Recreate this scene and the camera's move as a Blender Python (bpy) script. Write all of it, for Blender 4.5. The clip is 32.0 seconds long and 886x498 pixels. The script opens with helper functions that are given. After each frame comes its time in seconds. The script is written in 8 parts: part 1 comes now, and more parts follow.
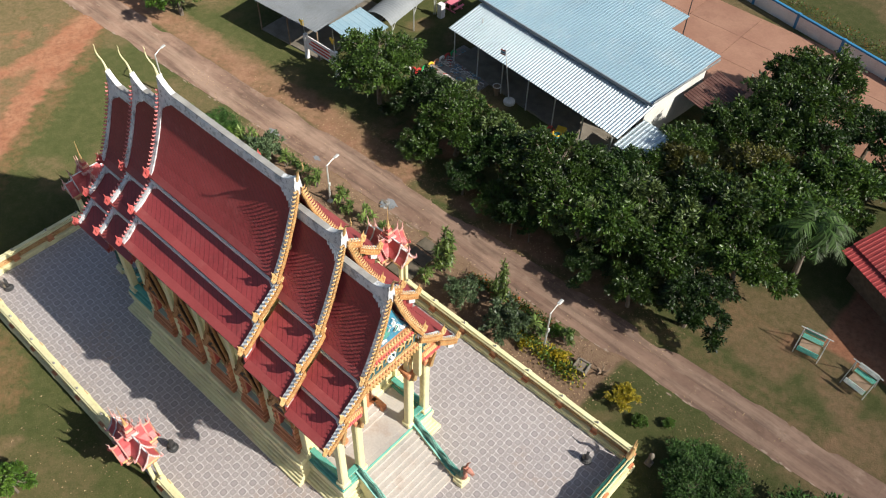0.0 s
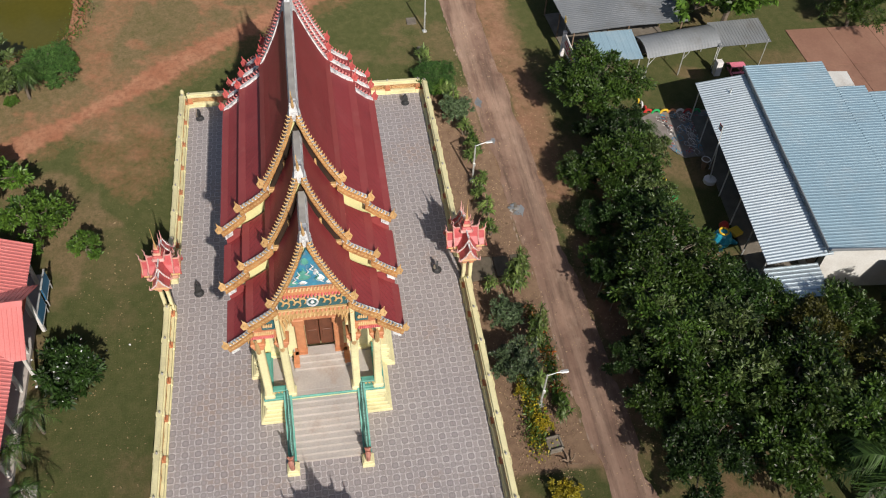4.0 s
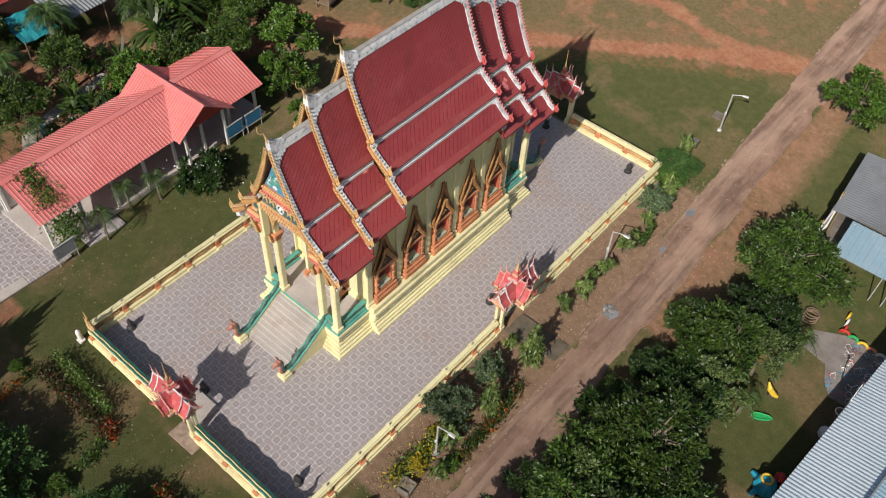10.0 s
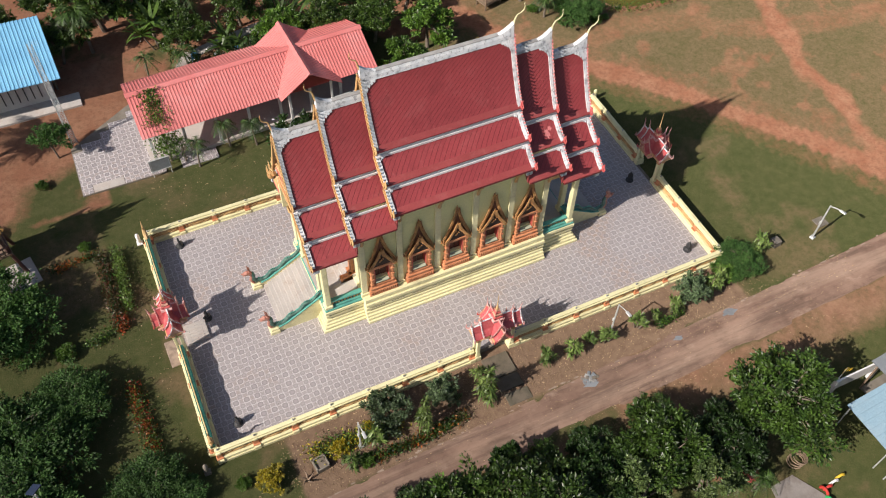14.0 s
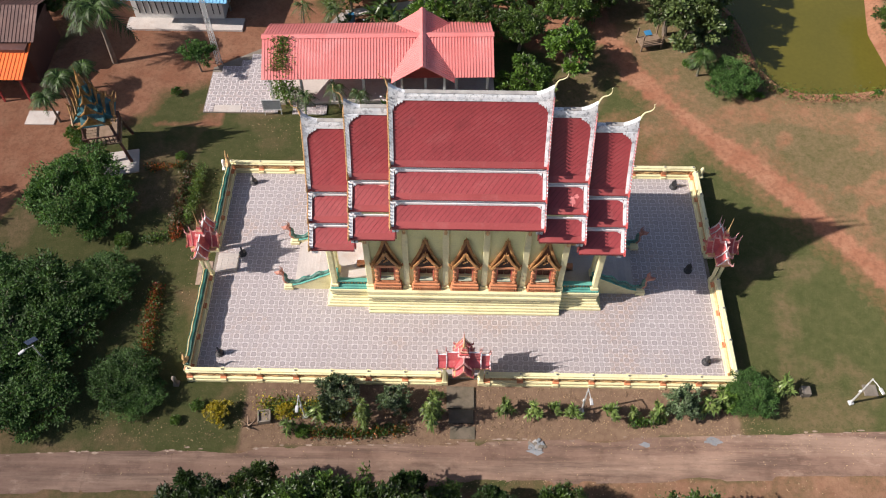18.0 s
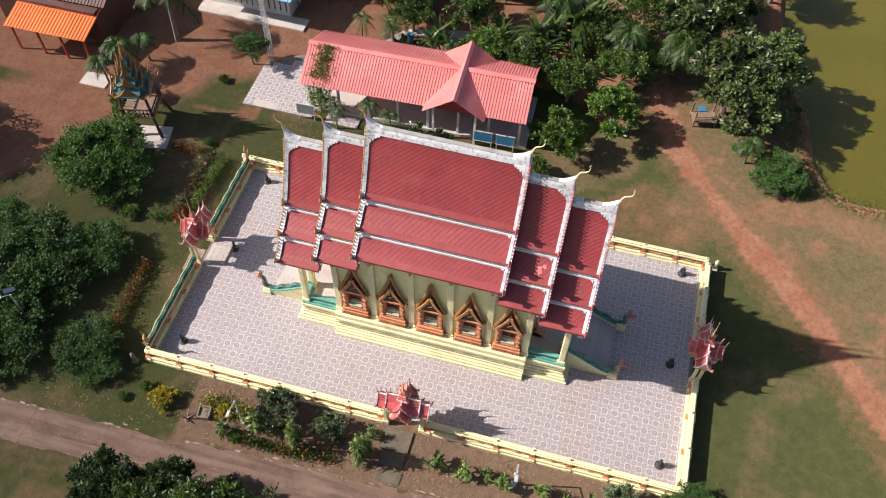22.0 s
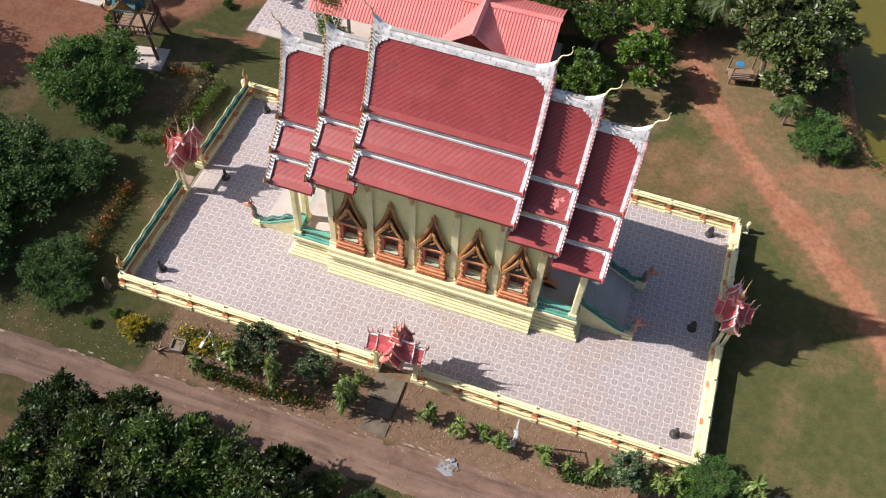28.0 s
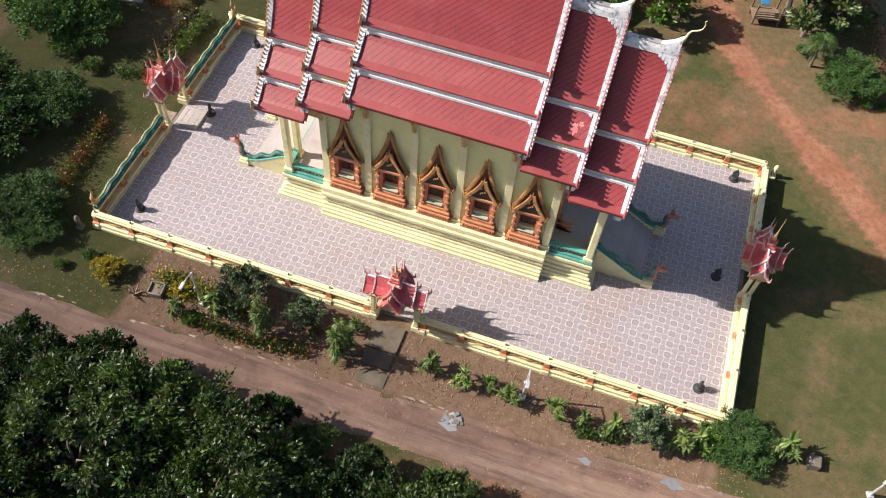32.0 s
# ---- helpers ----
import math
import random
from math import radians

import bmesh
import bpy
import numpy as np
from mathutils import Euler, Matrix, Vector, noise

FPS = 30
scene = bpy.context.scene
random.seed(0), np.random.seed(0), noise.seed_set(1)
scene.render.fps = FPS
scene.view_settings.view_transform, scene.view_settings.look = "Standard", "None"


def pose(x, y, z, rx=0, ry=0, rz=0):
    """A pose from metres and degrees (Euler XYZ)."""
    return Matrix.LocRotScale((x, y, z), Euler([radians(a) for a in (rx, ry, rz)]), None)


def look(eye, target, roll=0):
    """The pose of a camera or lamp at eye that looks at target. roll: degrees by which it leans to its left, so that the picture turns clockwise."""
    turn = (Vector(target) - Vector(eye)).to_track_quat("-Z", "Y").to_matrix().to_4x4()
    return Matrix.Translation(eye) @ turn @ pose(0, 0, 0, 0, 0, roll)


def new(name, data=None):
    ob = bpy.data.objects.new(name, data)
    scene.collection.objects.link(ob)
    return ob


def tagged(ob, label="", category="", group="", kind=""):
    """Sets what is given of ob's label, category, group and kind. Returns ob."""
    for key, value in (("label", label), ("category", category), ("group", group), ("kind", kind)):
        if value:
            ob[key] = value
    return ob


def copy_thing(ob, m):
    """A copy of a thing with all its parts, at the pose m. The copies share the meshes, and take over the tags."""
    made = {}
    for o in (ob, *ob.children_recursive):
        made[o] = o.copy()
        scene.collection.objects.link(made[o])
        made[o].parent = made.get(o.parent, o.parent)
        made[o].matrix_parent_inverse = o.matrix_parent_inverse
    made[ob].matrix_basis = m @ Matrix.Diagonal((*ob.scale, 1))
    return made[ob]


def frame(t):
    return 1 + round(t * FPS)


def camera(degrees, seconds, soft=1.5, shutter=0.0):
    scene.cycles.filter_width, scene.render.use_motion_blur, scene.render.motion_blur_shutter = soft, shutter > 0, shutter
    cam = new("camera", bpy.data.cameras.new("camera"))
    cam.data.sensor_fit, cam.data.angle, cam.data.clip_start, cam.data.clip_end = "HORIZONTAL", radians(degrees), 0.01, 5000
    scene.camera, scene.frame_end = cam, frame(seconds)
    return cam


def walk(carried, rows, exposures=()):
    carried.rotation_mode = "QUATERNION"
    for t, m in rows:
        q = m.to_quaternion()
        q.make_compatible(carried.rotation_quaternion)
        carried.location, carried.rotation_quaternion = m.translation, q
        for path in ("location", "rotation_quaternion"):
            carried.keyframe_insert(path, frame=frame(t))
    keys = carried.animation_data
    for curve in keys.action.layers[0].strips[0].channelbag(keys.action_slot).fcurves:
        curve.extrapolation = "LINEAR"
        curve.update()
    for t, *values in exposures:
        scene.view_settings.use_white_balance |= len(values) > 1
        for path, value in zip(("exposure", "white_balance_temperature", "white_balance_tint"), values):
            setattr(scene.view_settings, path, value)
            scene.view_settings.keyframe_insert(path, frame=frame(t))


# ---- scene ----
cam = camera(55.4, 32.0, soft=1.1)
PATH = [
    (0, (-24.612, 13.962, 40.608), (-23.743, 12.965, 39.108), 2.1),
    (0.5, (-25.872, 12.222, 40.652), (-24.936, 11.306, 39.141), 2.8),
    (1, (-27.112, 10.464, 40.696), (-26.109, 9.631, 39.179), 3.0),
    (1.5, (-28.308, 8.671, 40.74), (-27.244, 7.927, 39.219), 3.4),
    (2, (-29.434, 6.829, 40.784), (-28.318, 6.174, 39.26), 3.4),
    (2.5, (-30.463, 4.926, 40.831), (-29.295, 4.367, 39.307), 3.7),
    (4.5, (-33.382, -3.34, 41.073), (-32.092, -3.492, 39.553), 3.4),
    (5, (-33.671, -5.499, 41.12), (-32.372, -5.551, 39.6), 3.9),
    (5.5, (-33.777, -7.673, 41.16), (-32.478, -7.625, 39.639), 4.3),
    (6, (-33.705, -9.843, 41.194), (-32.413, -9.695, 39.674), 3.9),
    (6.5, (-33.458, -11.987, 41.228), (-32.179, -11.746, 39.71), 3.9),
    (7, (-33.05, -14.086, 41.271), (-31.789, -13.754, 39.755), 3.6),
    (7.5, (-32.492, -16.121, 41.332), (-31.254, -15.699, 39.818), 3.6),
    (8, (-31.794, -18.074, 41.427), (-30.589, -17.562, 39.915), 3.8),
    (8.5, (-30.967, -19.926, 41.574), (-29.798, -19.332, 40.063), 3.6),
    (9, (-30.016, -21.667, 41.79), (-28.886, -21.004, 40.279), 3.8),
    (9.5, (-28.947, -23.287, 42.094), (-27.861, -22.557, 40.581), 3.0),
    (10, (-27.767, -24.787, 42.483), (-26.738, -23.986, 40.967), 3.7),
    (10.5, (-26.484, -26.169, 42.952), (-25.509, -25.31, 41.431), 3.4),
    (11, (-25.111, -27.438, 43.477), (-24.193, -26.53, 41.95), 3.1),
    (11.5, (-23.662, -28.602, 44.034), (-22.801, -27.659, 42.495), 3.4),
    (12, (-22.149, -29.663, 44.605), (-21.343, -28.682, 43.06), 2.6),
    (12.5, (-20.583, -30.62, 45.175), (-19.839, -29.604, 43.621), 2.5),
    (13, (-18.971, -31.468, 45.741), (-18.295, -30.421, 44.176), 2.2),
    (13.5, (-17.318, -32.202, 46.301), (-16.708, -31.129, 44.727), 1.8),
    (14, (-15.625, -32.82, 46.853), (-15.09, -31.722, 45.27), 1.5),
    (14.5, (-13.894, -33.326, 47.395), (-13.432, -32.208, 45.802), 1.2),
    (16.5, (-6.597, -34.198, 49.408), (-6.406, -33.048, 47.783), 0.3),
    (17, (-4.77, -34.097, 49.825), (-4.644, -32.948, 48.193), 0.1),
    (17.5, (-2.962, -33.873, 50.2), (-2.913, -32.727, 48.562), -0.0),
    (18, (-1.207, -33.539, 50.526), (-1.226, -32.4, 48.882), 0.1),
    (18.5, (0.459, -33.109, 50.792), (0.378, -31.983, 49.142), -0.0),
    (19, (1.996, -32.615, 50.999), (1.855, -31.499, 49.345), 0.7),
    (19.5, (3.36, -32.088, 51.146), (3.163, -30.987, 49.488), 1.0),
    (20, (4.525, -31.566, 51.235), (4.286, -30.469, 49.58), 2.0),
    (20.5, (5.467, -31.084, 51.267), (5.218, -29.98, 49.618), 2.8),
    (21, (6.201, -30.662, 51.24), (5.939, -29.552, 49.597), 2.9),
    (21.5, (6.752, -30.314, 51.152), (6.483, -29.198, 49.514), 1.8),
    (22, (7.144, -30.054, 50.998), (6.865, -28.933, 49.365), 1.6),
    (22.5, (7.408, -29.891, 50.775), (7.128, -28.767, 49.145), 1.4),
    (23, (7.574, -29.811, 50.481), (7.288, -28.686, 48.852), 1.2),
    (23.5, (7.673, -29.795, 50.115), (7.339, -28.688, 48.483), 1.6),
    (24, (7.734, -29.824, 49.678), (7.395, -28.722, 48.044), 2.0),
    (24.5, (7.782, -29.88, 49.173), (7.445, -28.779, 47.538), 2.3),
    (25, (7.816, -29.952, 48.61), (7.485, -28.847, 46.976), 2.7),
    (25.5, (7.834, -30.028, 48.006), (7.511, -28.918, 46.373), 3.2),
    (27.5, (7.72, -30.269, 45.292), (7.416, -29.151, 43.662), 4.3),
    (28, (7.681, -30.297, 44.624), (7.38, -29.18, 42.993), 4.3),
    (28.5, (7.64, -30.309, 43.97), (7.344, -29.191, 42.338), 4.6),
    (29, (7.6, -30.307, 43.327), (7.307, -29.192, 41.693), 4.7),
    (29.5, (7.562, -30.292, 42.696), (7.269, -29.179, 41.061), 4.9),
    (30, (7.526, -30.264, 42.077), (7.237, -29.154, 40.438), 4.9),
    (30.5, (7.493, -30.23, 41.465), (7.203, -29.123, 39.824), 5.3),
    (31, (7.45, -30.198, 40.856), (7.162, -29.093, 39.214), 5.5),
    (31.5, (7.39, -30.172, 40.247), (7.105, -29.071, 38.602), 5.6),
    (32, (7.318, -30.153, 39.637), (7.039, -29.056, 37.988), 5.4),
]
EXPOSURE = [(0.0, 0.52, 6500, 5), (1.0, 0.24, 6500, 6), (2.0, 0.05, 6500, 8), (4.0, -0.03, 6500, 9), (9.0, 0.0, 6500, 9), (12.0, 0.15, 6500, 9), (14.0, 0.36, 6500, 10), (16.0, 0.5, 6500, 12), (19.0, 0.70, 6500, 14), (25.0, 0.76, 6500, 14), (32.0, 0.75, 6500, 14)]
walk(cam, [(t, look(eye, target, roll)) for t, eye, target, roll in PATH], EXPOSURE)

# ---- light ----
SUN_EL, SHADE = radians(38.5), Vector((0.977, 0.215, 0)).normalized()
sun_way = Vector((SHADE.x * math.cos(SUN_EL), SHADE.y * math.cos(SUN_EL), -math.sin(SUN_EL)))
sun = new("sun", bpy.data.lights.new("sun", "SUN"))
sun.data.energy, sun.data.angle, sun.data.color = 4.8, radians(0.6), (1.0, 0.92, 0.83)
sun.matrix_world = Matrix.Translation((0, 0, 80)) @ sun_way.to_track_quat("-Z", "Y").to_matrix().to_4x4()
world = bpy.data.worlds.new("sky")
scene.world = world
world.use_nodes = True
wn = world.node_tree.nodes
sky = wn.new("ShaderNodeTexSky")
sky.sky_type, sky.sun_disc, sky.sun_elevation = "NISHITA", False, SUN_EL
sky.sun_rotation = math.atan2(-SHADE.x, -SHADE.y)
sky.dust_density = 2.0
world.node_tree.links.new(sky.outputs[0], wn["Background"].inputs[0])
wn["Background"].inputs[1].default_value = 0.073

# ---- materials ----


def material(name, a, b=None, rough=0.75, metal=0.0, scale=0.6, fine=9.0, bump=0.15, spread=0.12, stain=None, amount=0.35, stain_scale=0.35, island=False, spec=0.4, c=None, coat=0.0):
    """A worn surface: colours a and b mixed by coarse noise, fine grain, own stains, a little change from piece to piece."""
    m = bpy.data.materials.new(name)
    m.use_nodes = True
    n, l = m.node_tree.nodes, m.node_tree.links
    p = n["Principled BSDF"]
    b = b or tuple(v * 0.8 for v in a)
    geo = n.new("ShaderNodeNewGeometry")
    big, small = n.new("ShaderNodeTexNoise"), n.new("ShaderNodeTexNoise")
    big.inputs["Scale"].default_value, big.inputs["Detail"].default_value = scale, 5
    small.inputs["Scale"].default_value, small.inputs["Detail"].default_value = fine, 3
    for t in (big, small):
        l.new(geo.outputs["Position"], t.inputs["Vector"])
    mix = n.new("ShaderNodeMix")
    mix.data_type = "RGBA"
    mix.inputs[6].default_value, mix.inputs[7].default_value = (*a, 1), (*b, 1)
    ramp = n.new("ShaderNodeMapRange")
    ramp.inputs[1].default_value, ramp.inputs[2].default_value = 0.35, 0.65
    l.new(big.outputs[0], ramp.inputs[0])
    l.new(ramp.outputs[0], mix.inputs[0])
    out = mix.outputs[2]
    if stain:
        st, sr, sm = n.new("ShaderNodeTexNoise"), n.new("ShaderNodeMapRange"), n.new("ShaderNodeMix")
        st.inputs["Scale"].default_value, st.inputs["Detail"].default_value = stain_scale, 8
        st.inputs["Roughness"].default_value = 0.7
        l.new(geo.outputs["Position"], st.inputs["Vector"])
        sr.inputs[1].default_value, sr.inputs[2].default_value, sr.inputs[4].default_value = 0.52, 0.68, amount
        l.new(st.outputs[0], sr.inputs[0])
        sm.data_type = "RGBA"
        sm.inputs[7].default_value = (*stain, 1)
        l.new(sr.outputs[0], sm.inputs[0])
        l.new(out, sm.inputs[6])
        out = sm.outputs[2]
    hsv, val = n.new("ShaderNodeHueSaturation"), n.new("ShaderNodeMath")
    if island:
        pick = geo.outputs["Random Per Island"]
    else:
        info = n.new("ShaderNodeObjectInfo")
        pick = info.outputs["Random"]
    val.operation = "MULTIPLY_ADD"
    val.inputs[1].default_value, val.inputs[2].default_value = spread, 1 - spread / 2
    l.new(pick, val.inputs[0])
    grain = n.new("ShaderNodeMath")
    grain.operation = "MULTIPLY_ADD"
    grain.inputs[1].default_value, grain.inputs[2].default_value = 0.3, -0.15
    l.new(small.outputs[0], grain.inputs[0])
    add = n.new("ShaderNodeMath")
    l.new(val.outputs[0], add.inputs[0])
    l.new(grain.outputs[0], add.inputs[1])
    l.new(add.outputs[0], hsv.inputs["Value"])
    l.new(out, hsv.inputs["Color"])
    l.new(hsv.outputs[0], p.inputs["Base Color"])
    p.inputs["Roughness"].default_value, p.inputs["Metallic"].default_value = rough, metal
    p.inputs["Specular IOR Level"].default_value = spec
    p.inputs["Coat Weight"].default_value = coat
    if bump:
        bp = n.new("ShaderNodeBump")
        bp.inputs["Strength"].default_value, bp.inputs["Distance"].default_value = bump, 0.03
        l.new(small.outputs[0], bp.inputs["Height"])
        l.new(bp.outputs[0], p.inputs["Normal"])
    return m


def mottle(m, colour, scale, lo, hi, amount, stretch=(1, 1, 1)):
    """Lays one more set of ragged stains over a material's colour."""
    n, l = m.node_tree.nodes, m.node_tree.links
    p = n["Principled BSDF"]
    before = p.inputs["Base Color"].links[0].from_socket
    geo, mul, t, r, k = n.new("ShaderNodeNewGeometry"), n.new("ShaderNodeVectorMath"), n.new("ShaderNodeTexNoise"), n.new("ShaderNodeMapRange"), n.new("ShaderNodeMix")
    mul.operation = "MULTIPLY"
    mul.inputs[1].default_value = stretch
    t.inputs["Scale"].default_value, t.inputs["Detail"].default_value, t.inputs["Roughness"].default_value = scale, 9, 0.72
    r.inputs[1].default_value, r.inputs[2].default_value, r.inputs[4].default_value = lo, hi, amount
    k.data_type = "RGBA"
    k.inputs[7].default_value = (*colour, 1)
    l.new(geo.outputs["Position"], mul.inputs[0])
    l.new(mul.outputs[0], t.inputs["Vector"])
    l.new(t.outputs[0], r.inputs[0])
    l.new(r.outputs[0], k.inputs[0])
    l.new(before, k.inputs[6])
    l.new(k.outputs[2], p.inputs["Base Color"])
    return m


def rows_of_tiles(m, ux, uy, uz, period, cross, dark=0.45, depth=0.5, faint=0.5):
    """Adds overlapping tile rows to a material: lines across (x, y, z) weighted by ux, uy, uz, and a finer cut along each row."""
    n, l = m.node_tree.nodes, m.node_tree.links
    p, hsv = n["Principled BSDF"], [k for k in n if k.type == "HUE_SAT"][0]
    geo = n.new("ShaderNodeNewGeometry")

    def saw(u, per):
        dot, div, fr = n.new("ShaderNodeVectorMath"), n.new("ShaderNodeMath"), n.new("ShaderNodeMath")
        dot.operation, div.operation, fr.operation = "DOT_PRODUCT", "DIVIDE", "FRACT"
        dot.inputs[1].default_value, div.inputs[1].default_value = u, per
        l.new(geo.outputs["Position"], dot.inputs[0])
        l.new(dot.outputs["Value"], div.inputs[0])
        l.new(div.outputs[0], fr.inputs[0])
        return fr.outputs[0], div.outputs[0]

    one, _ = saw((ux, uy, uz), period)
    two, _ = saw((ux, -uy, -uz), cross)
    lo, lo2, mul = n.new("ShaderNodeMapRange"), n.new("ShaderNodeMapRange"), n.new("ShaderNodeMath")
    for r, s, w, d in ((lo, one, 0.16, dark), (lo2, two, 0.1, dark * faint)):
        r.inputs[1].default_value, r.inputs[2].default_value, r.inputs[3].default_value, r.inputs[4].default_value = 0.0, w, 1 - d, 1
        l.new(s, r.inputs[0])
    mul.operation = "MULTIPLY"
    l.new(lo.outputs[0], mul.inputs[0])
    l.new(lo2.outputs[0], mul.inputs[1])
    mix = n.new("ShaderNodeMix")
    mix.data_type, mix.blend_type = "RGBA", "MULTIPLY"
    mix.inputs[0].default_value = 1
    l.new(hsv.outputs[0], mix.inputs[6])
    l.new(mul.outputs[0], mix.inputs[7])
    l.new(mix.outputs[2], p.inputs["Base Color"])
    bp = n.new("ShaderNodeBump")
    bp.inputs["Strength"].default_value, bp.inputs["Distance"].default_value = depth, 0.04
    l.new(one, bp.inputs["Height"])
    old = p.inputs["Normal"].links
    if old:
        l.new(old[0].from_socket, bp.inputs["Normal"])
    l.new(bp.outputs[0], p.inputs["Normal"])
    return m


CREAM = material("cream_paint", (0.74, 0.69, 0.41), (0.66, 0.61, 0.36), rough=0.6, stain=(0.30, 0.26, 0.15), amount=0.4, stain_scale=0.5)
PALE = material("pale_yellow_wall", (0.76, 0.73, 0.37), (0.70, 0.67, 0.34), rough=0.6, stain=(0.35, 0.33, 0.18), amount=0.3)
WHITE = material("weathered_white", (0.80, 0.80, 0.80), (0.62, 0.64, 0.67), rough=0.6, scale=1.5, stain=(0.12, 0.13, 0.15), amount=0.75, stain_scale=1.6)
STRIP = material("white_gutter", (0.82, 0.80, 0.78), (0.7, 0.68, 0.68), rough=0.55, stain=(0.25, 0.22, 0.22), amount=0.3)
GREYCAP = material("grey_mortar", (0.36, 0.35, 0.33), (0.25, 0.24, 0.23), rough=0.9, scale=1.2, stain=(0.10, 0.09, 0.08), amount=0.5)
ROOF = rows_of_tiles(material("maroon_roof_tile", (0.27, 0.044, 0.048), (0.23, 0.036, 0.040), rough=0.45, scale=0.35, stain=(0.30, 0.075, 0.075), amount=0.45, stain_scale=0.8, spread=0.06), 0.66, 0.0, -0.80, 0.22, 0.33, 0.55, 0.7, 0.12)
mottle(ROOF, (0.15, 0.026, 0.028), 1.4, 0.52, 0.66, 0.5, (1, 0.35, 0.35))
mottle(ROOF, (0.36, 0.11, 0.10), 3.2, 0.60, 0.70, 0.4)
ROOFLIP = material("plain_maroon_eave", (0.285, 0.058, 0.058), (0.25, 0.048, 0.048), rough=0.45, stain=(0.33, 0.12, 0.11), amount=0.4, stain_scale=1.0)
GOLD = material("ochre_gold_ornament", (0.60, 0.40, 0.19), (0.48, 0.29, 0.12), rough=0.5, scale=2.5, fine=16, bump=0.6, spread=0.2)
ORANGE = material("orange_ornament", (0.58, 0.26, 0.13), (0.48, 0.19, 0.09), rough=0.55, scale=2.5, fine=14, bump=0.6, spread=0.2)
SALLOW = material("cream_gold_crest", (0.62, 0.53, 0.27), (0.48, 0.38, 0.18), rough=0.6, scale=3)
PANELTAN = material("tan_relief_panel", (0.40, 0.215, 0.095), (0.27, 0.14, 0.06), rough=0.65, scale=3, fine=14, bump=0.5, spread=0.2)
CORAL = material("coral_red_ornament", (0.54, 0.125, 0.115), (0.40, 0.07, 0.07), rough=0.5, scale=3, bump=0.4, spread=0.2)
# near-black that stands in for shade inside recesses and open gables
POCKETSHADE = material("painted_recess_shade", (0.05, 0.03, 0.02), (0.03, 0.02, 0.015), rough=0.6)
WOOD = material("brown_shutter_wood", (0.15, 0.055, 0.03), (0.11, 0.04, 0.022), rough=0.5, scale=2)
TEAL = material("teal_paint", (0.12, 0.38, 0.31), (0.08, 0.27, 0.23), rough=0.45, scale=1.5, stain=(0.04, 0.1, 0.09), amount=0.4)
NAGAGREEN = material("grey_green_scale", (0.10, 0.20, 0.165), (0.05, 0.11, 0.09), rough=0.5, scale=5, fine=24, bump=0.7)
DEEPGREEN = material("deep_green_scale", (0.022, 0.115, 0.088), (0.015, 0.07, 0.055), rough=0.4, scale=3, fine=22, bump=0.6)
PANELBLUE = material("blue_relief", (0.06, 0.30, 0.45), (0.04, 0.16, 0.28), rough=0.5, scale=2.5, stain=(0.45, 0.5, 0.42), amount=0.6, stain_scale=2.5)
SLATE = material("dark_teal_band", (0.03, 0.10, 0.12), (0.05, 0.14, 0.15), rough=0.5, scale=3)
CONCRETE = material("stair_concrete", (0.46, 0.42, 0.39), (0.38, 0.35, 0.33), rough=0.85, stain=(0.30, 0.20, 0.14), amount=0.4, stain_scale=0.7)
KERB = material("old_concrete", (0.21, 0.185, 0.155), (0.15, 0.13, 0.105), rough=0.95, scale=1.2, stain=(0.10, 0.08, 0.06), amount=0.5)
ROADM = material("dusty_concrete_road", (0.255, 0.165, 0.124), (0.165, 0.102, 0.076), rough=0.95, scale=0.3, fine=5, bump=0.3, stain=(0.12, 0.072, 0.052), amount=0.95, stain_scale=0.55, spread=0.10)
BLACKISH = material("dark_cast_stone", (0.05, 0.05, 0.055), (0.03, 0.03, 0.03), rough=0.6, scale=4)
mottle(ROADM, (0.40, 0.30, 0.235), 1.1, 0.57, 0.70, 0.6, (0.45, 1, 1))
mottle(ROADM, (0.105, 0.068, 0.05), 0.55, 0.50, 0.66, 0.8, (0.3, 1, 1))
mottle(ROADM, (0.33, 0.235, 0.18), 0.9, 0.47, 0.62, 0.5, (0.06, 1, 1))
mottle(ROADM, (0.085, 0.055, 0.042), 1.3, 0.50, 0.64, 0.7, (0.08, 1, 1))
mottle(ROADM, (0.10, 0.07, 0.055), 6.0, 0.60, 0.68, 0.45)
mottle(CREAM, (0.40, 0.29, 0.16), 2.6, 0.60, 0.70, 0.55, (1, 1, 2.5))
mottle(WHITE, (0.13, 0.14, 0.15), 4.5, 0.53, 0.62, 0.7)
mottle(STRIP, (0.30, 0.29, 0.29), 3.5, 0.58, 0.68, 0.5)
ROADM.node_tree.nodes["Principled BSDF"].inputs["Diffuse Roughness"].default_value = 1.0
PINKROOF = material("salmon_red_metal_roof", (0.60, 0.195, 0.185), (0.56, 0.165, 0.155), rough=0.4, scale=0.4, stain=(0.66, 0.27, 0.26), amount=0.7, stain_scale=0.25, bump=0.05, spread=0.06)
ORANGEROOF = material("orange_metal_roof", (0.80, 0.17, 0.03), (0.72, 0.14, 0.03), rough=0.45, bump=0.05)
BROWNROOF = material("brown_metal_roof", (0.075, 0.035, 0.03), (0.10, 0.045, 0.036), rough=0.55, stain=(0.3, 0.2, 0.17), amount=0.4)
BLUEROOF = material("sky_blue_metal_roof", (0.18, 0.42, 0.62), (0.15, 0.36, 0.55), rough=0.5, bump=0.05, stain=(0.4, 0.35, 0.3), amount=0.3)
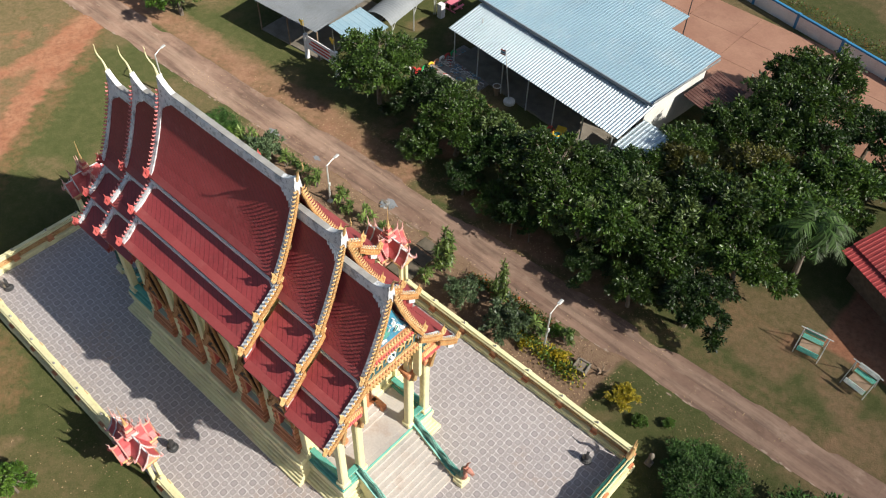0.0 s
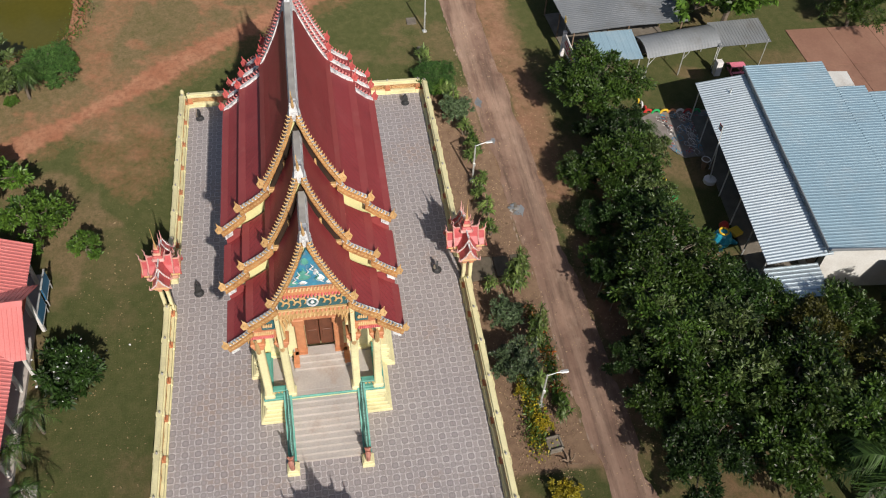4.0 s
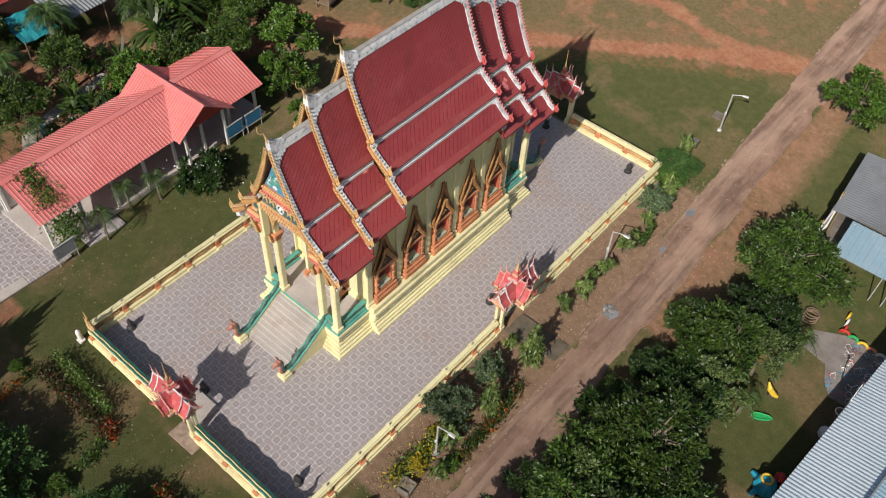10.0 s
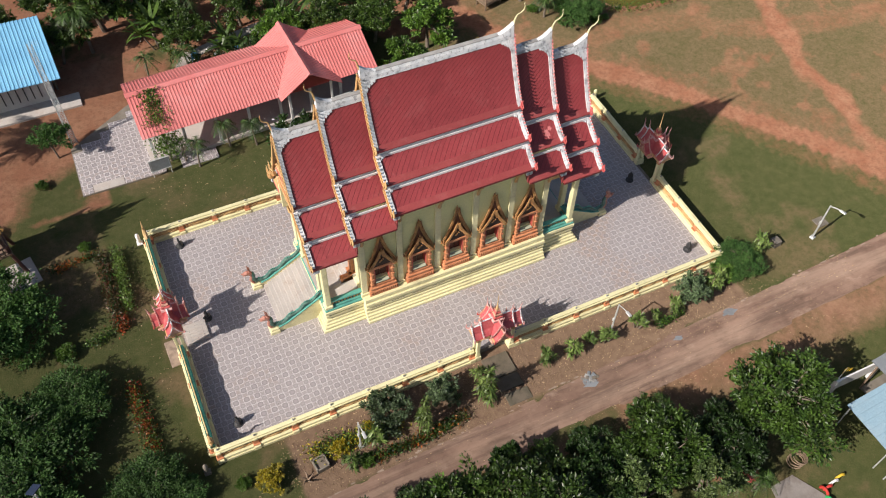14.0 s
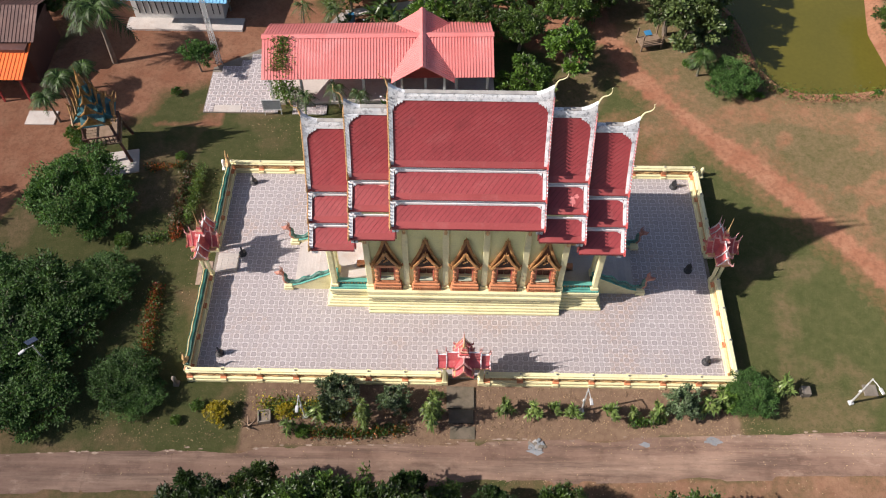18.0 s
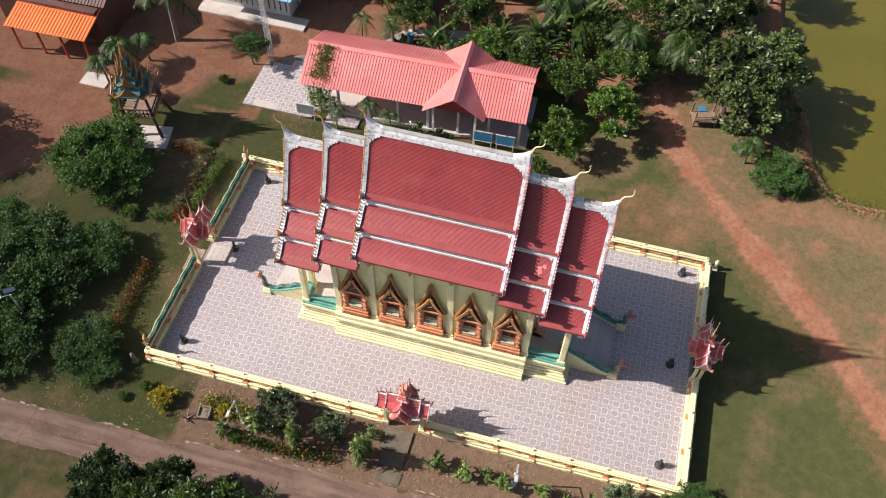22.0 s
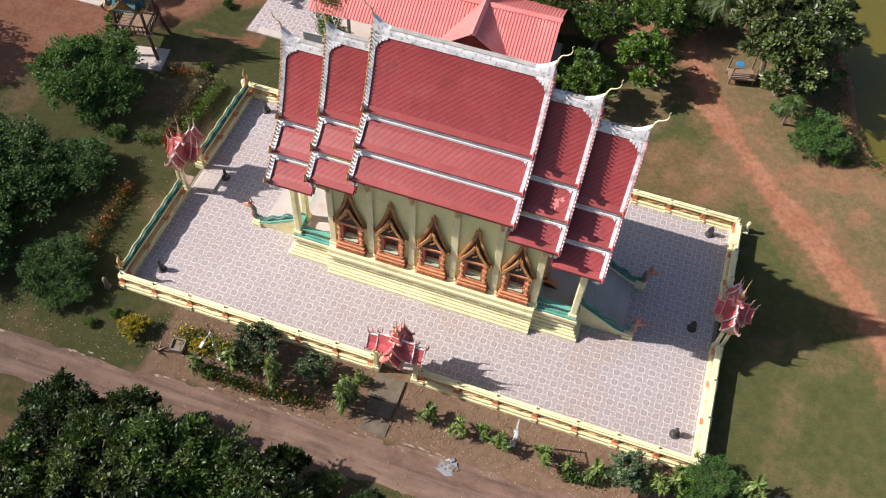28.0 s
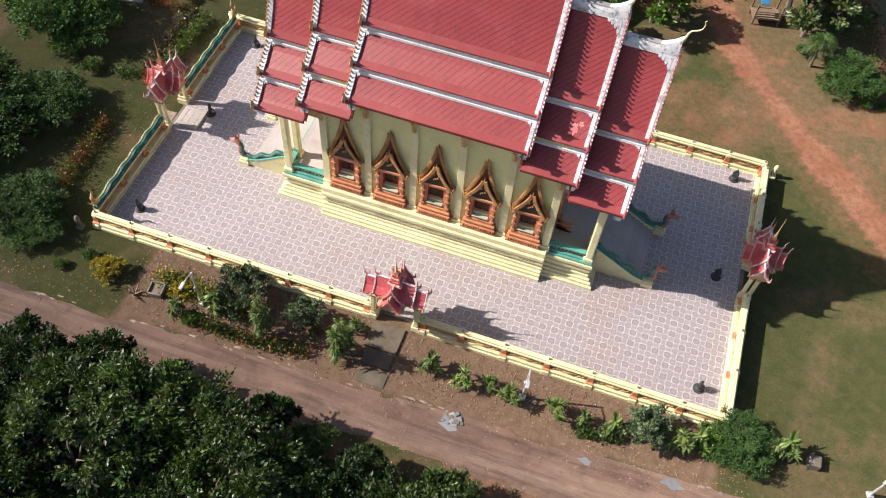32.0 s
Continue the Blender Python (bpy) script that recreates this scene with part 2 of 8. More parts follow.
PALEBLUE = material("pale_blue_steel_roof", (0.26, 0.375, 0.45), (0.22, 0.33, 0.41), rough=0.38, metal=0.0, bump=0.04, scale=0.15, stain=(0.36, 0.42, 0.46), amount=0.4, spread=0.04)
ZINC = material("dull_zinc_roof", (0.235, 0.25, 0.265), (0.19, 0.205, 0.22), rough=0.6, metal=0.1, scale=0.4, stain=(0.14, 0.13, 0.12), amount=0.5, bump=0.05)
FARRED = material("far_red_roof", (0.33, 0.05, 0.05), (0.26, 0.04, 0.04), rough=0.5, stain=(0.2, 0.08, 0.07), amount=0.5)
WALLWHITE = material("limewashed_wall", (0.66, 0.66, 0.64), (0.58, 0.57, 0.54), rough=0.85, stain=(0.3, 0.24, 0.18), amount=0.4)
STEEL = material("galvanised_pole", (0.66, 0.67, 0.66), (0.5, 0.51, 0.5), rough=0.45, metal=0.4, scale=4)
DARKSTEEL = material("dark_steel", (0.08, 0.08, 0.085), (0.06, 0.06, 0.06), rough=0.5, metal=0.5)
PANEL = material("solar_cell", (0.02, 0.03, 0.06), (0.02, 0.025, 0.05), rough=0.2, spec=0.6)
TIMBER = material("grey_timber", (0.24, 0.17, 0.12), (0.17, 0.12, 0.08), rough=0.85, scale=3)
NAGAHEAD = material("faded_naga_head", (0.46, 0.22, 0.17), (0.34, 0.14, 0.10), rough=0.6, scale=4, bump=0.5)
KERBTAN = material("crumbled_tan_concrete", (0.31, 0.235, 0.185), (0.20, 0.15, 0.115), rough=0.95, scale=3)
BARK = material("bark", (0.20, 0.165, 0.13), (0.14, 0.11, 0.085), rough=0.95, scale=3, bump=0.6)
BLUEPAINT = material("blue_paint", (0.04, 0.20, 0.38), (0.03, 0.15, 0.30), rough=0.5)
REDPAINT = material("red_paint", (0.55, 0.05, 0.04), (0.45, 0.04, 0.03), rough=0.5)
YELLOWPAINT = material("yellow_paint", (0.75, 0.52, 0.05), (0.65, 0.42, 0.04), rough=0.5)
GREENPAINT = material("bright_green_paint", (0.03, 0.40, 0.12), (0.03, 0.32, 0.10), rough=0.5)
TOYBLUE = material("turquoise_plastic", (0.03, 0.40, 0.60), (0.03, 0.34, 0.50), rough=0.4)
SWINGGREEN = material("faded_green_paint", (0.08, 0.34, 0.28), (0.12, 0.36, 0.30), rough=0.6, stain=(0.2, 0.12, 0.08), amount=0.5)
PINKPAINT = material("pink_paint", (0.70, 0.20, 0.28), (0.6, 0.17, 0.22), rough=0.5)
AWNING = material("pale_zinc_awning", (0.62, 0.70, 0.75), (0.55, 0.64, 0.70), rough=0.42, metal=0.6, scale=0.3, bump=0.03, stain=(0.4, 0.45, 0.5), amount=0.3, spread=0.04)
MOSSY = material("mossy_concrete", (0.135, 0.110, 0.082), (0.095, 0.082, 0.058), rough=0.95, scale=1.6, stain=(0.05, 0.045, 0.03), amount=0.6, stain_scale=1.5)
PLAYSLAB = material("painted_play_concrete", (0.25, 0.225, 0.21), (0.20, 0.175, 0.16), rough=0.9, scale=1.2, stain=(0.16, 0.12, 0.09), amount=0.5, stain_scale=0.6)
mottle(PALEBLUE, (0.24, 0.30, 0.34), 0.5, 0.5, 0.75, 0.5, (1, 0.25, 1))
WATER = material("olive_pond_water", (0.102, 0.090, 0.016), (0.088, 0.080, 0.015), rough=0.2, scale=0.15, fine=3, bump=0.03, spec=0.3)


def foliage(name, a, b, rough=0.40, through_leaf=0.22, spec=0.42):
    """Leaves: glossy upper side and sunlight that passes through the blade."""
    m = material(name, a, b, rough=rough, scale=1.3, fine=5, bump=0.0, spread=1.3, island=True, spec=spec)
    n, l = m.node_tree.nodes, m.node_tree.links
    p, out = n["Principled BSDF"], n["Material Output"]
    p.inputs["Diffuse Roughness"].default_value = 0.4
    info, tone, hsv = n.new("ShaderNodeObjectInfo"), n.new("ShaderNodeMapRange"), n.new("ShaderNodeHueSaturation")
    tone.inputs[3].default_value, tone.inputs[4].default_value = 0.72, 1.3
    l.new(info.outputs["Random"], tone.inputs[0])
    l.new(tone.outputs[0], hsv.inputs["Value"])
    l.new(p.inputs["Base Color"].links[0].from_socket, hsv.inputs["Color"])
    l.new(hsv.outputs[0], p.inputs["Base Color"])
    glow, tint, mix = n.new("ShaderNodeBsdfTranslucent"), n.new("ShaderNodeMix"), n.new("ShaderNodeMixShader")
    tint.data_type, tint.blend_type = "RGBA", "MULTIPLY"
    tint.inputs[0].default_value = 1.0
    tint.inputs[7].default_value = (1.5, 1.45, 0.7, 1)
    l.new(p.inputs["Base Color"].links[0].from_socket, tint.inputs[6])
    l.new(tint.outputs[2], glow.inputs["Color"])
    mix.inputs[0].default_value = through_leaf
    l.new(p.outputs[0], mix.inputs[1])
    l.new(glow.outputs[0], mix.inputs[2])
    l.new(mix.outputs[0], out.inputs["Surface"])
    return m


LEAF = foliage("mango_leaf", (0.058, 0.104, 0.018), (0.021, 0.045, 0.008))
LEAFDARK = foliage("dark_glossy_leaf", (0.032, 0.070, 0.013), (0.014, 0.033, 0.007), rough=0.5)
LEAFBRIGHT = foliage("bright_leaf", (0.085, 0.155, 0.022), (0.050, 0.105, 0.016))
LEAFLIME = foliage("lime_strap_leaf", (0.125, 0.175, 0.045), (0.070, 0.115, 0.026))
LEAFBLUE = foliage("bluish_leaf", (0.070, 0.140, 0.036), (0.040, 0.092, 0.022), rough=0.6, spec=0.25)
LEAFYELLOW = foliage("yellow_leaf", (0.36, 0.28, 0.02), (0.22, 0.20, 0.02))
LEAFORANGE = foliage("orange_croton_leaf", (0.27, 0.065, 0.012), (0.10, 0.060, 0.012))
LEAFRED = foliage("red_croton_leaf", (0.30, 0.035, 0.012), (0.16, 0.03, 0.012))
LEAFMAROON = foliage("maroon_croton_leaf", (0.085, 0.028, 0.014), (0.045, 0.030, 0.010))
LEAFSTRAP = foliage("pale_strap_leaf", (0.155, 0.210, 0.062), (0.075, 0.125, 0.030))
LEAFOLIVE = foliage("olive_leaf", (0.085, 0.082, 0.018), (0.058, 0.062, 0.014))
LEAFMID = foliage("mid_green_leaf", (0.080, 0.138, 0.024), (0.034, 0.068, 0.012))
LEAFSAGE = foliage("sage_leaf", (0.120, 0.165, 0.055), (0.060, 0.095, 0.030))
LEAFGREY = foliage("grey_green_leaf", (0.115, 0.165, 0.085), (0.075, 0.115, 0.055))
LITTER = foliage("dry_leaf", (0.40, 0.30, 0.20), (0.26, 0.18, 0.11), rough=0.9)
PALMLEAF = foliage("palm_frond", (0.056, 0.100, 0.024), (0.034, 0.068, 0.015), rough=0.5, spec=0.3)
YARDM = material("red_dusty_concrete", (0.30, 0.165, 0.115), (0.25, 0.13, 0.09), rough=0.95, scale=0.3, fine=5, stain=(0.20, 0.10, 0.07), amount=0.6, stain_scale=0.4)
TARP = material("teal_tarpaulin", (0.02, 0.24, 0.27), (0.02, 0.18, 0.22), rough=0.45, bump=0.3, fine=3)

# ---- mesh helpers ----


def part(name, bm, mat, parent=None, label="", at=None, smooth=False):
    """Links a bmesh as one mesh object under a thing or a part."""
    me = bpy.data.meshes.new(name)
    bm.to_mesh(me)
    bm.free()
    for mm in (mat if isinstance(mat, (list, tuple)) else [mat]):
        me.materials.append(mm)
    if smooth:
        me.polygons.foreach_set("use_smooth", [True] * len(me.polygons))
    ob = new(name, me)
    if parent:
        ob.parent = parent
    if at is not None:
        ob.matrix_basis = at
    if label:
        tagged(ob, label)
    return ob


def share(name, ob, parent, at):
    """One more object on the same mesh."""
    o = new(name, ob.data)
    o.parent = parent
    o.matrix_basis = at
    return o


def thing(name, label, category, at=(0, 0, 0), turn=0.0, group="", kind=""):
    e = new(name)
    e.matrix_basis = pose(*at, 0, 0, turn)
    e.empty_display_size = 0.2
    return tagged(e, label, category, group, kind)


def box(bm, x0, y0, z0, x1, y1, z1, b=0.0, m=None, mi=0):
    """A box with bevelled edges."""
    g = bmesh.ops.create_cube(bm, size=1, matrix=Matrix.LocRotScale(((x0 + x1) / 2, (y0 + y1) / 2, (z0 + z1) / 2), None, (abs(x1 - x0), abs(y1 - y0), abs(z1 - z0))))
    vs = g["verts"]
    if b:
        r = bmesh.ops.bevel(bm, geom=list({e for v in vs for e in v.link_edges}), offset=b, segments=1, affect="EDGES")
        vs = list({v for f in r["faces"] for v in f.verts} | {v for v in vs if v.is_valid})
    if m is not None:
        bmesh.ops.transform(bm, matrix=m, verts=vs)
    if mi:
        for f in {f for v in vs for f in v.link_faces}:
            f.material_index = mi
    return vs


def prism(bm, poly, axis, a, b, mi=0):
    """A polygon of (u, v) drawn out along an axis: x -> (y, z), y -> (x, z), z -> (x, y)."""
    def at(u, v, w):
        return {"x": (w, u, v), "y": (u, w, v), "z": (u, v, w)}[axis]
    lo = [bm.verts.new(at(u, v, a)) for u, v in poly]
    hi = [bm.verts.new(at(u, v, b)) for u, v in poly]
    k = len(poly)
    fs = [bm.faces.new(lo[::-1]), bm.faces.new(hi)]
    fs += [bm.faces.new((lo[i], lo[(i + 1) % k], hi[(i + 1) % k], hi[i])) for i in range(k)]
    for f in fs:
        f.material_index = mi
    bmesh.ops.recalc_face_normals(bm, faces=fs)
    return lo + hi


def lathe(bm, profile, seg=10, at=(0, 0, 0), mi=0):
    rings = []
    for r, z in profile:
        rings.append([bm.verts.new((at[0] + r * math.cos(2 * math.pi * i / seg), at[1] + r * math.sin(2 * math.pi * i / seg), at[2] + z)) for i in range(seg)])
    fs = []
    for a, b in zip(rings, rings[1:]):
        fs += [bm.faces.new((a[i], a[(i + 1) % seg], b[(i + 1) % seg], b[i])) for i in range(seg)]
    fs += [bm.faces.new(rings[0][::-1]), bm.faces.new(rings[-1])]
    for f in fs:
        f.material_index = mi
    return fs


def tube(bm, pts, radii, seg=6, mi=0, flat=1.0):
    """A tapering tube along points."""
    pts = [Vector(p) for p in pts]
    if not isinstance(radii, (list, tuple)):
        radii = [radii] * len(pts)
    rings = []
    side = None
    for i, p in enumerate(pts):
        d = (pts[min(i + 1, len(pts) - 1)] - pts[max(i - 1, 0)]).normalized()
        if side is None:
            side = d.orthogonal().normalized()
        side = (side - d * side.dot(d)).normalized()
        up = d.cross(side)
        rings.append([bm.verts.new(p + radii[i] * (math.cos(2 * math.pi * k / seg) * side + flat * math.sin(2 * math.pi * k / seg) * up)) for k in range(seg)])
    fs = []
    for a, b in zip(rings, rings[1:]):
        fs += [bm.faces.new((a[k], a[(k + 1) % seg], b[(k + 1) % seg], b[k])) for k in range(seg)]
    fs += [bm.faces.new(rings[0][::-1]), bm.faces.new(rings[-1])]
    for f in fs:
        f.material_index = mi
    return fs


def grown():
    return bmesh.new()


def corrugated(bm, o, u, v, pitch=0.25, high=0.035, thick=0.03, wave=False):
    """A ribbed metal sheet from corner o along u (the ridge) and v (down the slope): trapezoid ribs run along v."""
    o, u, v = Vector(o), Vector(u), Vector(v)
    nrm = u.cross(v).normalized()
    if nrm.z < 0:
        nrm = -nrm
    k = max(2, round(u.length / pitch))
    step = u / k
    line = []
    for i in range(k):
        for f, hh in ((0.0, 0), (0.12, 0.15), (0.25, 0.5), (0.38, 0.85), (0.5, 1), (0.62, 0.85), (0.75, 0.5), (0.88, 0.15)) if wave else ((0.0, 0), (0.58, 0), (0.66, 1), (0.92, 1)):
            line.append(o + step * (i + f) + nrm * high * hh)
    line.append(o + u)
    top = [bm.verts.new(p) for p in line]
    bot = [bm.verts.new(p + v) for p in line]
    low = [bm.verts.new(p) for p in (o - nrm * thick, o + u - nrm * thick, o + u + v - nrm * thick, o + v - nrm * thick)]
    fs = [bm.faces.new((top[i], top[i + 1], bot[i + 1], bot[i])) for i in range(len(line) - 1)]
    fs.append(bm.faces.new(low))
    bmesh.ops.recalc_face_normals(bm, faces=fs[:-1])
    if fs[0].normal.dot(nrm) < 0:
        bmesh.ops.reverse_faces(bm, faces=fs[:-1])
    return fs

# ---- ground ----
TRACK = [(13.0, 42), (11.6, 29), (12.4, 24.5), (14.2, 20.1), (16.6, 16.6), (19.2, 13.4), (22.7, 9.4), (25.4, 6.2), (28.0, 2.4), (31.2, -2.0), (34.4, -7.0), (37, -12), (48, -24)]
BRANCH = [(19, 14.2), (24.5, 16.2), (30.9, 14.6), (34.4, 11.6), (38.2, 10.5), (60, 6)]
CROSS = [(40, 16), (38.2, 10.5), (36.3, 5.0), (36.7, 1.3), (35.7, -2.3), (35.5, -6.0), (38, -14)]
YARD = [(-44, 2), (-37, 10), (-33, 16), (-29, 22), (-20, 25)]


def near_path(x, y, pts):
    best = 1e9
    for (ax, ay), (bx, by) in zip(pts, pts[1:]):
        dx, dy = bx - ax, by - ay
        t = max(0, min(1, ((x - ax) * dx + (y - ay) * dy) / (dx * dx + dy * dy)))
        best = min(best, math.hypot(x - ax - t * dx, y - ay - t * dy))
    return best


def step(a, b, v):
    t = max(0.0, min(1.0, (v - a) / (b - a)))
    return t * t * (3 - 2 * t)


def road_n(x):
    return -12.88 + 0.045 * (x - 8)


def road_s(x):
    return -15.9 + 0.036 * (x - 4)


POND = [(21.5, 60), (21.6, 36), (22.6, 31.6), (24.2, 26.5), (24.8, 21.5), (26.2, 18.9), (28.4, 18.0), (32.0, 18.0), (36.2, 18.8), (37.0, 21.5), (36.4, 26), (37.6, 32), (38.5, 42), (39, 60)]


def in_pond(x, y):
    """Metres inside the pond's bank line; negative outside."""
    inside, best = False, 1e9
    k = len(POND)
    for i in range(k):
        (ax, ay), (bx, by) = POND[i], POND[(i + 1) % k]
        if (ay > y) != (by > y) and x < (bx - ax) * (y - ay) / (by - ay) + ax:
            inside = not inside
    best = near_path(x, y, POND + POND[:1])
    return best if inside else -best


def soil_at(x, y):
    """How far the red soil shows through the grass (0 to 1), and how dry the grass is."""
    nz = noise.fractal(Vector((x * 0.16, y * 0.16, 3.1)), 0.9, 2.1, 5)
    nf = noise.fractal(Vector((x * 0.6, y * 0.6, 8.7)), 0.8, 2.1, 4)
    wob = 1.0 * nz + 0.45 * nf
    soil = 0.0
    for pts, w, most in ((TRACK, 0.8, 1.05), (TRACK, 2.9, 0.36), (BRANCH, 1.5, 0.42), (CROSS, 1.0, 0.75)):
        soil = max(soil, most * (1 - step(w * 0.6, w * 1.35, near_path(x, y, pts) + (0.55 if pts is TRACK else 0.9) * wob)))
    soil = max(soil, 1 - step(3.5, 7.0, near_path(x, y, YARD) + 1.6 * wob))
    if y < -9 and y > road_n(x) - 0.2 and -14.5 < x < 17.5:
        soil = max(soil, 0.85 - 0.3 * step(0, 1, nf))
    if -60 < x < 60 and road_s(x) - 6.2 < y < road_s(x) + 0.3:
        soil = max(soil, (0.62 if x > 5 else 0.35) * (1 - step(0.8 + step(5, 14, x), 2.6 + 1.0 * step(5, 14, x), road_s(x) - y + wob)))
    if -30 < x < 10 and -22.3 < y < -16.5:
        soil = max(soil, (0.65 if x > -15 else 0.3) * step(-0.1, 0.5, nz + 0.15))
    if x < -22 and -30 < y < -23:
        soil = max(soil, 0.8)
    dry = step(-0.25, 0.5, nz + 0.35 * nf) * (0.75 if x > 18 and y < 8 else 1.0)
    if x > 16 and y > 6:
        dry = max(dry, 0.9 * step(-0.7, 0.1, nz) * step(6, 12, y))
    side = x - float(np.interp(y, [-24, -13.5, -6.5, 0, 4, 7.6, 10.9, 15.7, 21.7, 29, 42], [48, 38.5, 34.2, 30.0, 27.0, 24.4, 21.5, 17.4, 13.6, 11.6, 13]))
    if y > -20 and x > 8 and in_pond(x, y) < 0:
        bare = step(-4.5, 1.5, side + 1.5 * wob) * (0.8 + 0.2 * step(-0.35, 0.25, nz + 0.4 * nf))
        dry = max(dry, bare)
        soil = max(soil, 0.4 * step(0.1, 0.6, nz + 0.6 * nf) * step(0.0, 2.5, side))
    if y > 21 and x < 10 or (x < -20 and y > 13):
        soil = max(soil, 0.8 * step(-0.5, 0.1, nz))
    if 9.2 < y < 14.5 and -19 < x < 6:
        soil *= 0.25
        dry = max(0.55 * dry, 0.15)
    soil = max(soil, 0.4 * (1 - step(2.0, 5.0, math.hypot((x - 13.2) * 0.8, y - 12.3) + 1.5 * wob)))
    brown = 0.0
    if -9.0 > y > road_n(x) - 0.5:
        brown = step(-19, -15, x) * (1 - step(19, 23, x))
    if road_s(x) - 7 < y < road_s(x) + 0.4:
        brown = max(brown, (0.6 if x < 5 else 0.5) * (1 - step(2, 7, road_s(x) - y)))
    if y > 9.2 and y < 15 and -16 < x < 3:
        brown = max(brown, 0.5)
    if y > 21 and x < 10 or (x < -20 and y > 13):
        brown = max(brown, 0.12)
    return max(0.0, min(1.0, soil + 0.25 * max(0, nf))), dry, brown


def spaced(fine_lo, fine_hi, d, far):
    mid = list(np.arange(fine_lo, fine_hi + 0.01, d))
    lo, hi, s = [], [], d
    a, b = fine_lo, fine_hi
    while b < far:
        s *= 1.5
        a, b = a - s, b + s
        lo.insert(0, a)
        hi.append(b)
    return lo + mid + hi


GX, GY = spaced(-62, 62, 0.55, 2500), spaced(-58, 48, 0.55, 2500)
gverts, gsoil, gdry, gbrown = [], [], [], []
for gy in GY:
    for gx in GX:
        s, d, br = soil_at(gx, gy) if abs(gx) < 90 and abs(gy) < 90 else (0.3, 0.5, 0.0)
        z = -0.13 + 0.03 * noise.noise(Vector((gx * 0.3, gy * 0.3, 0)))
        if -19.2 < gx < 18.2 and -10 < gy < 9.6:
            z = -0.13
        edge = max(road_s(gx) - gy, gy - road_n(gx))
        if edge < 1.2:
            k = 1 - step(0.3, 1.2, edge)
            z += k * (0.035 * step(-0.7, 0.1, edge) + 0.022 * noise.noise(Vector((gx * 0.6, gy * 0.9, 5)))) - 0.12 * step(-0.35, -1.1, edge)
        if gx > 18 and gy > 14:
            k = in_pond(gx, gy)
            z -= 1.3 * step(-0.3, 1.4, k)
            s = max(s, step(-1.6, -0.4, k) * 0.8)
        gverts.append((gx, gy, z))
        gsoil.append(s)
        gdry.append(d)
        gbrown.append(br)
nx = len(GX)
gfaces = [(j * nx + i, j * nx + i + 1, (j + 1) * nx + i + 1, (j + 1) * nx + i) for j in range(len(GY) - 1) for i in range(nx - 1)]
gme = bpy.data.meshes.new("ground")
gme.from_pydata(gverts, [], gfaces)
for key, values in (("soil", gsoil), ("dry", gdry), ("brown", gbrown)):
    gme.attributes.new(key, "FLOAT", "POINT").data.foreach_set("value", values)
gme.polygons.foreach_set("use_smooth", [True] * len(gfaces))


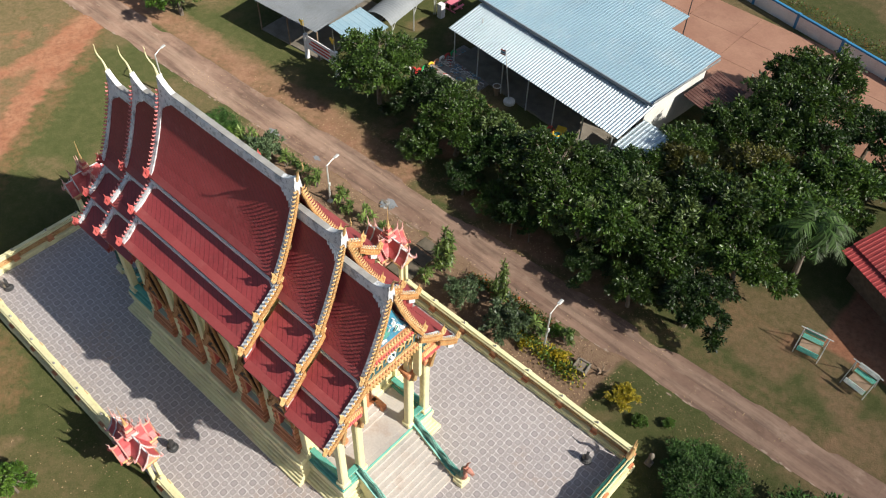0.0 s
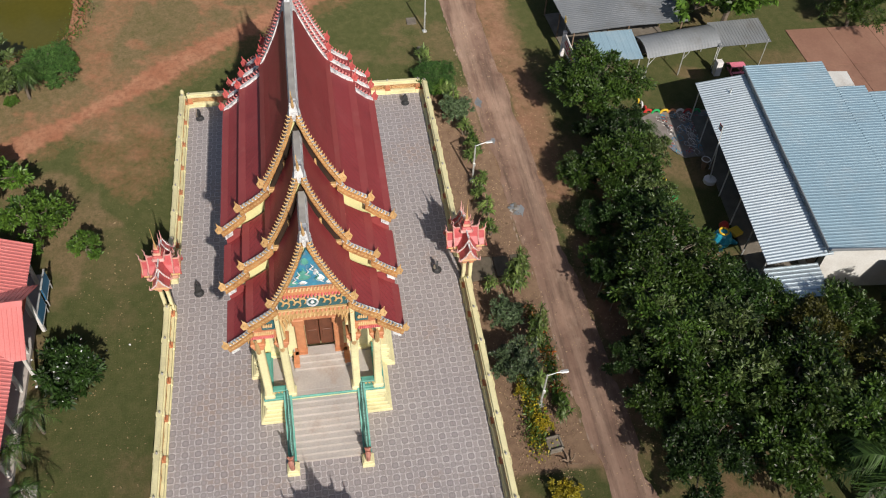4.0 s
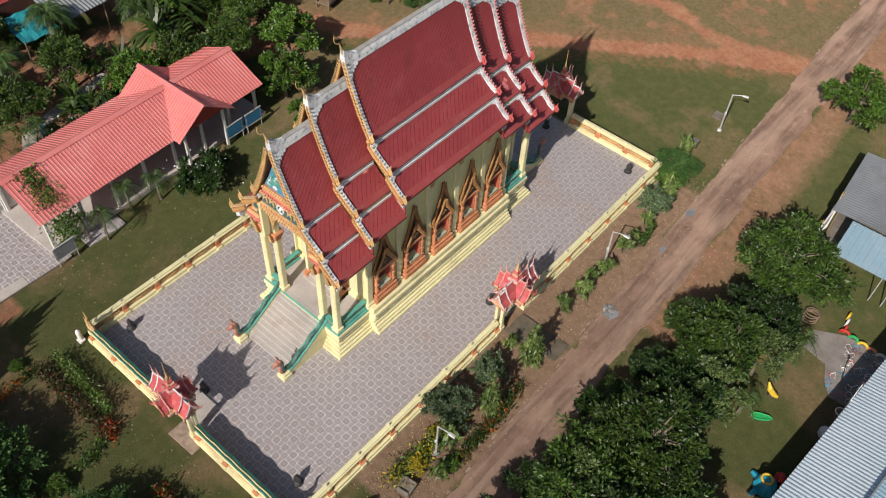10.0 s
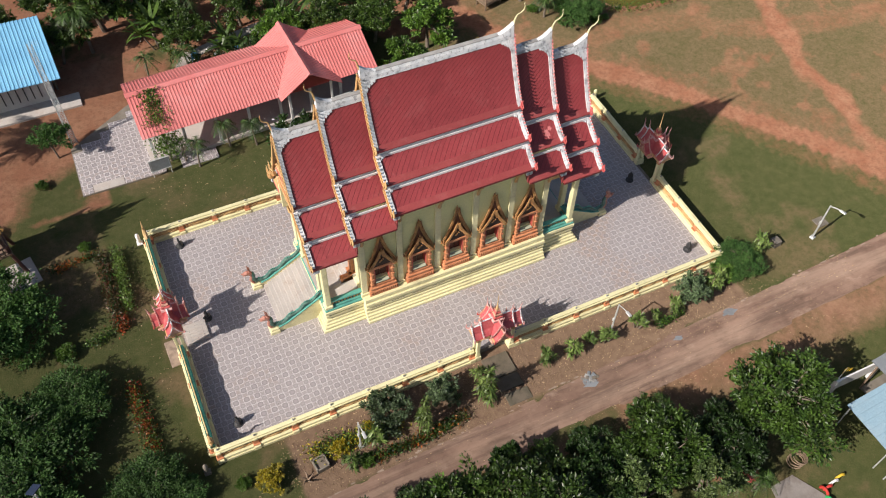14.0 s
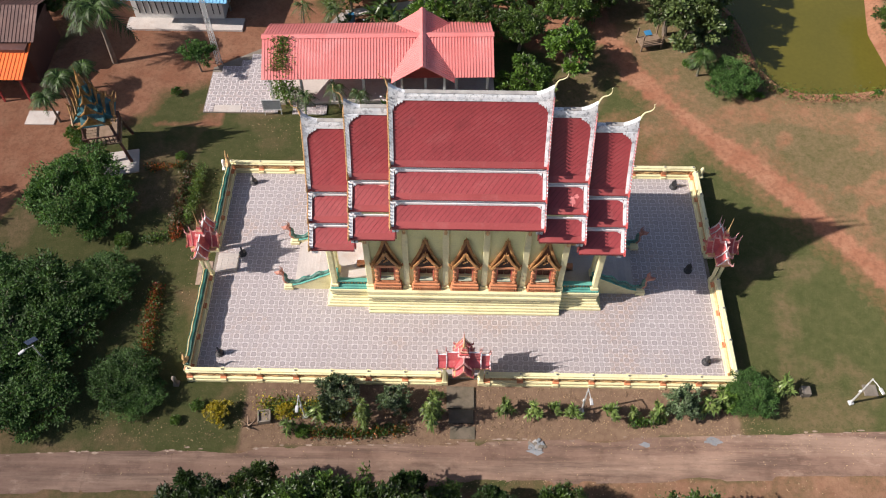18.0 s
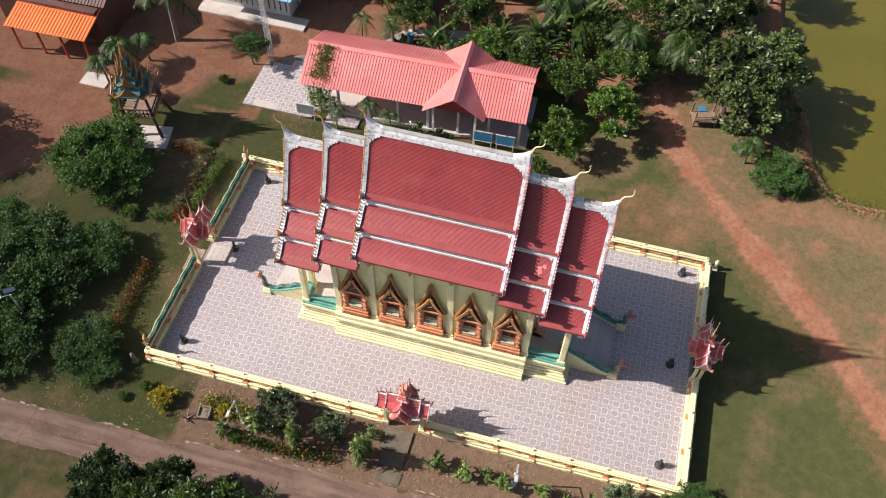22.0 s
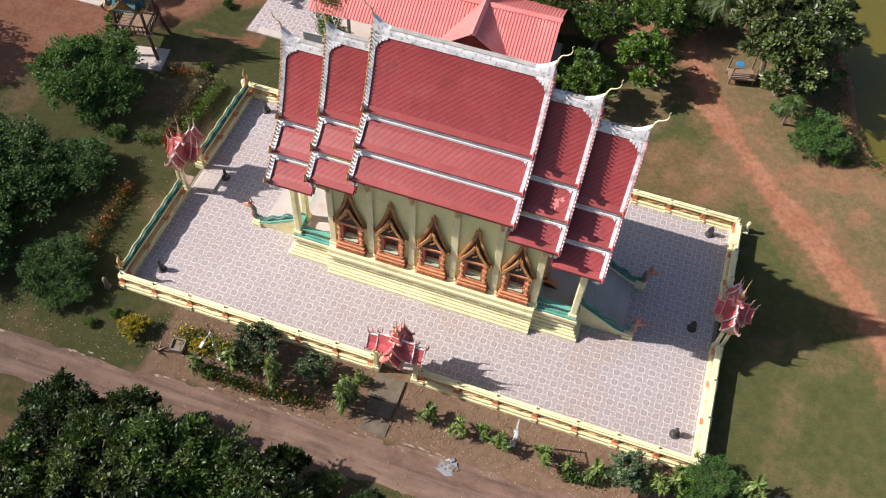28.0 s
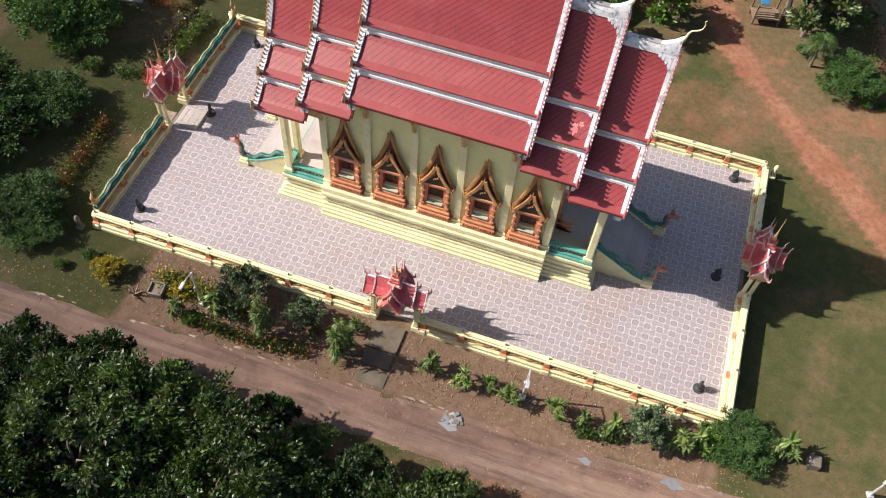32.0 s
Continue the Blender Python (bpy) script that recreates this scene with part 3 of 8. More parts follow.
def ground_material():
    m = bpy.data.materials.new("grass_and_red_soil")
    m.use_nodes = True
    n, l = m.node_tree.nodes, m.node_tree.links
    p = n["Principled BSDF"]
    p.inputs["Roughness"].default_value, p.inputs["Specular IOR Level"].default_value = 1.0, 0.1
    p.inputs["Diffuse Roughness"].default_value = 1.0
    geo = n.new("ShaderNodeNewGeometry")

    def nz(scale, detail=6, rough=0.6):
        t = n.new("ShaderNodeTexNoise")
        t.inputs["Scale"].default_value, t.inputs["Detail"].default_value, t.inputs["Roughness"].default_value = scale, detail, rough
        l.new(geo.outputs["Position"], t.inputs["Vector"])
        return t.outputs[0]

    def mix(fac, a, b):
        k = n.new("ShaderNodeMix")
        k.data_type = "RGBA"
        l.new(fac, k.inputs[0])
        for sock, v in ((k.inputs[6], a), (k.inputs[7], b)):
            if isinstance(v, tuple):
                sock.default_value = (*v, 1)
            else:
                l.new(v, sock)
        return k.outputs[2]

    def rng(v, a, b, c=0.0, d=1.0):
        k = n.new("ShaderNodeMapRange")
        for i, q in enumerate((a, b, c, d)):
            k.inputs[i + 1].default_value = q
        l.new(v, k.inputs[0])
        return k.outputs[0]

    def add(a, b, scale):
        k = n.new("ShaderNodeMath")
        k.operation = "MULTIPLY_ADD"
        k.inputs[1].default_value = scale
        l.new(b, k.inputs[0])
        l.new(a, k.inputs[2])
        return k.outputs[0]

    soil, dry = n.new("ShaderNodeAttribute"), n.new("ShaderNodeAttribute")
    soil.attribute_name, dry.attribute_name = "soil", "dry"
    grass = mix(rng(nz(1.6), 0.35, 0.7), (0.056, 0.068, 0.024), (0.092, 0.092, 0.038))
    grass = mix(rng(nz(14, 3), 0.45, 0.75), grass, (0.05, 0.062, 0.02))
    dried = mix(rng(nz(2.6, 8, 0.7), 0.4, 0.65), (0.175, 0.122, 0.072), (0.105, 0.086, 0.040))
    grass = mix(rng(add(dry.outputs["Fac"], nz(0.9, 8, 0.7), 0.9), 0.75, 1.35, 0, 0.85), grass, dried)
    earth = mix(rng(nz(0.5), 0.35, 0.65), (0.25, 0.108, 0.064), (0.31, 0.160, 0.100))
    earth = mix(rng(nz(3.5, 8, 0.7), 0.45, 0.7, 0, 0.8), earth, (0.15, 0.072, 0.044))
    brown = n.new("ShaderNodeAttribute")
    brown.attribute_name = "brown"
    humus = mix(rng(nz(2.2), 0.35, 0.65), (0.155, 0.100, 0.070), (0.22, 0.148, 0.10))
    humus = mix(rng(nz(12, 4), 0.5, 0.7), humus, (0.23, 0.155, 0.10))
    earth = mix(brown.outputs["Fac"], earth, humus)
    grass = mix(rng(nz(5.5, 8, 0.75), 0.5, 0.68, 0, 0.5), grass, (0.045, 0.052, 0.020))
    grass = mix(rng(nz(7.5, 5, 0.8), 0.56, 0.66, 0, 0.6), grass, (0.034, 0.042, 0.014))
    fac = rng(add(soil.outputs["Fac"], nz(2.2, 10, 0.72), 0.7), 0.6, 1.1)
    col = mix(fac, grass, earth)
    pale = rng(nz(1.3, 10, 0.8), 0.6, 0.72, 0, 0.4)
    col = mix(pale, col, (0.24, 0.175, 0.11))
    col = mix(rng(nz(19, 3, 0.7), 0.57, 0.68, 0, 0.35), col, (0.175, 0.135, 0.075))
    litter = rng(nz(30, 2, 0.5), 0.66, 0.74, 0, 0.55)
    col = mix(litter, col, (0.34, 0.24, 0.15))
    l.new(col, p.inputs["Base Color"])
    bp = n.new("ShaderNodeBump")
    bp.inputs["Strength"].default_value, bp.inputs["Distance"].default_value = 0.8, 0.06
    l.new(nz(9, 6, 0.7), bp.inputs["Height"])
    l.new(bp.outputs[0], p.inputs["Normal"])
    return m


gme.materials.append(ground_material())
tagged(new("ground", gme), "mown grass and bare red laterite soil round the temple", "ground", kind="structure")

bm = grown()
bm.faces.new([bm.verts.new((x, y, -0.75)) for x, y in [(19, 90), (19, 14), (70, 14), (70, 90)]][::-1])
bmesh.ops.recalc_face_normals(bm, faces=bm.faces)
w = part("water", bm, WATER)
for v in w.data.vertices:
    v.co.z = -0.75
tagged(w, "still olive-green pond water beside the grass", "pond", kind="structure")

# ---- road ----
road = thing("road", "narrow dusty reddish concrete road in cast slabs", "road", kind="structure")
xs = [-150, -120, -90, -70] + [-60 + 5.2 * i for i in range(25)] + [75, 90, 120, 150]
for x0, x1 in zip(xs, xs[1:]):
    bm = grown()
    g = 0.003
    prism(bm, [(x0 + g, road_s(x0)), (x1 - g, road_s(x1)), (x1 - g, road_n(x1)), (x0 + g, road_n(x0))], "z", -0.3, -0.10 + random.uniform(-0.004, 0.004))
    part("concrete_slab", bm, ROADM, road)
bm = grown()
x0 = -60.0
while x0 < 55:
    L = random.uniform(0.08, 0.55)
    if random.random() < 0.38:
        y, wd = road_n(x0) + random.uniform(-0.14, 0.14), random.uniform(0.03, 0.09)
        k = 6
        ring = [(x0 + L * (0.5 + 0.5 * math.cos(q * math.pi / k)) + random.uniform(-0.03, 0.03), y + 0.045 * L + wd * math.sin(q * math.pi / k) * random.uniform(0.5, 1.1)) for q in range(2 * k)]
        prism(bm, ring, "z", -0.3, random.uniform(-0.10, -0.08))
    x0 += L * random.uniform(0.8, 1.5)
tagged(part("kerb", bm, KERBTAN), "broken low concrete edging along the road", "kerb", kind="structure")

# ---- courtyard ----
X0, X1, Y0, Y1 = -18.35, 17.4, -9.0, 8.7


def tile_material(name="patterned_paving_tile", k=1.0):
    """Printed ceramic paving: grey rounded medallions, lighter ones between, white rings, on pink-grey."""
    m = material(name, (0.345, 0.312, 0.312), (0.312, 0.28, 0.28), rough=0.55, scale=0.25, fine=18, bump=0.05, spread=0.06, stain=(0.36, 0.24, 0.17), amount=0.6, stain_scale=0.13)
    n, l = m.node_tree.nodes, m.node_tree.links
    p, hsv = n["Principled BSDF"], [k for k in n if k.type == "HUE_SAT"][0]
    geo, sep = n.new("ShaderNodeNewGeometry"), n.new("ShaderNodeSeparateXYZ")
    l.new(geo.outputs["Position"], sep.inputs[0])

    def math_node(op, a, b=0.0, c=0.0):
        k = n.new("ShaderNodeMath")
        k.operation = op
        for sock, v in zip(k.inputs, (a, b, c)):
            if isinstance(v, (int, float)):
                sock.default_value = v
            else:
                l.new(v, sock)
        return k.outputs[0]

    def cell(sock, shift):
        q = math_node("FRACT", math_node("MULTIPLY_ADD", sock, 1 / 0.675, shift + 100))
        return math_node("ABSOLUTE", math_node("SUBTRACT", q, 0.5))

    def medal(shift, power):
        a, b = cell(sep.outputs[0], shift + 0.737), cell(sep.outputs[1], shift + 0.381)
        s = math_node("ADD", math_node("POWER", a, power), math_node("POWER", b, power))
        return math_node("POWER", s, 1 / power)

    def band(d, lo, hi, soft=0.02):
        up, dn = n.new("ShaderNodeMapRange"), n.new("ShaderNodeMapRange")
        up.inputs[1].default_value, up.inputs[2].default_value = lo - soft, lo + soft
        dn.inputs[1].default_value, dn.inputs[2].default_value = hi - soft, hi + soft
        l.new(d, up.inputs[0])
        l.new(d, dn.inputs[0])
        return math_node("SUBTRACT", up.outputs[0], dn.outputs[0])

    def paint(base, fac, colour, strength):
        k = n.new("ShaderNodeMix")
        k.data_type = "RGBA"
        l.new(math_node("MULTIPLY", fac, strength), k.inputs[0])
        l.new(base, k.inputs[6])
        k.inputs[7].default_value = (*colour, 1)
        return k.outputs[2]

    one, two = medal(0.0, 3.5), medal(0.5, 2.4)
    col = hsv.outputs[0]
    worn = n.new("ShaderNodeTexNoise")
    worn.inputs["Scale"].default_value, worn.inputs["Detail"].default_value = 7.0, 3
    l.new(geo.outputs["Position"], worn.inputs["Vector"])
    broken = n.new("ShaderNodeMapRange")
    broken.inputs[1].default_value, broken.inputs[2].default_value = 0.38, 0.56
    l.new(worn.outputs[0], broken.inputs[0])
    col = paint(col, band(two, -1, 0.215), (0.285, 0.26, 0.265), 0.5 * k)
    col = paint(col, band(two, -1, 0.11, 0.04), (0.36, 0.33, 0.33), 0.6)
    col = paint(col, band(two, 0.16, 0.205, 0.02), (0.25, 0.225, 0.23), 0.45 * k)
    col = paint(col, math_node("MULTIPLY", band(two, 0.235, 0.30, 0.02), broken.outputs[0]), (0.60, 0.57, 0.575), 0.55 * k)
    col = paint(col, band(one, -1, 0.245), (0.265, 0.24, 0.25), 0.6 * k)
    col = paint(col, band(one, -1, 0.12, 0.04), (0.33, 0.30, 0.30), 0.7)
    col = paint(col, band(one, 0.195, 0.235, 0.02), (0.17, 0.15, 0.16), 0.5 * k)
    col = paint(col, math_node("MULTIPLY", band(one, 0.265, 0.335, 0.02), broken.outputs[0]), (0.62, 0.59, 0.595), 0.75 * k)
    l.new(col, p.inputs["Base Color"])
    return m


TILE = tile_material()
TILEBOLD = tile_material("bold_patterned_tile", 1.6)
court = thing("courtyard_pavement", "temple courtyard paved with grey patterned ceramic tiles", "pavement", kind="structure")
bm = grown()
box(bm, X0 + 0.1, Y0 + 0.1, -0.35, X1 - 0.1, Y1 - 0.1, -0.03)
part("bedding", bm, KERB, court)
TS = 0.675
cols, rws = int((X1 - X0) / TS), int((Y1 - Y0) / TS)
bm = grown()
box(bm, 0.0015, 0.0015, -0.03, TS - 0.0015, TS - 0.0015, 0.0)
tile_mesh = part("tile", bm, TILE, court, at=pose(X0 + 0.3, Y0 + 0.3, 0)).data
tv, tf = [], []
near = 0
for j in range(rws):
    for i in range(cols):
        x, y = X0 + 0.3 + i * TS, Y0 + 0.3 + j * TS
        if -9.2 < x < 8.6 and -3.2 < y < 2.6:
            continue
        if j < 8 and -14 < x < 14 and near < 290 and (i or j):
            t = new("tile", tile_mesh)
            t.parent, t.matrix_basis = court, pose(x, y, random.uniform(-0.001, 0.001))
            near += 1
        else:
            k = len(tv)
            z = random.uniform(-0.001, 0.001)
            a, b = 0.0015, TS - 0.0015
            tv += [(x + a, y + a, z), (x + b, y + a, z), (x + b, y + b, z), (x + a, y + b, z), (x + a, y + a, -0.03), (x + b, y + a, -0.03), (x + b, y + b, -0.03), (x + a, y + b, -0.03)]
            tf += [(k, k + 1, k + 2, k + 3), (k, k + 4, k + 5, k + 1), (k + 1, k + 5, k + 6, k + 2), (k + 2, k + 6, k + 7, k + 3), (k + 3, k + 7, k + 4, k)]
tme = bpy.data.meshes.new("paving")
tme.from_pydata(tv, [], tf)
tme.materials.append(TILE)
rest = new("paving", tme)
rest.parent = court
tagged(rest, kind="stuff")

# ---- boundary wall ----


def boundary(name, a, b, gap, label, naga=False):
    """A low temple wall from a to b (local x along it, inside to +y), with a gap for its gate shrine."""
    a, b = Vector((*a, 0)), Vector((*b, 0))
    w = thing(name, label, "wall", kind="structure")
    turn = math.degrees(math.atan2(b.y - a.y, b.x - a.x))
    w.matrix_basis = pose(a.x, a.y, -0.13, 0, 0, turn)
    L = (b - a).length
    runs = [(0.0, gap[0]), (gap[1], L)]
    for s, e in runs:
        for nm, y0, y1, z0, z1, mt in (("footing", -0.36, 0.36, 0, 0.22, CREAM), ("plinth", -0.29, 0.29, 0.22, 0.44, CREAM), ("panel_core", -0.12, 0.12, 0.44, 0.84, PANELTAN), ("cap", -0.2, 0.2, 0.9, 1.02, CREAM), ("cap_ridge", -0.13, 0.13, 1.02, 1.14, CREAM), ("cap_moulding", -0.155, 0.155, 0.84, 0.9, CREAM)):
            bm = grown()
            box(bm, s, y0, z0, e, y1, z1, 0.02)
            part(nm, bm, mt, w)
        k = max(1, round((e - s) / 2.4))
        for i in range(k + 1):
            x = s + (e - s) * i / k
            x = min(max(x, s + 0.17), e - 0.17)
            bm = grown()
            box(bm, x - 0.16, -0.2, 0.44, x + 0.16, 0.2, 0.84, 0.015)
            box(bm, x - 0.21, -0.31, 0.4, x + 0.21, 0.31, 0.47, 0.01)
            part("post", bm, ORANGE, w)
            bm = grown()
            box(bm, x - 0.2, -0.385, -0.0, x + 0.2, 0.385, 0.36, 0.02)
            box(bm, x - 0.13, -0.23, 0.88, x + 0.13, 0.23, 1.05, 0.02)
            part("pier", bm, CREAM, w)
            bm = grown()
            lathe(bm, [(0.06, 1.13), (0.04, 1.16), (0.062, 1.21), (0.05, 1.25), (0.0, 1.33)], 8, (x, 0, 0))
            part("finial", bm, GREYCAP, w)
            if i < k:
                xm, hw = x + (e - s) / k / 2, (e - s) / k / 2 - 0.32
                bm = grown()
                for sy in (-1, 1):
                    ring = []
                    for q in range(16):
                        u, v = math.cos(q * math.pi / 8), math.sin(q * math.pi / 8)
                        ring.append((xm + hw * 0.8 * u * (0.75 + 0.25 * abs(u)), sy * 0.135, 0.64 + 0.13 * v))
                    tube(bm, ring + ring[:1], 0.028, 5)
                    tube(bm, [(xm - hw * 0.45, sy * 0.135, 0.64), (xm, sy * 0.15, 0.66), (xm + hw * 0.45, sy * 0.135, 0.64)], [0.02, 0.07, 0.02], 5)
                    for ex in (-1, 1):
                        tube(bm, [(xm + ex * hw, sy * 0.13, 0.52), (xm + ex * hw * 0.86, sy * 0.14, 0.64), (xm + ex * hw, sy * 0.13, 0.77)], 0.03, 5)
                part("panel_ornament", bm, GOLD, w)
        if naga:
            # a flat-sided wavy serpent stands on the cap with its tail at the corner
            outward = 1 if s == 0 else -1
            n = 60
            pts, hts = [], []
            for q in range(n + 1):
                f = q / n
                x = s + (e - s) * f if outward == 1 else e - (e - s) * f
                pts.append(x)
                hts.append(1.16 + 0.24 * min(1, f * 3 + 0.3) + 0.055 * math.sin(f * 11 * math.pi))
            bm = grown()
            prism(bm, [(x, h) for x, h in zip(pts, hts)] + [(pts[-1], 1.0), (pts[0], 1.0)], "y", -0.145, 0.145)
            part("naga_body", bm, DEEPGREEN, w, "dark green serpent body with a flat side")
            bm = grown()
            tube(bm, [(x, -0.05, h + 0.005) for x, h in zip(pts, hts)], 0.042, 6)
            part("naga_crest", bm, SALLOW, w, "cream-gold crest line")
            bm = grown()
            for q in range(8, n - 2, 7):
                for sy in (-1, 1):
                    x, z = pts[q], (hts[q] + 1.02) / 2
                    prism(bm, [(x - 0.2, z), (x, z + 0.085), (x + 0.2, z), (x, z - 0.085)], "y", sy * 0.14, sy * 0.17)
            part("naga_scale_marks", bm, TEAL, w)
            bm = grown()
            x = 0.15 if outward == 1 else L - 0.15
            sx = -outward
            tube(bm, [(x + outward * 0.3, 0, 1.25), (x, 0, 1.45), (x + sx * 0.12, 0, 1.9), (x - sx * 0.05, 0, 2.25), (x + sx * 0.12, 0, 2.75)], [0.14, 0.17, 0.11, 0.06, 0.012], 7)
            tube(bm, [(x, 0, 1.45), (x + sx * 0.35, 0, 1.65), (x + sx * 0.45, 0, 1.95)], [0.1, 0.06, 0.01], 6)
            part("naga_tail", bm, GOLD, w, "gilded upright tail flame")
    return w


wall_label = "low cream boundary wall with orange relief panels and bud finials"
boundary("wall_south", (X0, Y0), (X1, Y0), (16.65, 19.45), wall_label)
boundary("wall_north", (X1, Y1), (X0, Y1), (16.3, 19.1), wall_label)
boundary("wall_west", (X0, Y1 - 0.3), (X0, Y0 + 0.3), (7.0, 9.8), wall_label + " and green serpents", naga=True)
boundary("wall_east", (X1, Y0 + 0.3), (X1, Y1 - 0.3), (7.4, 10.2), wall_label)

# ---- temple hall ----
TX = -0.25
temple = thing("temple_hall", "cream Thai ordination hall with three-tiered maroon roofs and gilded gables", "temple", (TX, 0, 0))


def tpart(name, bm, mat, label="", parent=None, smooth=False, at=None):
    return part(name, bm, mat, parent or temple, label, at, smooth)


# plinth with mouldings: a hall part and two porch parts
TOP = 1.88


def plinth(x0, x1, hw, names):
    for nm, z0, z1, out, mt in names:
        bm = grown()
        box(bm, x0, -hw - out, z0, x1, hw + out, z1, 0.03)
        tpart(nm, bm, mt)


COURSES = [("plinth_footing", -0.2, 0.2, 0.46, CREAM), ("plinth_step", 0.2, 0.4, 0.34, CREAM), ("plinth_step", 0.4, 0.58, 0.22, CREAM), ("plinth_band", 0.58, 0.82, 0.10, CREAM), ("plinth_recess", 0.82, 1.04, 0.0, CREAM), ("plinth_band", 1.04, 1.28, 0.10, CREAM), ("plinth_recess", 1.28, 1.44, 0.02, CREAM), ("plinth_cornice", 1.44, 1.72, 0.16, CREAM)]
plinth(-6.55, 6.55, 3.56, COURSES + [("hall_ledge", 1.72, TOP + 0.22, 0.04, CREAM)])
for sx in (-1, 1):
    for nm, z0, z1, out, mt in COURSES + [("porch_edge", 1.72, TOP, 0.10, TEAL)]:
        bm = grown()
        x0, x1 = sorted((sx * 6.4, sx * (9.0 + out)))
        box(bm, x0, -3.08 - out, z0, x1, 3.08 + out, z1, 0.03)
        tpart(nm, bm, mt)
    bm = grown()
    x0, x1 = sorted((sx * 6.3, sx * 8.75))
    box(bm, x0, -2.75, TOP - 0.1, x1, 2.75, TOP + 0.02)
    tpart("porch_floor", bm, CONCRETE)

# short dark slots along the plinth's mouldings
bm = grown()
box(bm, 0, -0.05, -0.018, 0.95, 0.004, 0.018)
slot = tpart("plinth_slot", bm, BARK, at=pose(-6.2, -3.662, 1.2, 0, 0, 0))
slot.matrix_basis = pose(-5.25, -3.662, 1.2, 0, 0, 180)
for sy in (-1, 1):
    for k in range(9):
        if sy > 0 or k:
            share("plinth_slot", slot, temple, pose(-5.25 + 1.42 * k, -3.662, 1.2, 0, 0, 180) if sy < 0 else pose(-6.2 + 1.42 * k, 3.662, 1.2))

# hall walls with window openings
WY, WT = 3.0, 0.3
WIN = [-5.15, -2.58, 0.0, 2.58, 5.15]


def ring_bay(bm, outer, hole, y0, y1):
    """A wall panel with one opening through it."""
    def four(r, y):
        return [bm.verts.new(p) for p in ((r[0], y, r[2]), (r[1], y, r[2]), (r[1], y, r[3]), (r[0], y, r[3]))]
    a, b, c, d = four(outer, y0), four(hole, y0), four(outer, y1), four(hole, y1)
    for i in range(4):
        j = (i + 1) % 4
        for q in ((a[i], a[j], b[j], b[i]), (c[i], d[i], d[j], c[j]), (b[i], b[j], d[j], d[i]), (a[i], c[i], c[j], a[j])):
            bm.faces.new(q)
    bmesh.ops.recalc_face_normals(bm, faces=bm.faces)


for sy in (-1, 1):
    y0, y1 = sorted((sy * WY, sy * (WY - WT)))
    cuts = [-6.35, -3.87, -1.29, 1.29, 3.87, 6.35]
    for c, xa, xb in zip(WIN, cuts, cuts[1:]):
        bm = grown()
        ring_bay(bm, (xa, xb, TOP, 10.2), (c - 0.45, c + 0.45, 3.3, 4.85), y0, y1)
        tpart("wall_bay", bm, PALE, "pale yellow plastered wall")
    for i, c in enumerate([-6.35, -3.87, -1.29, 1.29, 3.87, 6.35]):
        bm = grown()
        y0, y1 = sorted((sy * WY, sy * (WY + 0.16)))
        zt = 9.3 if abs(c) < 5 else 8.2
        box(bm, c - 0.2, y0, TOP, c + 0.2, y1, zt, 0.02)
        y0, y1 = sorted((sy * WY, sy * (WY + 0.24)))
        box(bm, c - 0.27, y0, TOP, c + 0.27, y1, TOP + 0.45, 0.02)
        tpart("pilaster", bm, CREAM)
        bm = grown()
        tube(bm, [(c, sy * (WY + 0.2), zt - 1.0), (c, sy * (WY + 0.3), zt - 0.75), (c, sy * (WY + 0.45), zt - 0.2), (c, sy * (WY + 0.85), zt + 0.35)], [0.03, 0.12, 0.1, 0.05], 6)
        tpart("eave_bracket", bm, GOLD)


JAMBRED = material("red_jamb_paint", (0.50, 0.10, 0.075), (0.42, 0.08, 0.06), rough=0.5)
CARVED = material("carved_terracotta", (0.50, 0.27, 0.10), (0.34, 0.16, 0.06), rough=0.6, scale=3, fine=18, bump=0.7, spread=0.25)
PALEGREEN = material("pale_green_panel", (0.42, 0.46, 0.34), (0.34, 0.38, 0.28), rough=0.6, scale=2)
CARVEDDARK = material("carved_brown", (0.20, 0.08, 0.045), (0.12, 0.05, 0.03), rough=0.6, scale=4, fine=16, bump=0.7)


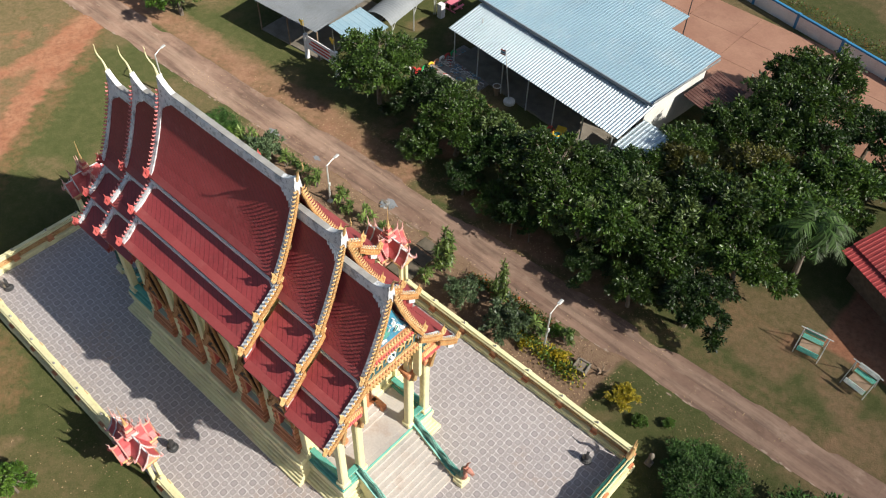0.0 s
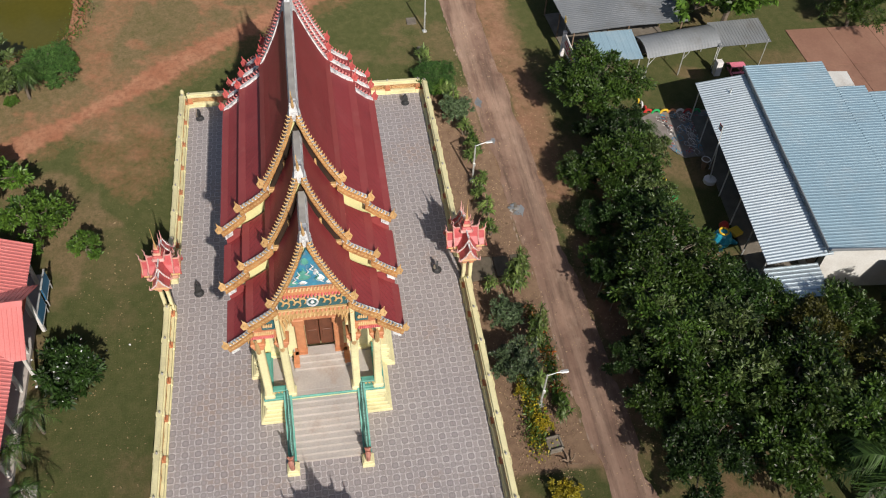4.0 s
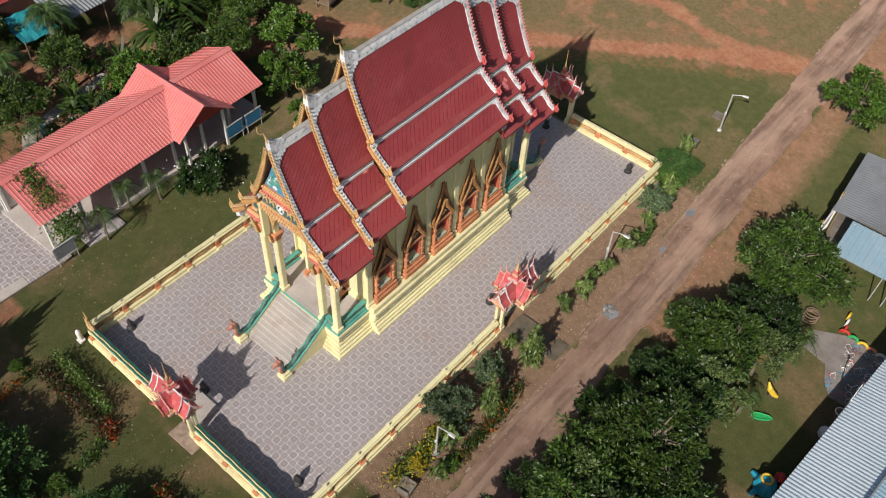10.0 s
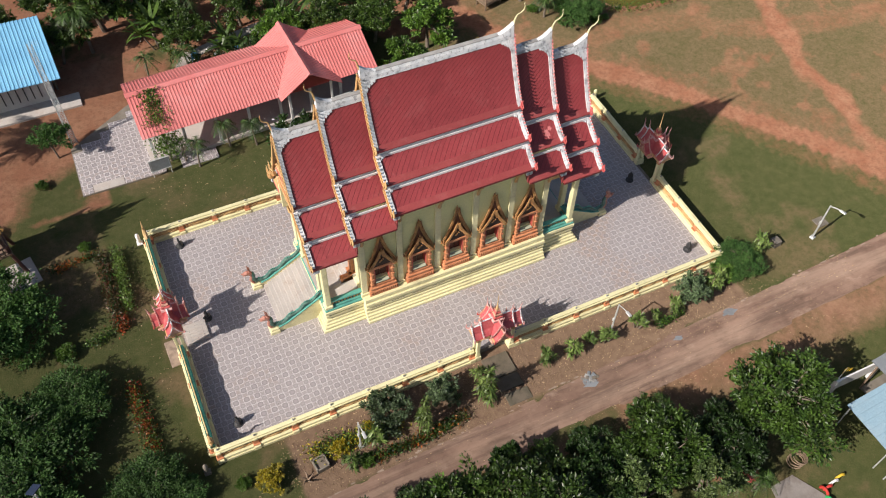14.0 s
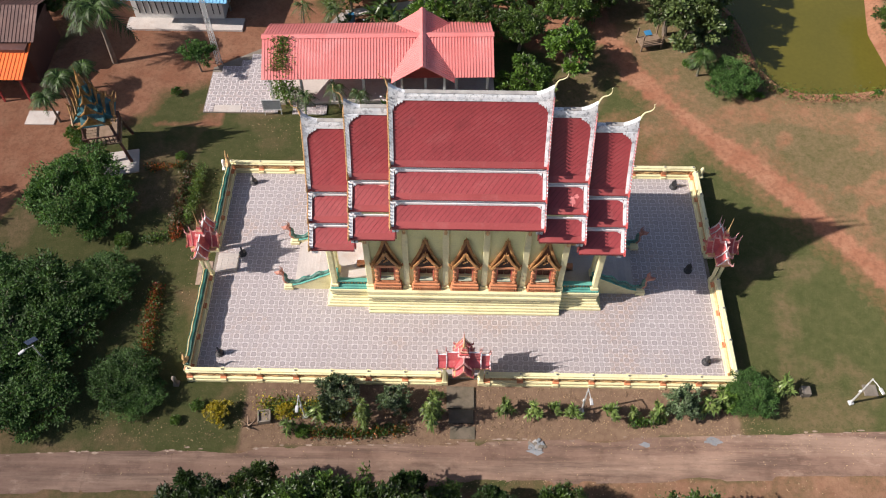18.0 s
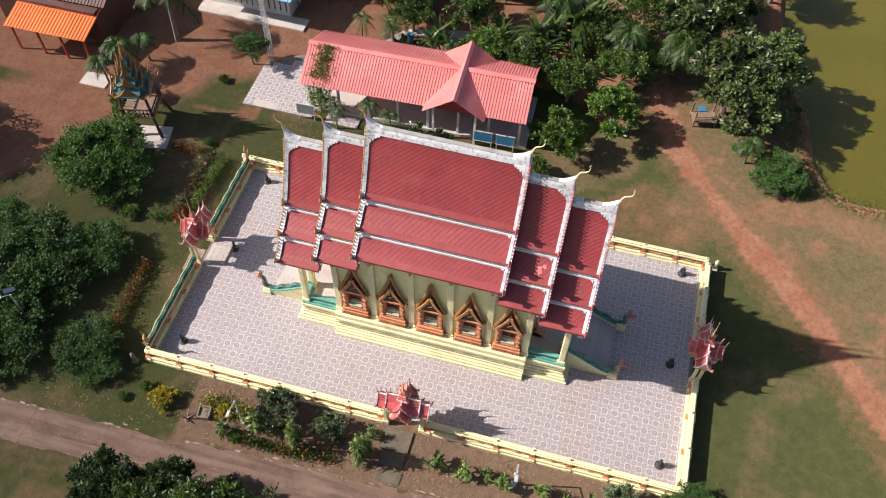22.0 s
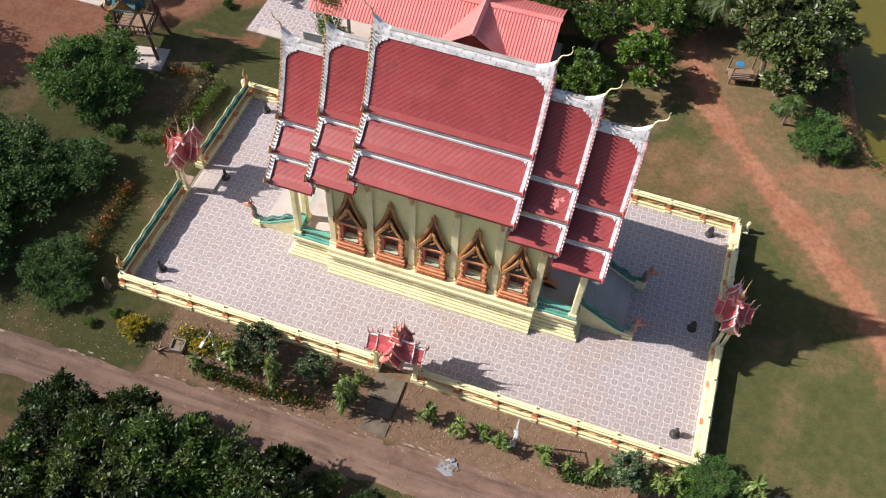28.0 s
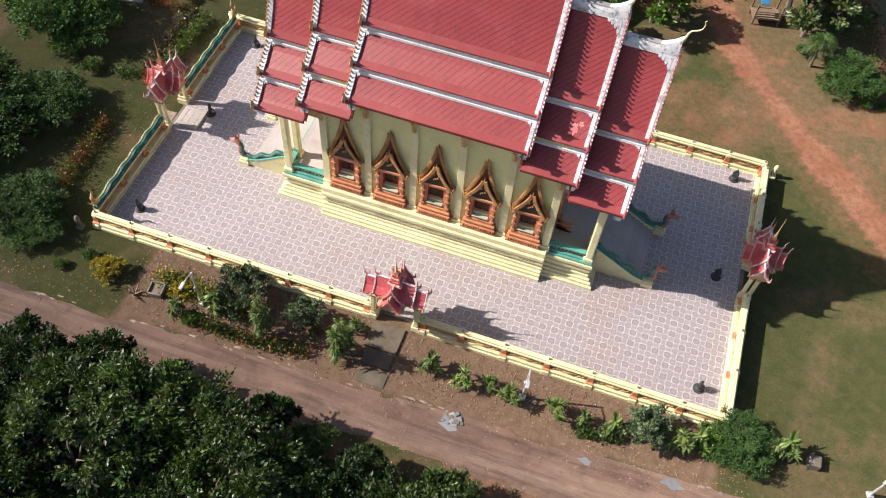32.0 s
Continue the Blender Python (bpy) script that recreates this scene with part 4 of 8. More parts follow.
def window_unit():
    """One framed window with shutters and a tall double flame gable; local y is outward, origin at the sill's foot."""
    e = new("window")
    e.parent = temple
    bm = grown()
    for z0, z1, hw, dp in ((0.0, 0.14, 0.98, 0.42), (0.14, 0.26, 0.88, 0.36), (0.26, 0.40, 0.95, 0.40), (0.40, 0.52, 0.84, 0.33), (0.52, 0.66, 0.90, 0.37), (0.66, 0.86, 0.76, 0.26)):
        box(bm, -hw, 0, z0, hw, dp, z1, 0.02)
    for q in range(13):
        x = -0.84 + q * 0.14
        box(bm, x - 0.035, 0.38, 0.16, x + 0.035, 0.45, 0.36, 0.01)
    part("base", bm, ORANGE, e)
    bm = grown()
    for sx in (-1, 1):
        box(bm, sx * 0.5, 0, 0.86, sx * 0.62, 0.2, 2.75, 0.02)
        box(bm, sx * 0.63, 0, 0.86, sx * 0.77, 0.27, 2.65, 0.03)
        for z in (0.9, 1.45, 2.0, 2.45):
            box(bm, sx * 0.58, 0, z, sx * 0.82, 0.31, z + 0.11, 0.02)
    box(bm, -0.82, 0, 2.56, 0.82, 0.3, 2.70, 0.02)
    box(bm, -0.74, 0, 2.44, 0.74, 0.26, 2.56, 0.02)
    part("frame", bm, ORANGE, e)
    for sx in (-1, 1):
        bm = grown()
        box(bm, sx * 0.44, -0.27, 1.08, sx * 0.498, 0.17, 2.5, 0.008)
        part("jamb", bm, JAMBRED, e, "red painted jamb")
        bm = grown()
        box(bm, sx * 0.012, -0.27, 1.1, sx * 0.43, -0.22, 2.55, 0.01)
        for z in (1.18, 1.85):
            box(bm, sx * 0.07, -0.225, z, sx * 0.37, -0.205, z + 0.55, 0.015)
        part("shutter", bm, WOOD, e, "closed brown timber shutter")
    bm = grown()
    box(bm, -0.45, -0.28, 1.0, 0.45, 0.26, 1.08, 0.01)
    part("sill", bm, PALEGREEN, e, "pale green sill")

    def flame(hw, z0, z1, k=14):
        pts = []
        for q in range(k + 1):
            f = q / k
            x = hw * (1 - f) ** 1.55
            pts.append((x, z0 + (z1 - z0) * (f ** 0.92)))
        return pts

    for nm, hw, z0, z1, y, mt in (("outer_gable", 0.92, 2.62, 5.62, 0.15, CARVED), ("inner_gable", 0.84, 2.55, 4.25, 0.3, CARVED)):
        c = flame(hw, z0, z1)
        bm = grown()
        for sx in (-1, 1):
            pts = [(sx * x, y, z) for x, z in c]
            tube(bm, [(sx * (hw + 0.16), y, z0 + 0.3), (sx * (hw + 0.1), y, z0 + 0.02)] + pts, [0.03, 0.08] + [0.085 - 0.04 * i / len(pts) for i in range(len(pts))], 6)
            for q in range(1, len(c) - 1):
                for f in (0.0, 0.5):
                    x, z = c[q][0] * (1 - f) + c[q + 1][0] * f, c[q][1] * (1 - f) + c[q + 1][1] * f
                    tube(bm, [(sx * x, y + 0.03, z), (sx * (x + 0.13), y + 0.05, z + 0.04), (sx * (x + 0.13), y + 0.02, z + 0.12)], [0.055, 0.045, 0.01], 4)
        tube(bm, [(0, y, z1 - 0.2), (0, y, z1 + 0.25)], [0.07, 0.01], 6)
        part(nm, bm, mt, e, "")
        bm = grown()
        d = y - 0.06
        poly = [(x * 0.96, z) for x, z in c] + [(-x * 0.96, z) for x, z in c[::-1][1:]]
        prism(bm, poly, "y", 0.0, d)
        # the inner tympanum's near-black paints the shade of the gable's pocket
        part("tympanum", bm, CARVEDDARK if nm == "outer_gable" else POCKETSHADE, e, "dark recessed tympanum")
    bm = grown()
    for q in range(9):
        a = q * 2.4
        r = 0.12 + 0.035 * q
        x, z = 0.55 * r * math.cos(a) * 2, 3.1 + 0.09 * q + 0.1 * math.sin(a)
        tube(bm, [(x * (1 - q / 14), 0.25, z), (x * 0.8 * (1 - q / 14), 0.31, z + 0.1), (x * 0.5 * (1 - q / 14), 0.26, z + 0.16)], [0.05, 0.05, 0.01], 5)
    part("tympanum_relief", bm, CARVED, e)
    return e


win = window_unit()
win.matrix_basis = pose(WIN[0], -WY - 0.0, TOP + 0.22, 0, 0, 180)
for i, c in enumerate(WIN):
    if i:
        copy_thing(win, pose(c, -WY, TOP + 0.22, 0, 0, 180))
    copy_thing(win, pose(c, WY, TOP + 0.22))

# end walls with doors
for sx in (-1, 1):
    bm = grown()
    x0, x1 = sorted((sx * 6.35, sx * 6.05))
    box(bm, x0, -2.7, TOP, x1, -0.75, 9.4)
    box(bm, x0, 0.75, TOP, x1, 2.7, 9.4)
    box(bm, x0, -0.75, 5.4, x1, 0.75, 9.4)
    tpart("end_wall", bm, CREAM, "cream plastered porch wall")
    bm = grown()
    for sy in (-1, 1):
        box(bm, sx * 6.12, sy * 0.02, TOP + 0.5, sx * 6.2, sy * 0.74, 5.4, 0.02)
        for z in (2.8, 4.0):
            box(bm, sx * 6.18, sy * 0.14, z, sx * 6.24, sy * 0.62, z + 0.95, 0.02)
    tpart("door", bm, WOOD, "closed brown timber double door")
    bm = grown()
    for sy in (-1, 1):
        box(bm, sx * 6.3, sy * 0.76, TOP + 0.02, sx * 6.62, sy * 1.25, 5.3, 0.04)
        box(bm, sx * 6.3, sy * 0.7, TOP + 0.02, sx * 6.85, sy * 1.45, TOP + 0.5, 0.05)
        box(bm, sx * 6.3, sy * 0.7, 4.9, sx * 6.75, sy * 1.35, 5.4, 0.05)
    box(bm, sx * 6.3, -1.3, 5.3, sx * 6.7, 1.3, 5.7, 0.05)
    prism(bm, [(-1.5, 5.6), (1.5, 5.6), (0.5, 6.8), (0, 8.2), (-0.5, 6.8)], "x", sx * 6.32, sx * 6.55)
    tpart("door_surround", bm, ORANGE, "orange-red carved door surround")
    bm = grown()
    for i in range(3):
        a, b = sorted((sx * 6.3, sx * (7.5 - 0.3 * i)))
        box(bm, a, -1.5, TOP + 0.0 + 0.16 * i, b, 1.5, TOP + 0.16 * (i + 1), 0.01)
    tpart("door_step", bm, CONCRETE)
    for sy in (-1, 1):
        bm = grown()
        prism(bm, [(1.2 * sy, 0), (1.5 * sy, 0), (1.5 * sy, 0.5), (1.2 * sy, 0.5)], "x", sx * 6.6, sx * 7.4)
        for v in bm.verts:
            v.co.z += TOP
        tpart("step_cheek", bm, ORANGE)

# porch columns, beams, balustrades
for sx in (-1, 1):
    for y in (-2.85, -1.72, 1.72, 2.85):
        bm = grown()
        box(bm, sx * 8.8 - 0.2, y - 0.2, TOP, sx * 8.8 + 0.2, y + 0.2, 9.5 if abs(y) < 2 else 8.2, 0.06)
        box(bm, sx * 8.8 - 0.28, y - 0.28, TOP, sx * 8.8 + 0.28, y + 0.28, TOP + 0.3, 0.05)
        col = tpart("column", bm, CREAM)
        bm = grown()
        for q, (hw, z) in enumerate(((0.24, 6.4), (0.3, 6.62), (0.36, 6.86))):
            box(bm, sx * 8.8 - hw, y - hw, z, sx * 8.8 + hw, y + hw, z + 0.2, 0.05)
        part("capital", bm, ORANGE, col, "orange lotus capital")
        bm = grown()
        tube(bm, [(sx * 9.02, y, 6.2), (sx * 9.2, y, 6.5), (sx * 9.3, y, 7.1), (sx * 9.5, y, 7.9)], [0.03, 0.12, 0.11, 0.05], 5)
        part("bracket", bm, GOLD, col)
    for y in (-2.85, 2.85):
        bm = grown()
        c0, c1 = sorted((sx * 6.3, sx * 8.7))
        box(bm, c0, y - 0.18, 7.05, c1, y + 0.18, 7.5, 0.03)
        tpart("porch_beam", bm, GOLD)
    for y0, y1, zt, deep in ((-3.35, -1.95, 8.1, 0.9), (-1.62, 1.62, 9.45, 2.0), (1.95, 3.35, 8.1, 0.9)):
        bm = grown()
        k = int((y1 - y0) / 0.15)
        for q in range(k):
            y = y0 + (q + 0.5) * (y1 - y0) / k
            f = abs((q + 0.5) / k - 0.5) * 2
            d = 0.35 + deep * f ** 3.2
            tube(bm, [(sx * 9.02, y, zt), (sx * 9.1, y + 0.05, zt - d * 0.3), (sx * 9.04, y - 0.05, zt - d * 0.65), (sx * 9.06, y, zt - d)], [0.085, 0.10, 0.085, 0.012], 5)
        tpart("hanging_fretwork", bm, GOLD, "gilded hanging fretwork")
    for y0, y1, ax in ((-2.65, -1.92, "f"), (1.92, 2.65, "f"), (-2.85, 0, "s"), (2.85, 0, "s")):
        bm, bt = grown(), grown()
        if ax == "f":
            box(bm, sx * 8.8 - 0.16, y0, TOP + 0.46, sx * 8.8 + 0.16, y1, TOP + 0.58, 0.02)
            box(bm, sx * 8.8 - 0.2, y0, TOP, sx * 8.8 + 0.2, y1, TOP + 0.12, 0.02)
            for q in range(4):
                y = y0 + (q + 0.5) * (y1 - y0) / 4
                lathe(bt, [(0.05, 0.12), (0.075, 0.22), (0.04, 0.3), (0.075, 0.38), (0.05, 0.46)], 7, (sx * 8.8, y, TOP))
        else:
            c0, c1 = sorted((sx * 6.5, sx * 8.6))
            box(bm, c0, y0 - 0.16, TOP + 0.46, c1, y0 + 0.16, TOP + 0.58, 0.02)
            box(bm, c0, y0 - 0.2, TOP, c1, y0 + 0.2, TOP + 0.12, 0.02)
            for q in range(10):
                lathe(bt, [(0.05, 0.12), (0.075, 0.22), (0.04, 0.3), (0.075, 0.38), (0.05, 0.46)], 7, (c0 + (q + 0.5) * (c1 - c0) / 10, y0, TOP))
        r = tpart("balustrade_rail", bm, TEAL, "teal painted balustrade")
        part("balusters", bt, GOLD, r)

# stairs and serpents
for sx in (-1, 1):
    for i in range(11):
        x1 = sx * (8.75 + 0.29 * (11 - i))
        x0 = x1 - sx * 0.33
        a, b = sorted((x0 if i < 10 else sx * 8.6, x1))
        bm = grown()
        box(bm, a, -1.75, -0.1, b, 1.75, 0.171 * (i + 1), 0.012)
        tpart("stair_step", bm, CONCRETE)
    for sy in (-1, 1):
        y0, y1 = sorted((sy * 1.74, sy * 2.12))
        bm = grown()
        prism(bm, [(sx * 8.9, -0.1), (sx * 12.2, -0.1), (sx * 12.2, 0.36), (sx * 11.4, 0.62), (sx * 8.9, 2.15)], "y", y0, y1)
        box(bm, sx * 12.0, sy * 1.93 - 0.32, -0.05, sx * 12.65, sy * 1.93 + 0.32, 0.3, 0.03)
        box(bm, sx * 12.05, sy * 1.93 - 0.25, 0.3, sx * 12.58, sy * 1.93 + 0.25, 0.46, 0.03)
        cheek = tpart("stair_wall", bm, CREAM, "cream sloping stair wall")
        y = sy * 1.93
        pts, rad = [], []
        for q in range(31):
            f = q / 30
            x = 8.75 + 3.35 * f
            base = 2.15 + (8.9 - x) * 0.612 if x < 11.4 else 0.62 - (x - 11.4) * 0.3
            pts.append((sx * x, y, base + 0.2 + 0.13 * math.sin(f * 6.2 * math.pi)))
            rad.append(0.07 + 0.06 * min(1, f * 3))
        pts += [(sx * 12.28, y, 0.66), (sx * 12.46, y, 0.95), (sx * 12.38, y, 1.3), (sx * 12.42, y, 1.55), (sx * 12.62, y, 1.72)]
        rad += [0.14, 0.14, 0.13, 0.12, 0.10]
        bm = grown()
        tube(bm, pts, rad, 8)
        nag = tpart("naga", bm, NAGAGREEN, "grey-green scaled serpent", smooth=True)
        bm = grown()
        for p, r in zip(pts[2:33], rad[2:33]):
            tube(bm, [(p[0], y, p[2] + r * 0.8), (p[0] + sx * 0.02, y, p[2] + r + 0.05), (p[0] - sx * 0.05, y, p[2] + r + 0.15)], [0.05, 0.04, 0.006], 4)
        tagged(part("naga_fin", bm, TEAL, nag), kind="stuff")
        bm = grown()
        prism(bm, [(sx * 8.9, 2.15), (sx * 11.4, 0.62), (sx * 12.02, 0.42), (sx * 12.02, 0.47), (sx * 11.4, 0.68), (sx * 8.9, 2.21)], "y", y - 0.215, y + 0.215)
        part("coping", bm, TEAL, cheek, "teal painted coping")
        bm = grown()
        tube(bm, [(sx * 12.50, y, 1.6), (sx * 12.78, y, 1.76), (sx * 13.02, y, 1.72), (sx * 13.15, y, 1.8)], [0.15, 0.16, 0.09, 0.02], 7)
        tube(bm, [(sx * 12.6, y, 1.55), (sx * 12.85, y, 1.58), (sx * 13.05, y, 1.5)], [0.1, 0.07, 0.02], 6)
        for ang in (-0.5, 0.0, 0.5):
            tube(bm, [(sx * 12.62, y, 1.75), (sx * (12.6 - 0.1 * abs(ang)), y + ang * 0.25, 2.0), (sx * 12.72, y + ang * 0.35, 2.3)], [0.09, 0.06, 0.008], 5)
        part("naga_head", bm, NAGAHEAD, nag, "crested faded-red serpent head")
        bm = grown()
        tube(bm, [(sx * 12.47, y, 0.55), (sx * 12.6, y, 0.9), (sx * 12.52, y, 1.25), (sx * 12.6, y, 1.5)], [0.13, 0.12, 0.1, 0.08], 6)
        part("naga_belly", bm, NAGAHEAD, nag)

# ---- the roofs ----
WORN = material("worn_pink_paint", (0.60, 0.22, 0.21), (0.50, 0.15, 0.15), rough=0.6, scale=4)
def tier_lines(dz):
    """Three concave roof lines (y, z) for a section whose ridge sinks by dz."""
    up = [(0.10, 17.1), (0.42, 16.05), (0.85, 14.95), (1.3, 13.95), (1.78, 13.05)]
    mid = [(1.6, 12.78), (2.0, 12.35), (2.5, 11.95), (3.04, 11.58)]
    low = [(2.86, 11.28), (3.25, 10.88), (3.65, 10.52), (4.1, 10.18)]
    return [[(y, z - dz) for y, z in t] for t in (up, mid, low)]


def roof_sheet(line, sy, x0, x1, thick=0.11):
    bm = grown()
    poly = [(sy * y, z) for y, z in line] + [(sy * (y - 0.02), z - thick) for y, z in line[::-1]]
    prism(bm, poly, "x", x0, x1)
    return bm


def along(line, d):
    """Points about every d along a line, with the direction there."""
    out, left = [], d * 0.5
    for (ay, az), (by, bz) in zip(line, line[1:]):
        L = math.hypot(by - ay, bz - az)
        while left < L:
            f = left / L
            out.append((ay + f * (by - ay), az + f * (bz - az), (by - ay) / L, (bz - az) / L))
            left += d
        left -= L
    return out


SECT = [(0.0, 0.0, 4.55), (1.2, 4.35, 7.1), (2.38, 6.9, 9.65)]
for dz, xa, xb in SECT:
    for end in ((-1, 1) if xa else (0,)):
        x0, x1 = sorted((end * xa, end * xb)) if end else (-xb, xb)
        lines = tier_lines(dz)
        for sy in (-1, 1):
            for nm, t in zip(("upper_roof", "middle_roof", "lower_roof"), lines):
                tpart(nm, roof_sheet(t, sy, x0 + (0 if end == -1 else 0.0), x1), ROOF, "maroon tiled roof slope")
            for a, b in ((0, 1), (1, 2)):
                (ya, za), (yb, zb) = lines[a][-1], lines[b][0]
                bm = grown()
                y0, y1 = sorted((sy * (ya - 0.16), sy * (ya + 0.0)))
                prism(bm, [(sy * (yb - 0.05), zb - 0.06), (sy * (yb + 0.12), zb - 0.10), (sy * (ya - 0.06), za - 0.07), (sy * (ya - 0.2), za - 0.06)], "x", x0 + 0.05, x1 - 0.05)
                tpart("gutter_band", bm, STRIP, "white band under the upper eave")
                bm = grown()
                yy = sy * (yb + 0.16)
                box(bm, x0 + 0.05, yy - 0.055, zb - 0.2, x1 - 0.05, yy + 0.055, zb - 0.02, 0.02)
                tpart("ridge_trim", bm, STRIP)
            for t in lines:
                (ya, za), (yb, zb) = t[-2], t[-1]
                f = 0.36 / math.hypot(yb - ya, zb - za)
                bm = grown()
                prism(bm, [(sy * (yb - f * (yb - ya)), zb - f * (zb - za) + 0.012), (sy * (yb + 0.07), zb + 0.055), (sy * (yb + 0.07), zb - 0.02), (sy * (yb - f * (yb - ya)), zb - f * (zb - za) - 0.04)], "x", x0 + 0.02, x1 - 0.02)
                tpart("eave_lip", bm, ROOFLIP, "plain flared maroon eave")
            yl, zl = lines[2][-1]
            bm = grown()
            prism(bm, [(sy * (yl - 0.06), zl - 0.02), (sy * (yl + 0.03), zl + 0.0), (sy * (yl + 0.03), zl - 0.16), (sy * (yl - 0.06), zl - 0.16)], "x", x0, x1)
            tpart("eave_board", bm, FARRED)
            bm = grown()
            inner = [(sy * 1.75, 8.15), (sy * 1.75, 9.5), (0, 9.5)] if dz > 2 else [(0, zl - 0.24)]
            prism(bm, [(0, lines[0][0][1] - 0.4), (sy * 1.6, lines[1][0][1] - 0.25), (sy * 4.0, zl - 0.18), (sy * 2.95, zl - 0.24 if dz < 2 else 8.15)] + inner, "x", x0 + 0.45, x1 - 0.45)
            tpart("eave_soffit", bm, PALE)
        # ridge with a rise towards the open ends
        rz = lines[0][0][1]
        bm = grown()
        k = 24
        prev = None
        for q in range(k + 1):
            x = x0 + (x1 - x0) * q / k
            lift = 0.0
            for ed in ((-1, 1) if not end else (end,)):
                d = abs((x1 if ed > 0 else x0) - x)
                lift += 0.55 * max(0, 1 - d / 1.1) ** 2
            ring = [bm.verts.new((x, yy, zz)) for yy, zz in ((-0.225, rz - 0.27), (-0.18, rz + 0.02 + lift * 0.4), (-0.12, rz + 0.2 + lift), (0.12, rz + 0.2 + lift), (0.18, rz + 0.02 + lift * 0.4), (0.225, rz - 0.27))]
            if prev:
                for a in range(5):
                    bm.faces.new((prev[a], prev[a + 1], ring[a + 1], ring[a]))
            else:
                bm.faces.new(ring[::-1])
            prev = ring
        bm.faces.new(prev)
        bmesh.ops.recalc_face_normals(bm, faces=bm.faces)
        rd = tpart("ridge", bm, WHITE, "weathered white ridge")
        bm = grown()
        box(bm, x0 + 0.9, -0.14, rz + 0.195, x1 - 0.9 if not end else x1, 0.14, rz + 0.23, 0.01)
        part("ridge_top", bm, GREYCAP, rd, "grey lichened mortar top")
        for ed in ((-1, 1) if not end else (end,)):
            xe = x1 if ed > 0 else x0
            for sy in (-1, 1):
                bm = grown()
                for q, (u, w) in enumerate(((0.24, 0.62), (0.40, 0.40), (0.56, 0.26), (0.72, 0.16))):
                    zt = rz - 0.24
                    prism(bm, [(xe - ed * (u - 0.085), zt), (xe - ed * (u - 0.07), zt - w * 0.75), (xe - ed * u, zt - w), (xe - ed * (u + 0.07), zt - w * 0.7), (xe - ed * (u + 0.085), zt)], "y", sy * 0.18, sy * 0.235)
                for v in bm.verts:
                    drop = rz - 0.24 - v.co.z
                    v.co.y += sy * 0.31 * drop
                part("corner_filigree", bm, WHITE, rd, "white scrolled filigree under the ridge's end")
        for ed in ((-1, 1) if not end else (end,)):
            xe = x1 if ed > 0 else x0
            deco = GOLD if ed < 0 else CORAL
            board = CREAM if ed < 0 else WHITE
            for sy in (-1, 1):
                for ti, t in enumerate(lines):
                    bm = grown()
                    raised = [(sy * y, z + 0.10) for y, z in t]
                    under = [(sy * (y - 0.03), z - 0.24) for y, z in t[::-1]]
                    prism(bm, raised + under, "x", xe - ed * 0.06, xe + ed * 0.10)
                    barge = tpart("bargeboard", bm, CARVED if ed < 0 else WHITE, "gilded bargeboard" if ed < 0 else "whitewashed bargeboard")
                    bm = grown()
                    prism(bm, [(y, z + 0.05) for y, z in raised] + [(sy * y, z + 0.0) for y, z in t[::-1]], "x", xe - ed * (0.20 if ed < 0 else 0.20), xe + ed * (0.03 if ed < 0 else -0.02))
                    part("verge", bm, WHITE, barge, "white mortar verge")
                    bm = grown()
                    big = 1.0 if ed < 0 else 0.95
                    for y, z, dy, dz2 in along(t, 0.21):
                        c = Vector((xe + ed * 0.04, sy * y, z + 0.12))
                        out = Vector((ed * 0.02, sy * -dz2, dy))
                        dn = Vector((0, sy * dy, dz2))
                        tube(bm, [c, c + out * 0.12 * big + dn * 0.03, c + out * 0.2 * big - dn * 0.06 * big], [0.06 * big, 0.045 * big, 0.01], 5, flat=1.2)
                        c2 = Vector((xe + ed * 0.11, sy * y, z - 0.06))
                        tube(bm, [c2 - dn * 0.07, c2 + dn * 0.07], [0.075, 0.045], 5)
                    for v in bm.verts:
                        v.co.x = xe + ed * 0.06 + (v.co.x - xe - ed * 0.06) * 0.6
                    tagged(part("serrated_crest", bm, deco if ed < 0 else WORN, barge), kind="stuff")
                    y, z = t[-1]
                    bm = grown()
                    tube(bm, [(xe, sy * (y - 0.08), z + 0.04), (xe + ed * 0.06, sy * (y + 0.16), z + 0.02), (xe + ed * 0.08, sy * (y + 0.23), z + 0.22), (xe + ed * 0.04, sy * (y + 0.12), z + 0.44), (xe + ed * 0.04, sy * (y + 0.17), z + 0.70)], [0.10, 0.115, 0.10, 0.065, 0.012], 6, flat=0.7)
                    tube(bm, [(xe, sy * (y + 0.02), z + 0.05), (xe, sy * (y + 0.05), z + 0.38), (xe, sy * (y + 0.12), z + 0.55)], [0.14, 0.09, 0.012], 5)
                    for v in bm.verts:
                        v.co.x = xe + (v.co.x - xe) * 0.4
                    part("flame_finial", bm, deco, barge, "upright flame finial at the eave")
                    if ti < 2:
                        (ya, za), (yb, zb) = lines[ti + 1][0], lines[ti + 1][1]
                        for q in range(4):
                            bm = grown()
                            s0, s1 = 0.16 + 0.12 * q, 0.16 + 0.12 * (q + 1)
                            yy, zz = ya + (yb - ya) * (s0 + 0.12), za + (zb - za) * (s0 + 0.12)
                            y2, z2 = ya + (yb - ya) * (s1 + 0.16), za + (zb - za) * (s1 + 0.16)
                            prism(bm, [(sy * yy, zz + 0.02), (sy * y2, z2 + 0.02), (sy * y2, z2 + 0.10), (sy * yy, zz + 0.14)], "x", xe - ed * 0.26, xe - ed * (0.62 - 0.11 * q))
                            part("corner_scroll", bm, WHITE, barge)
                yl, zl = lines[2][-1]
                bm = grown()
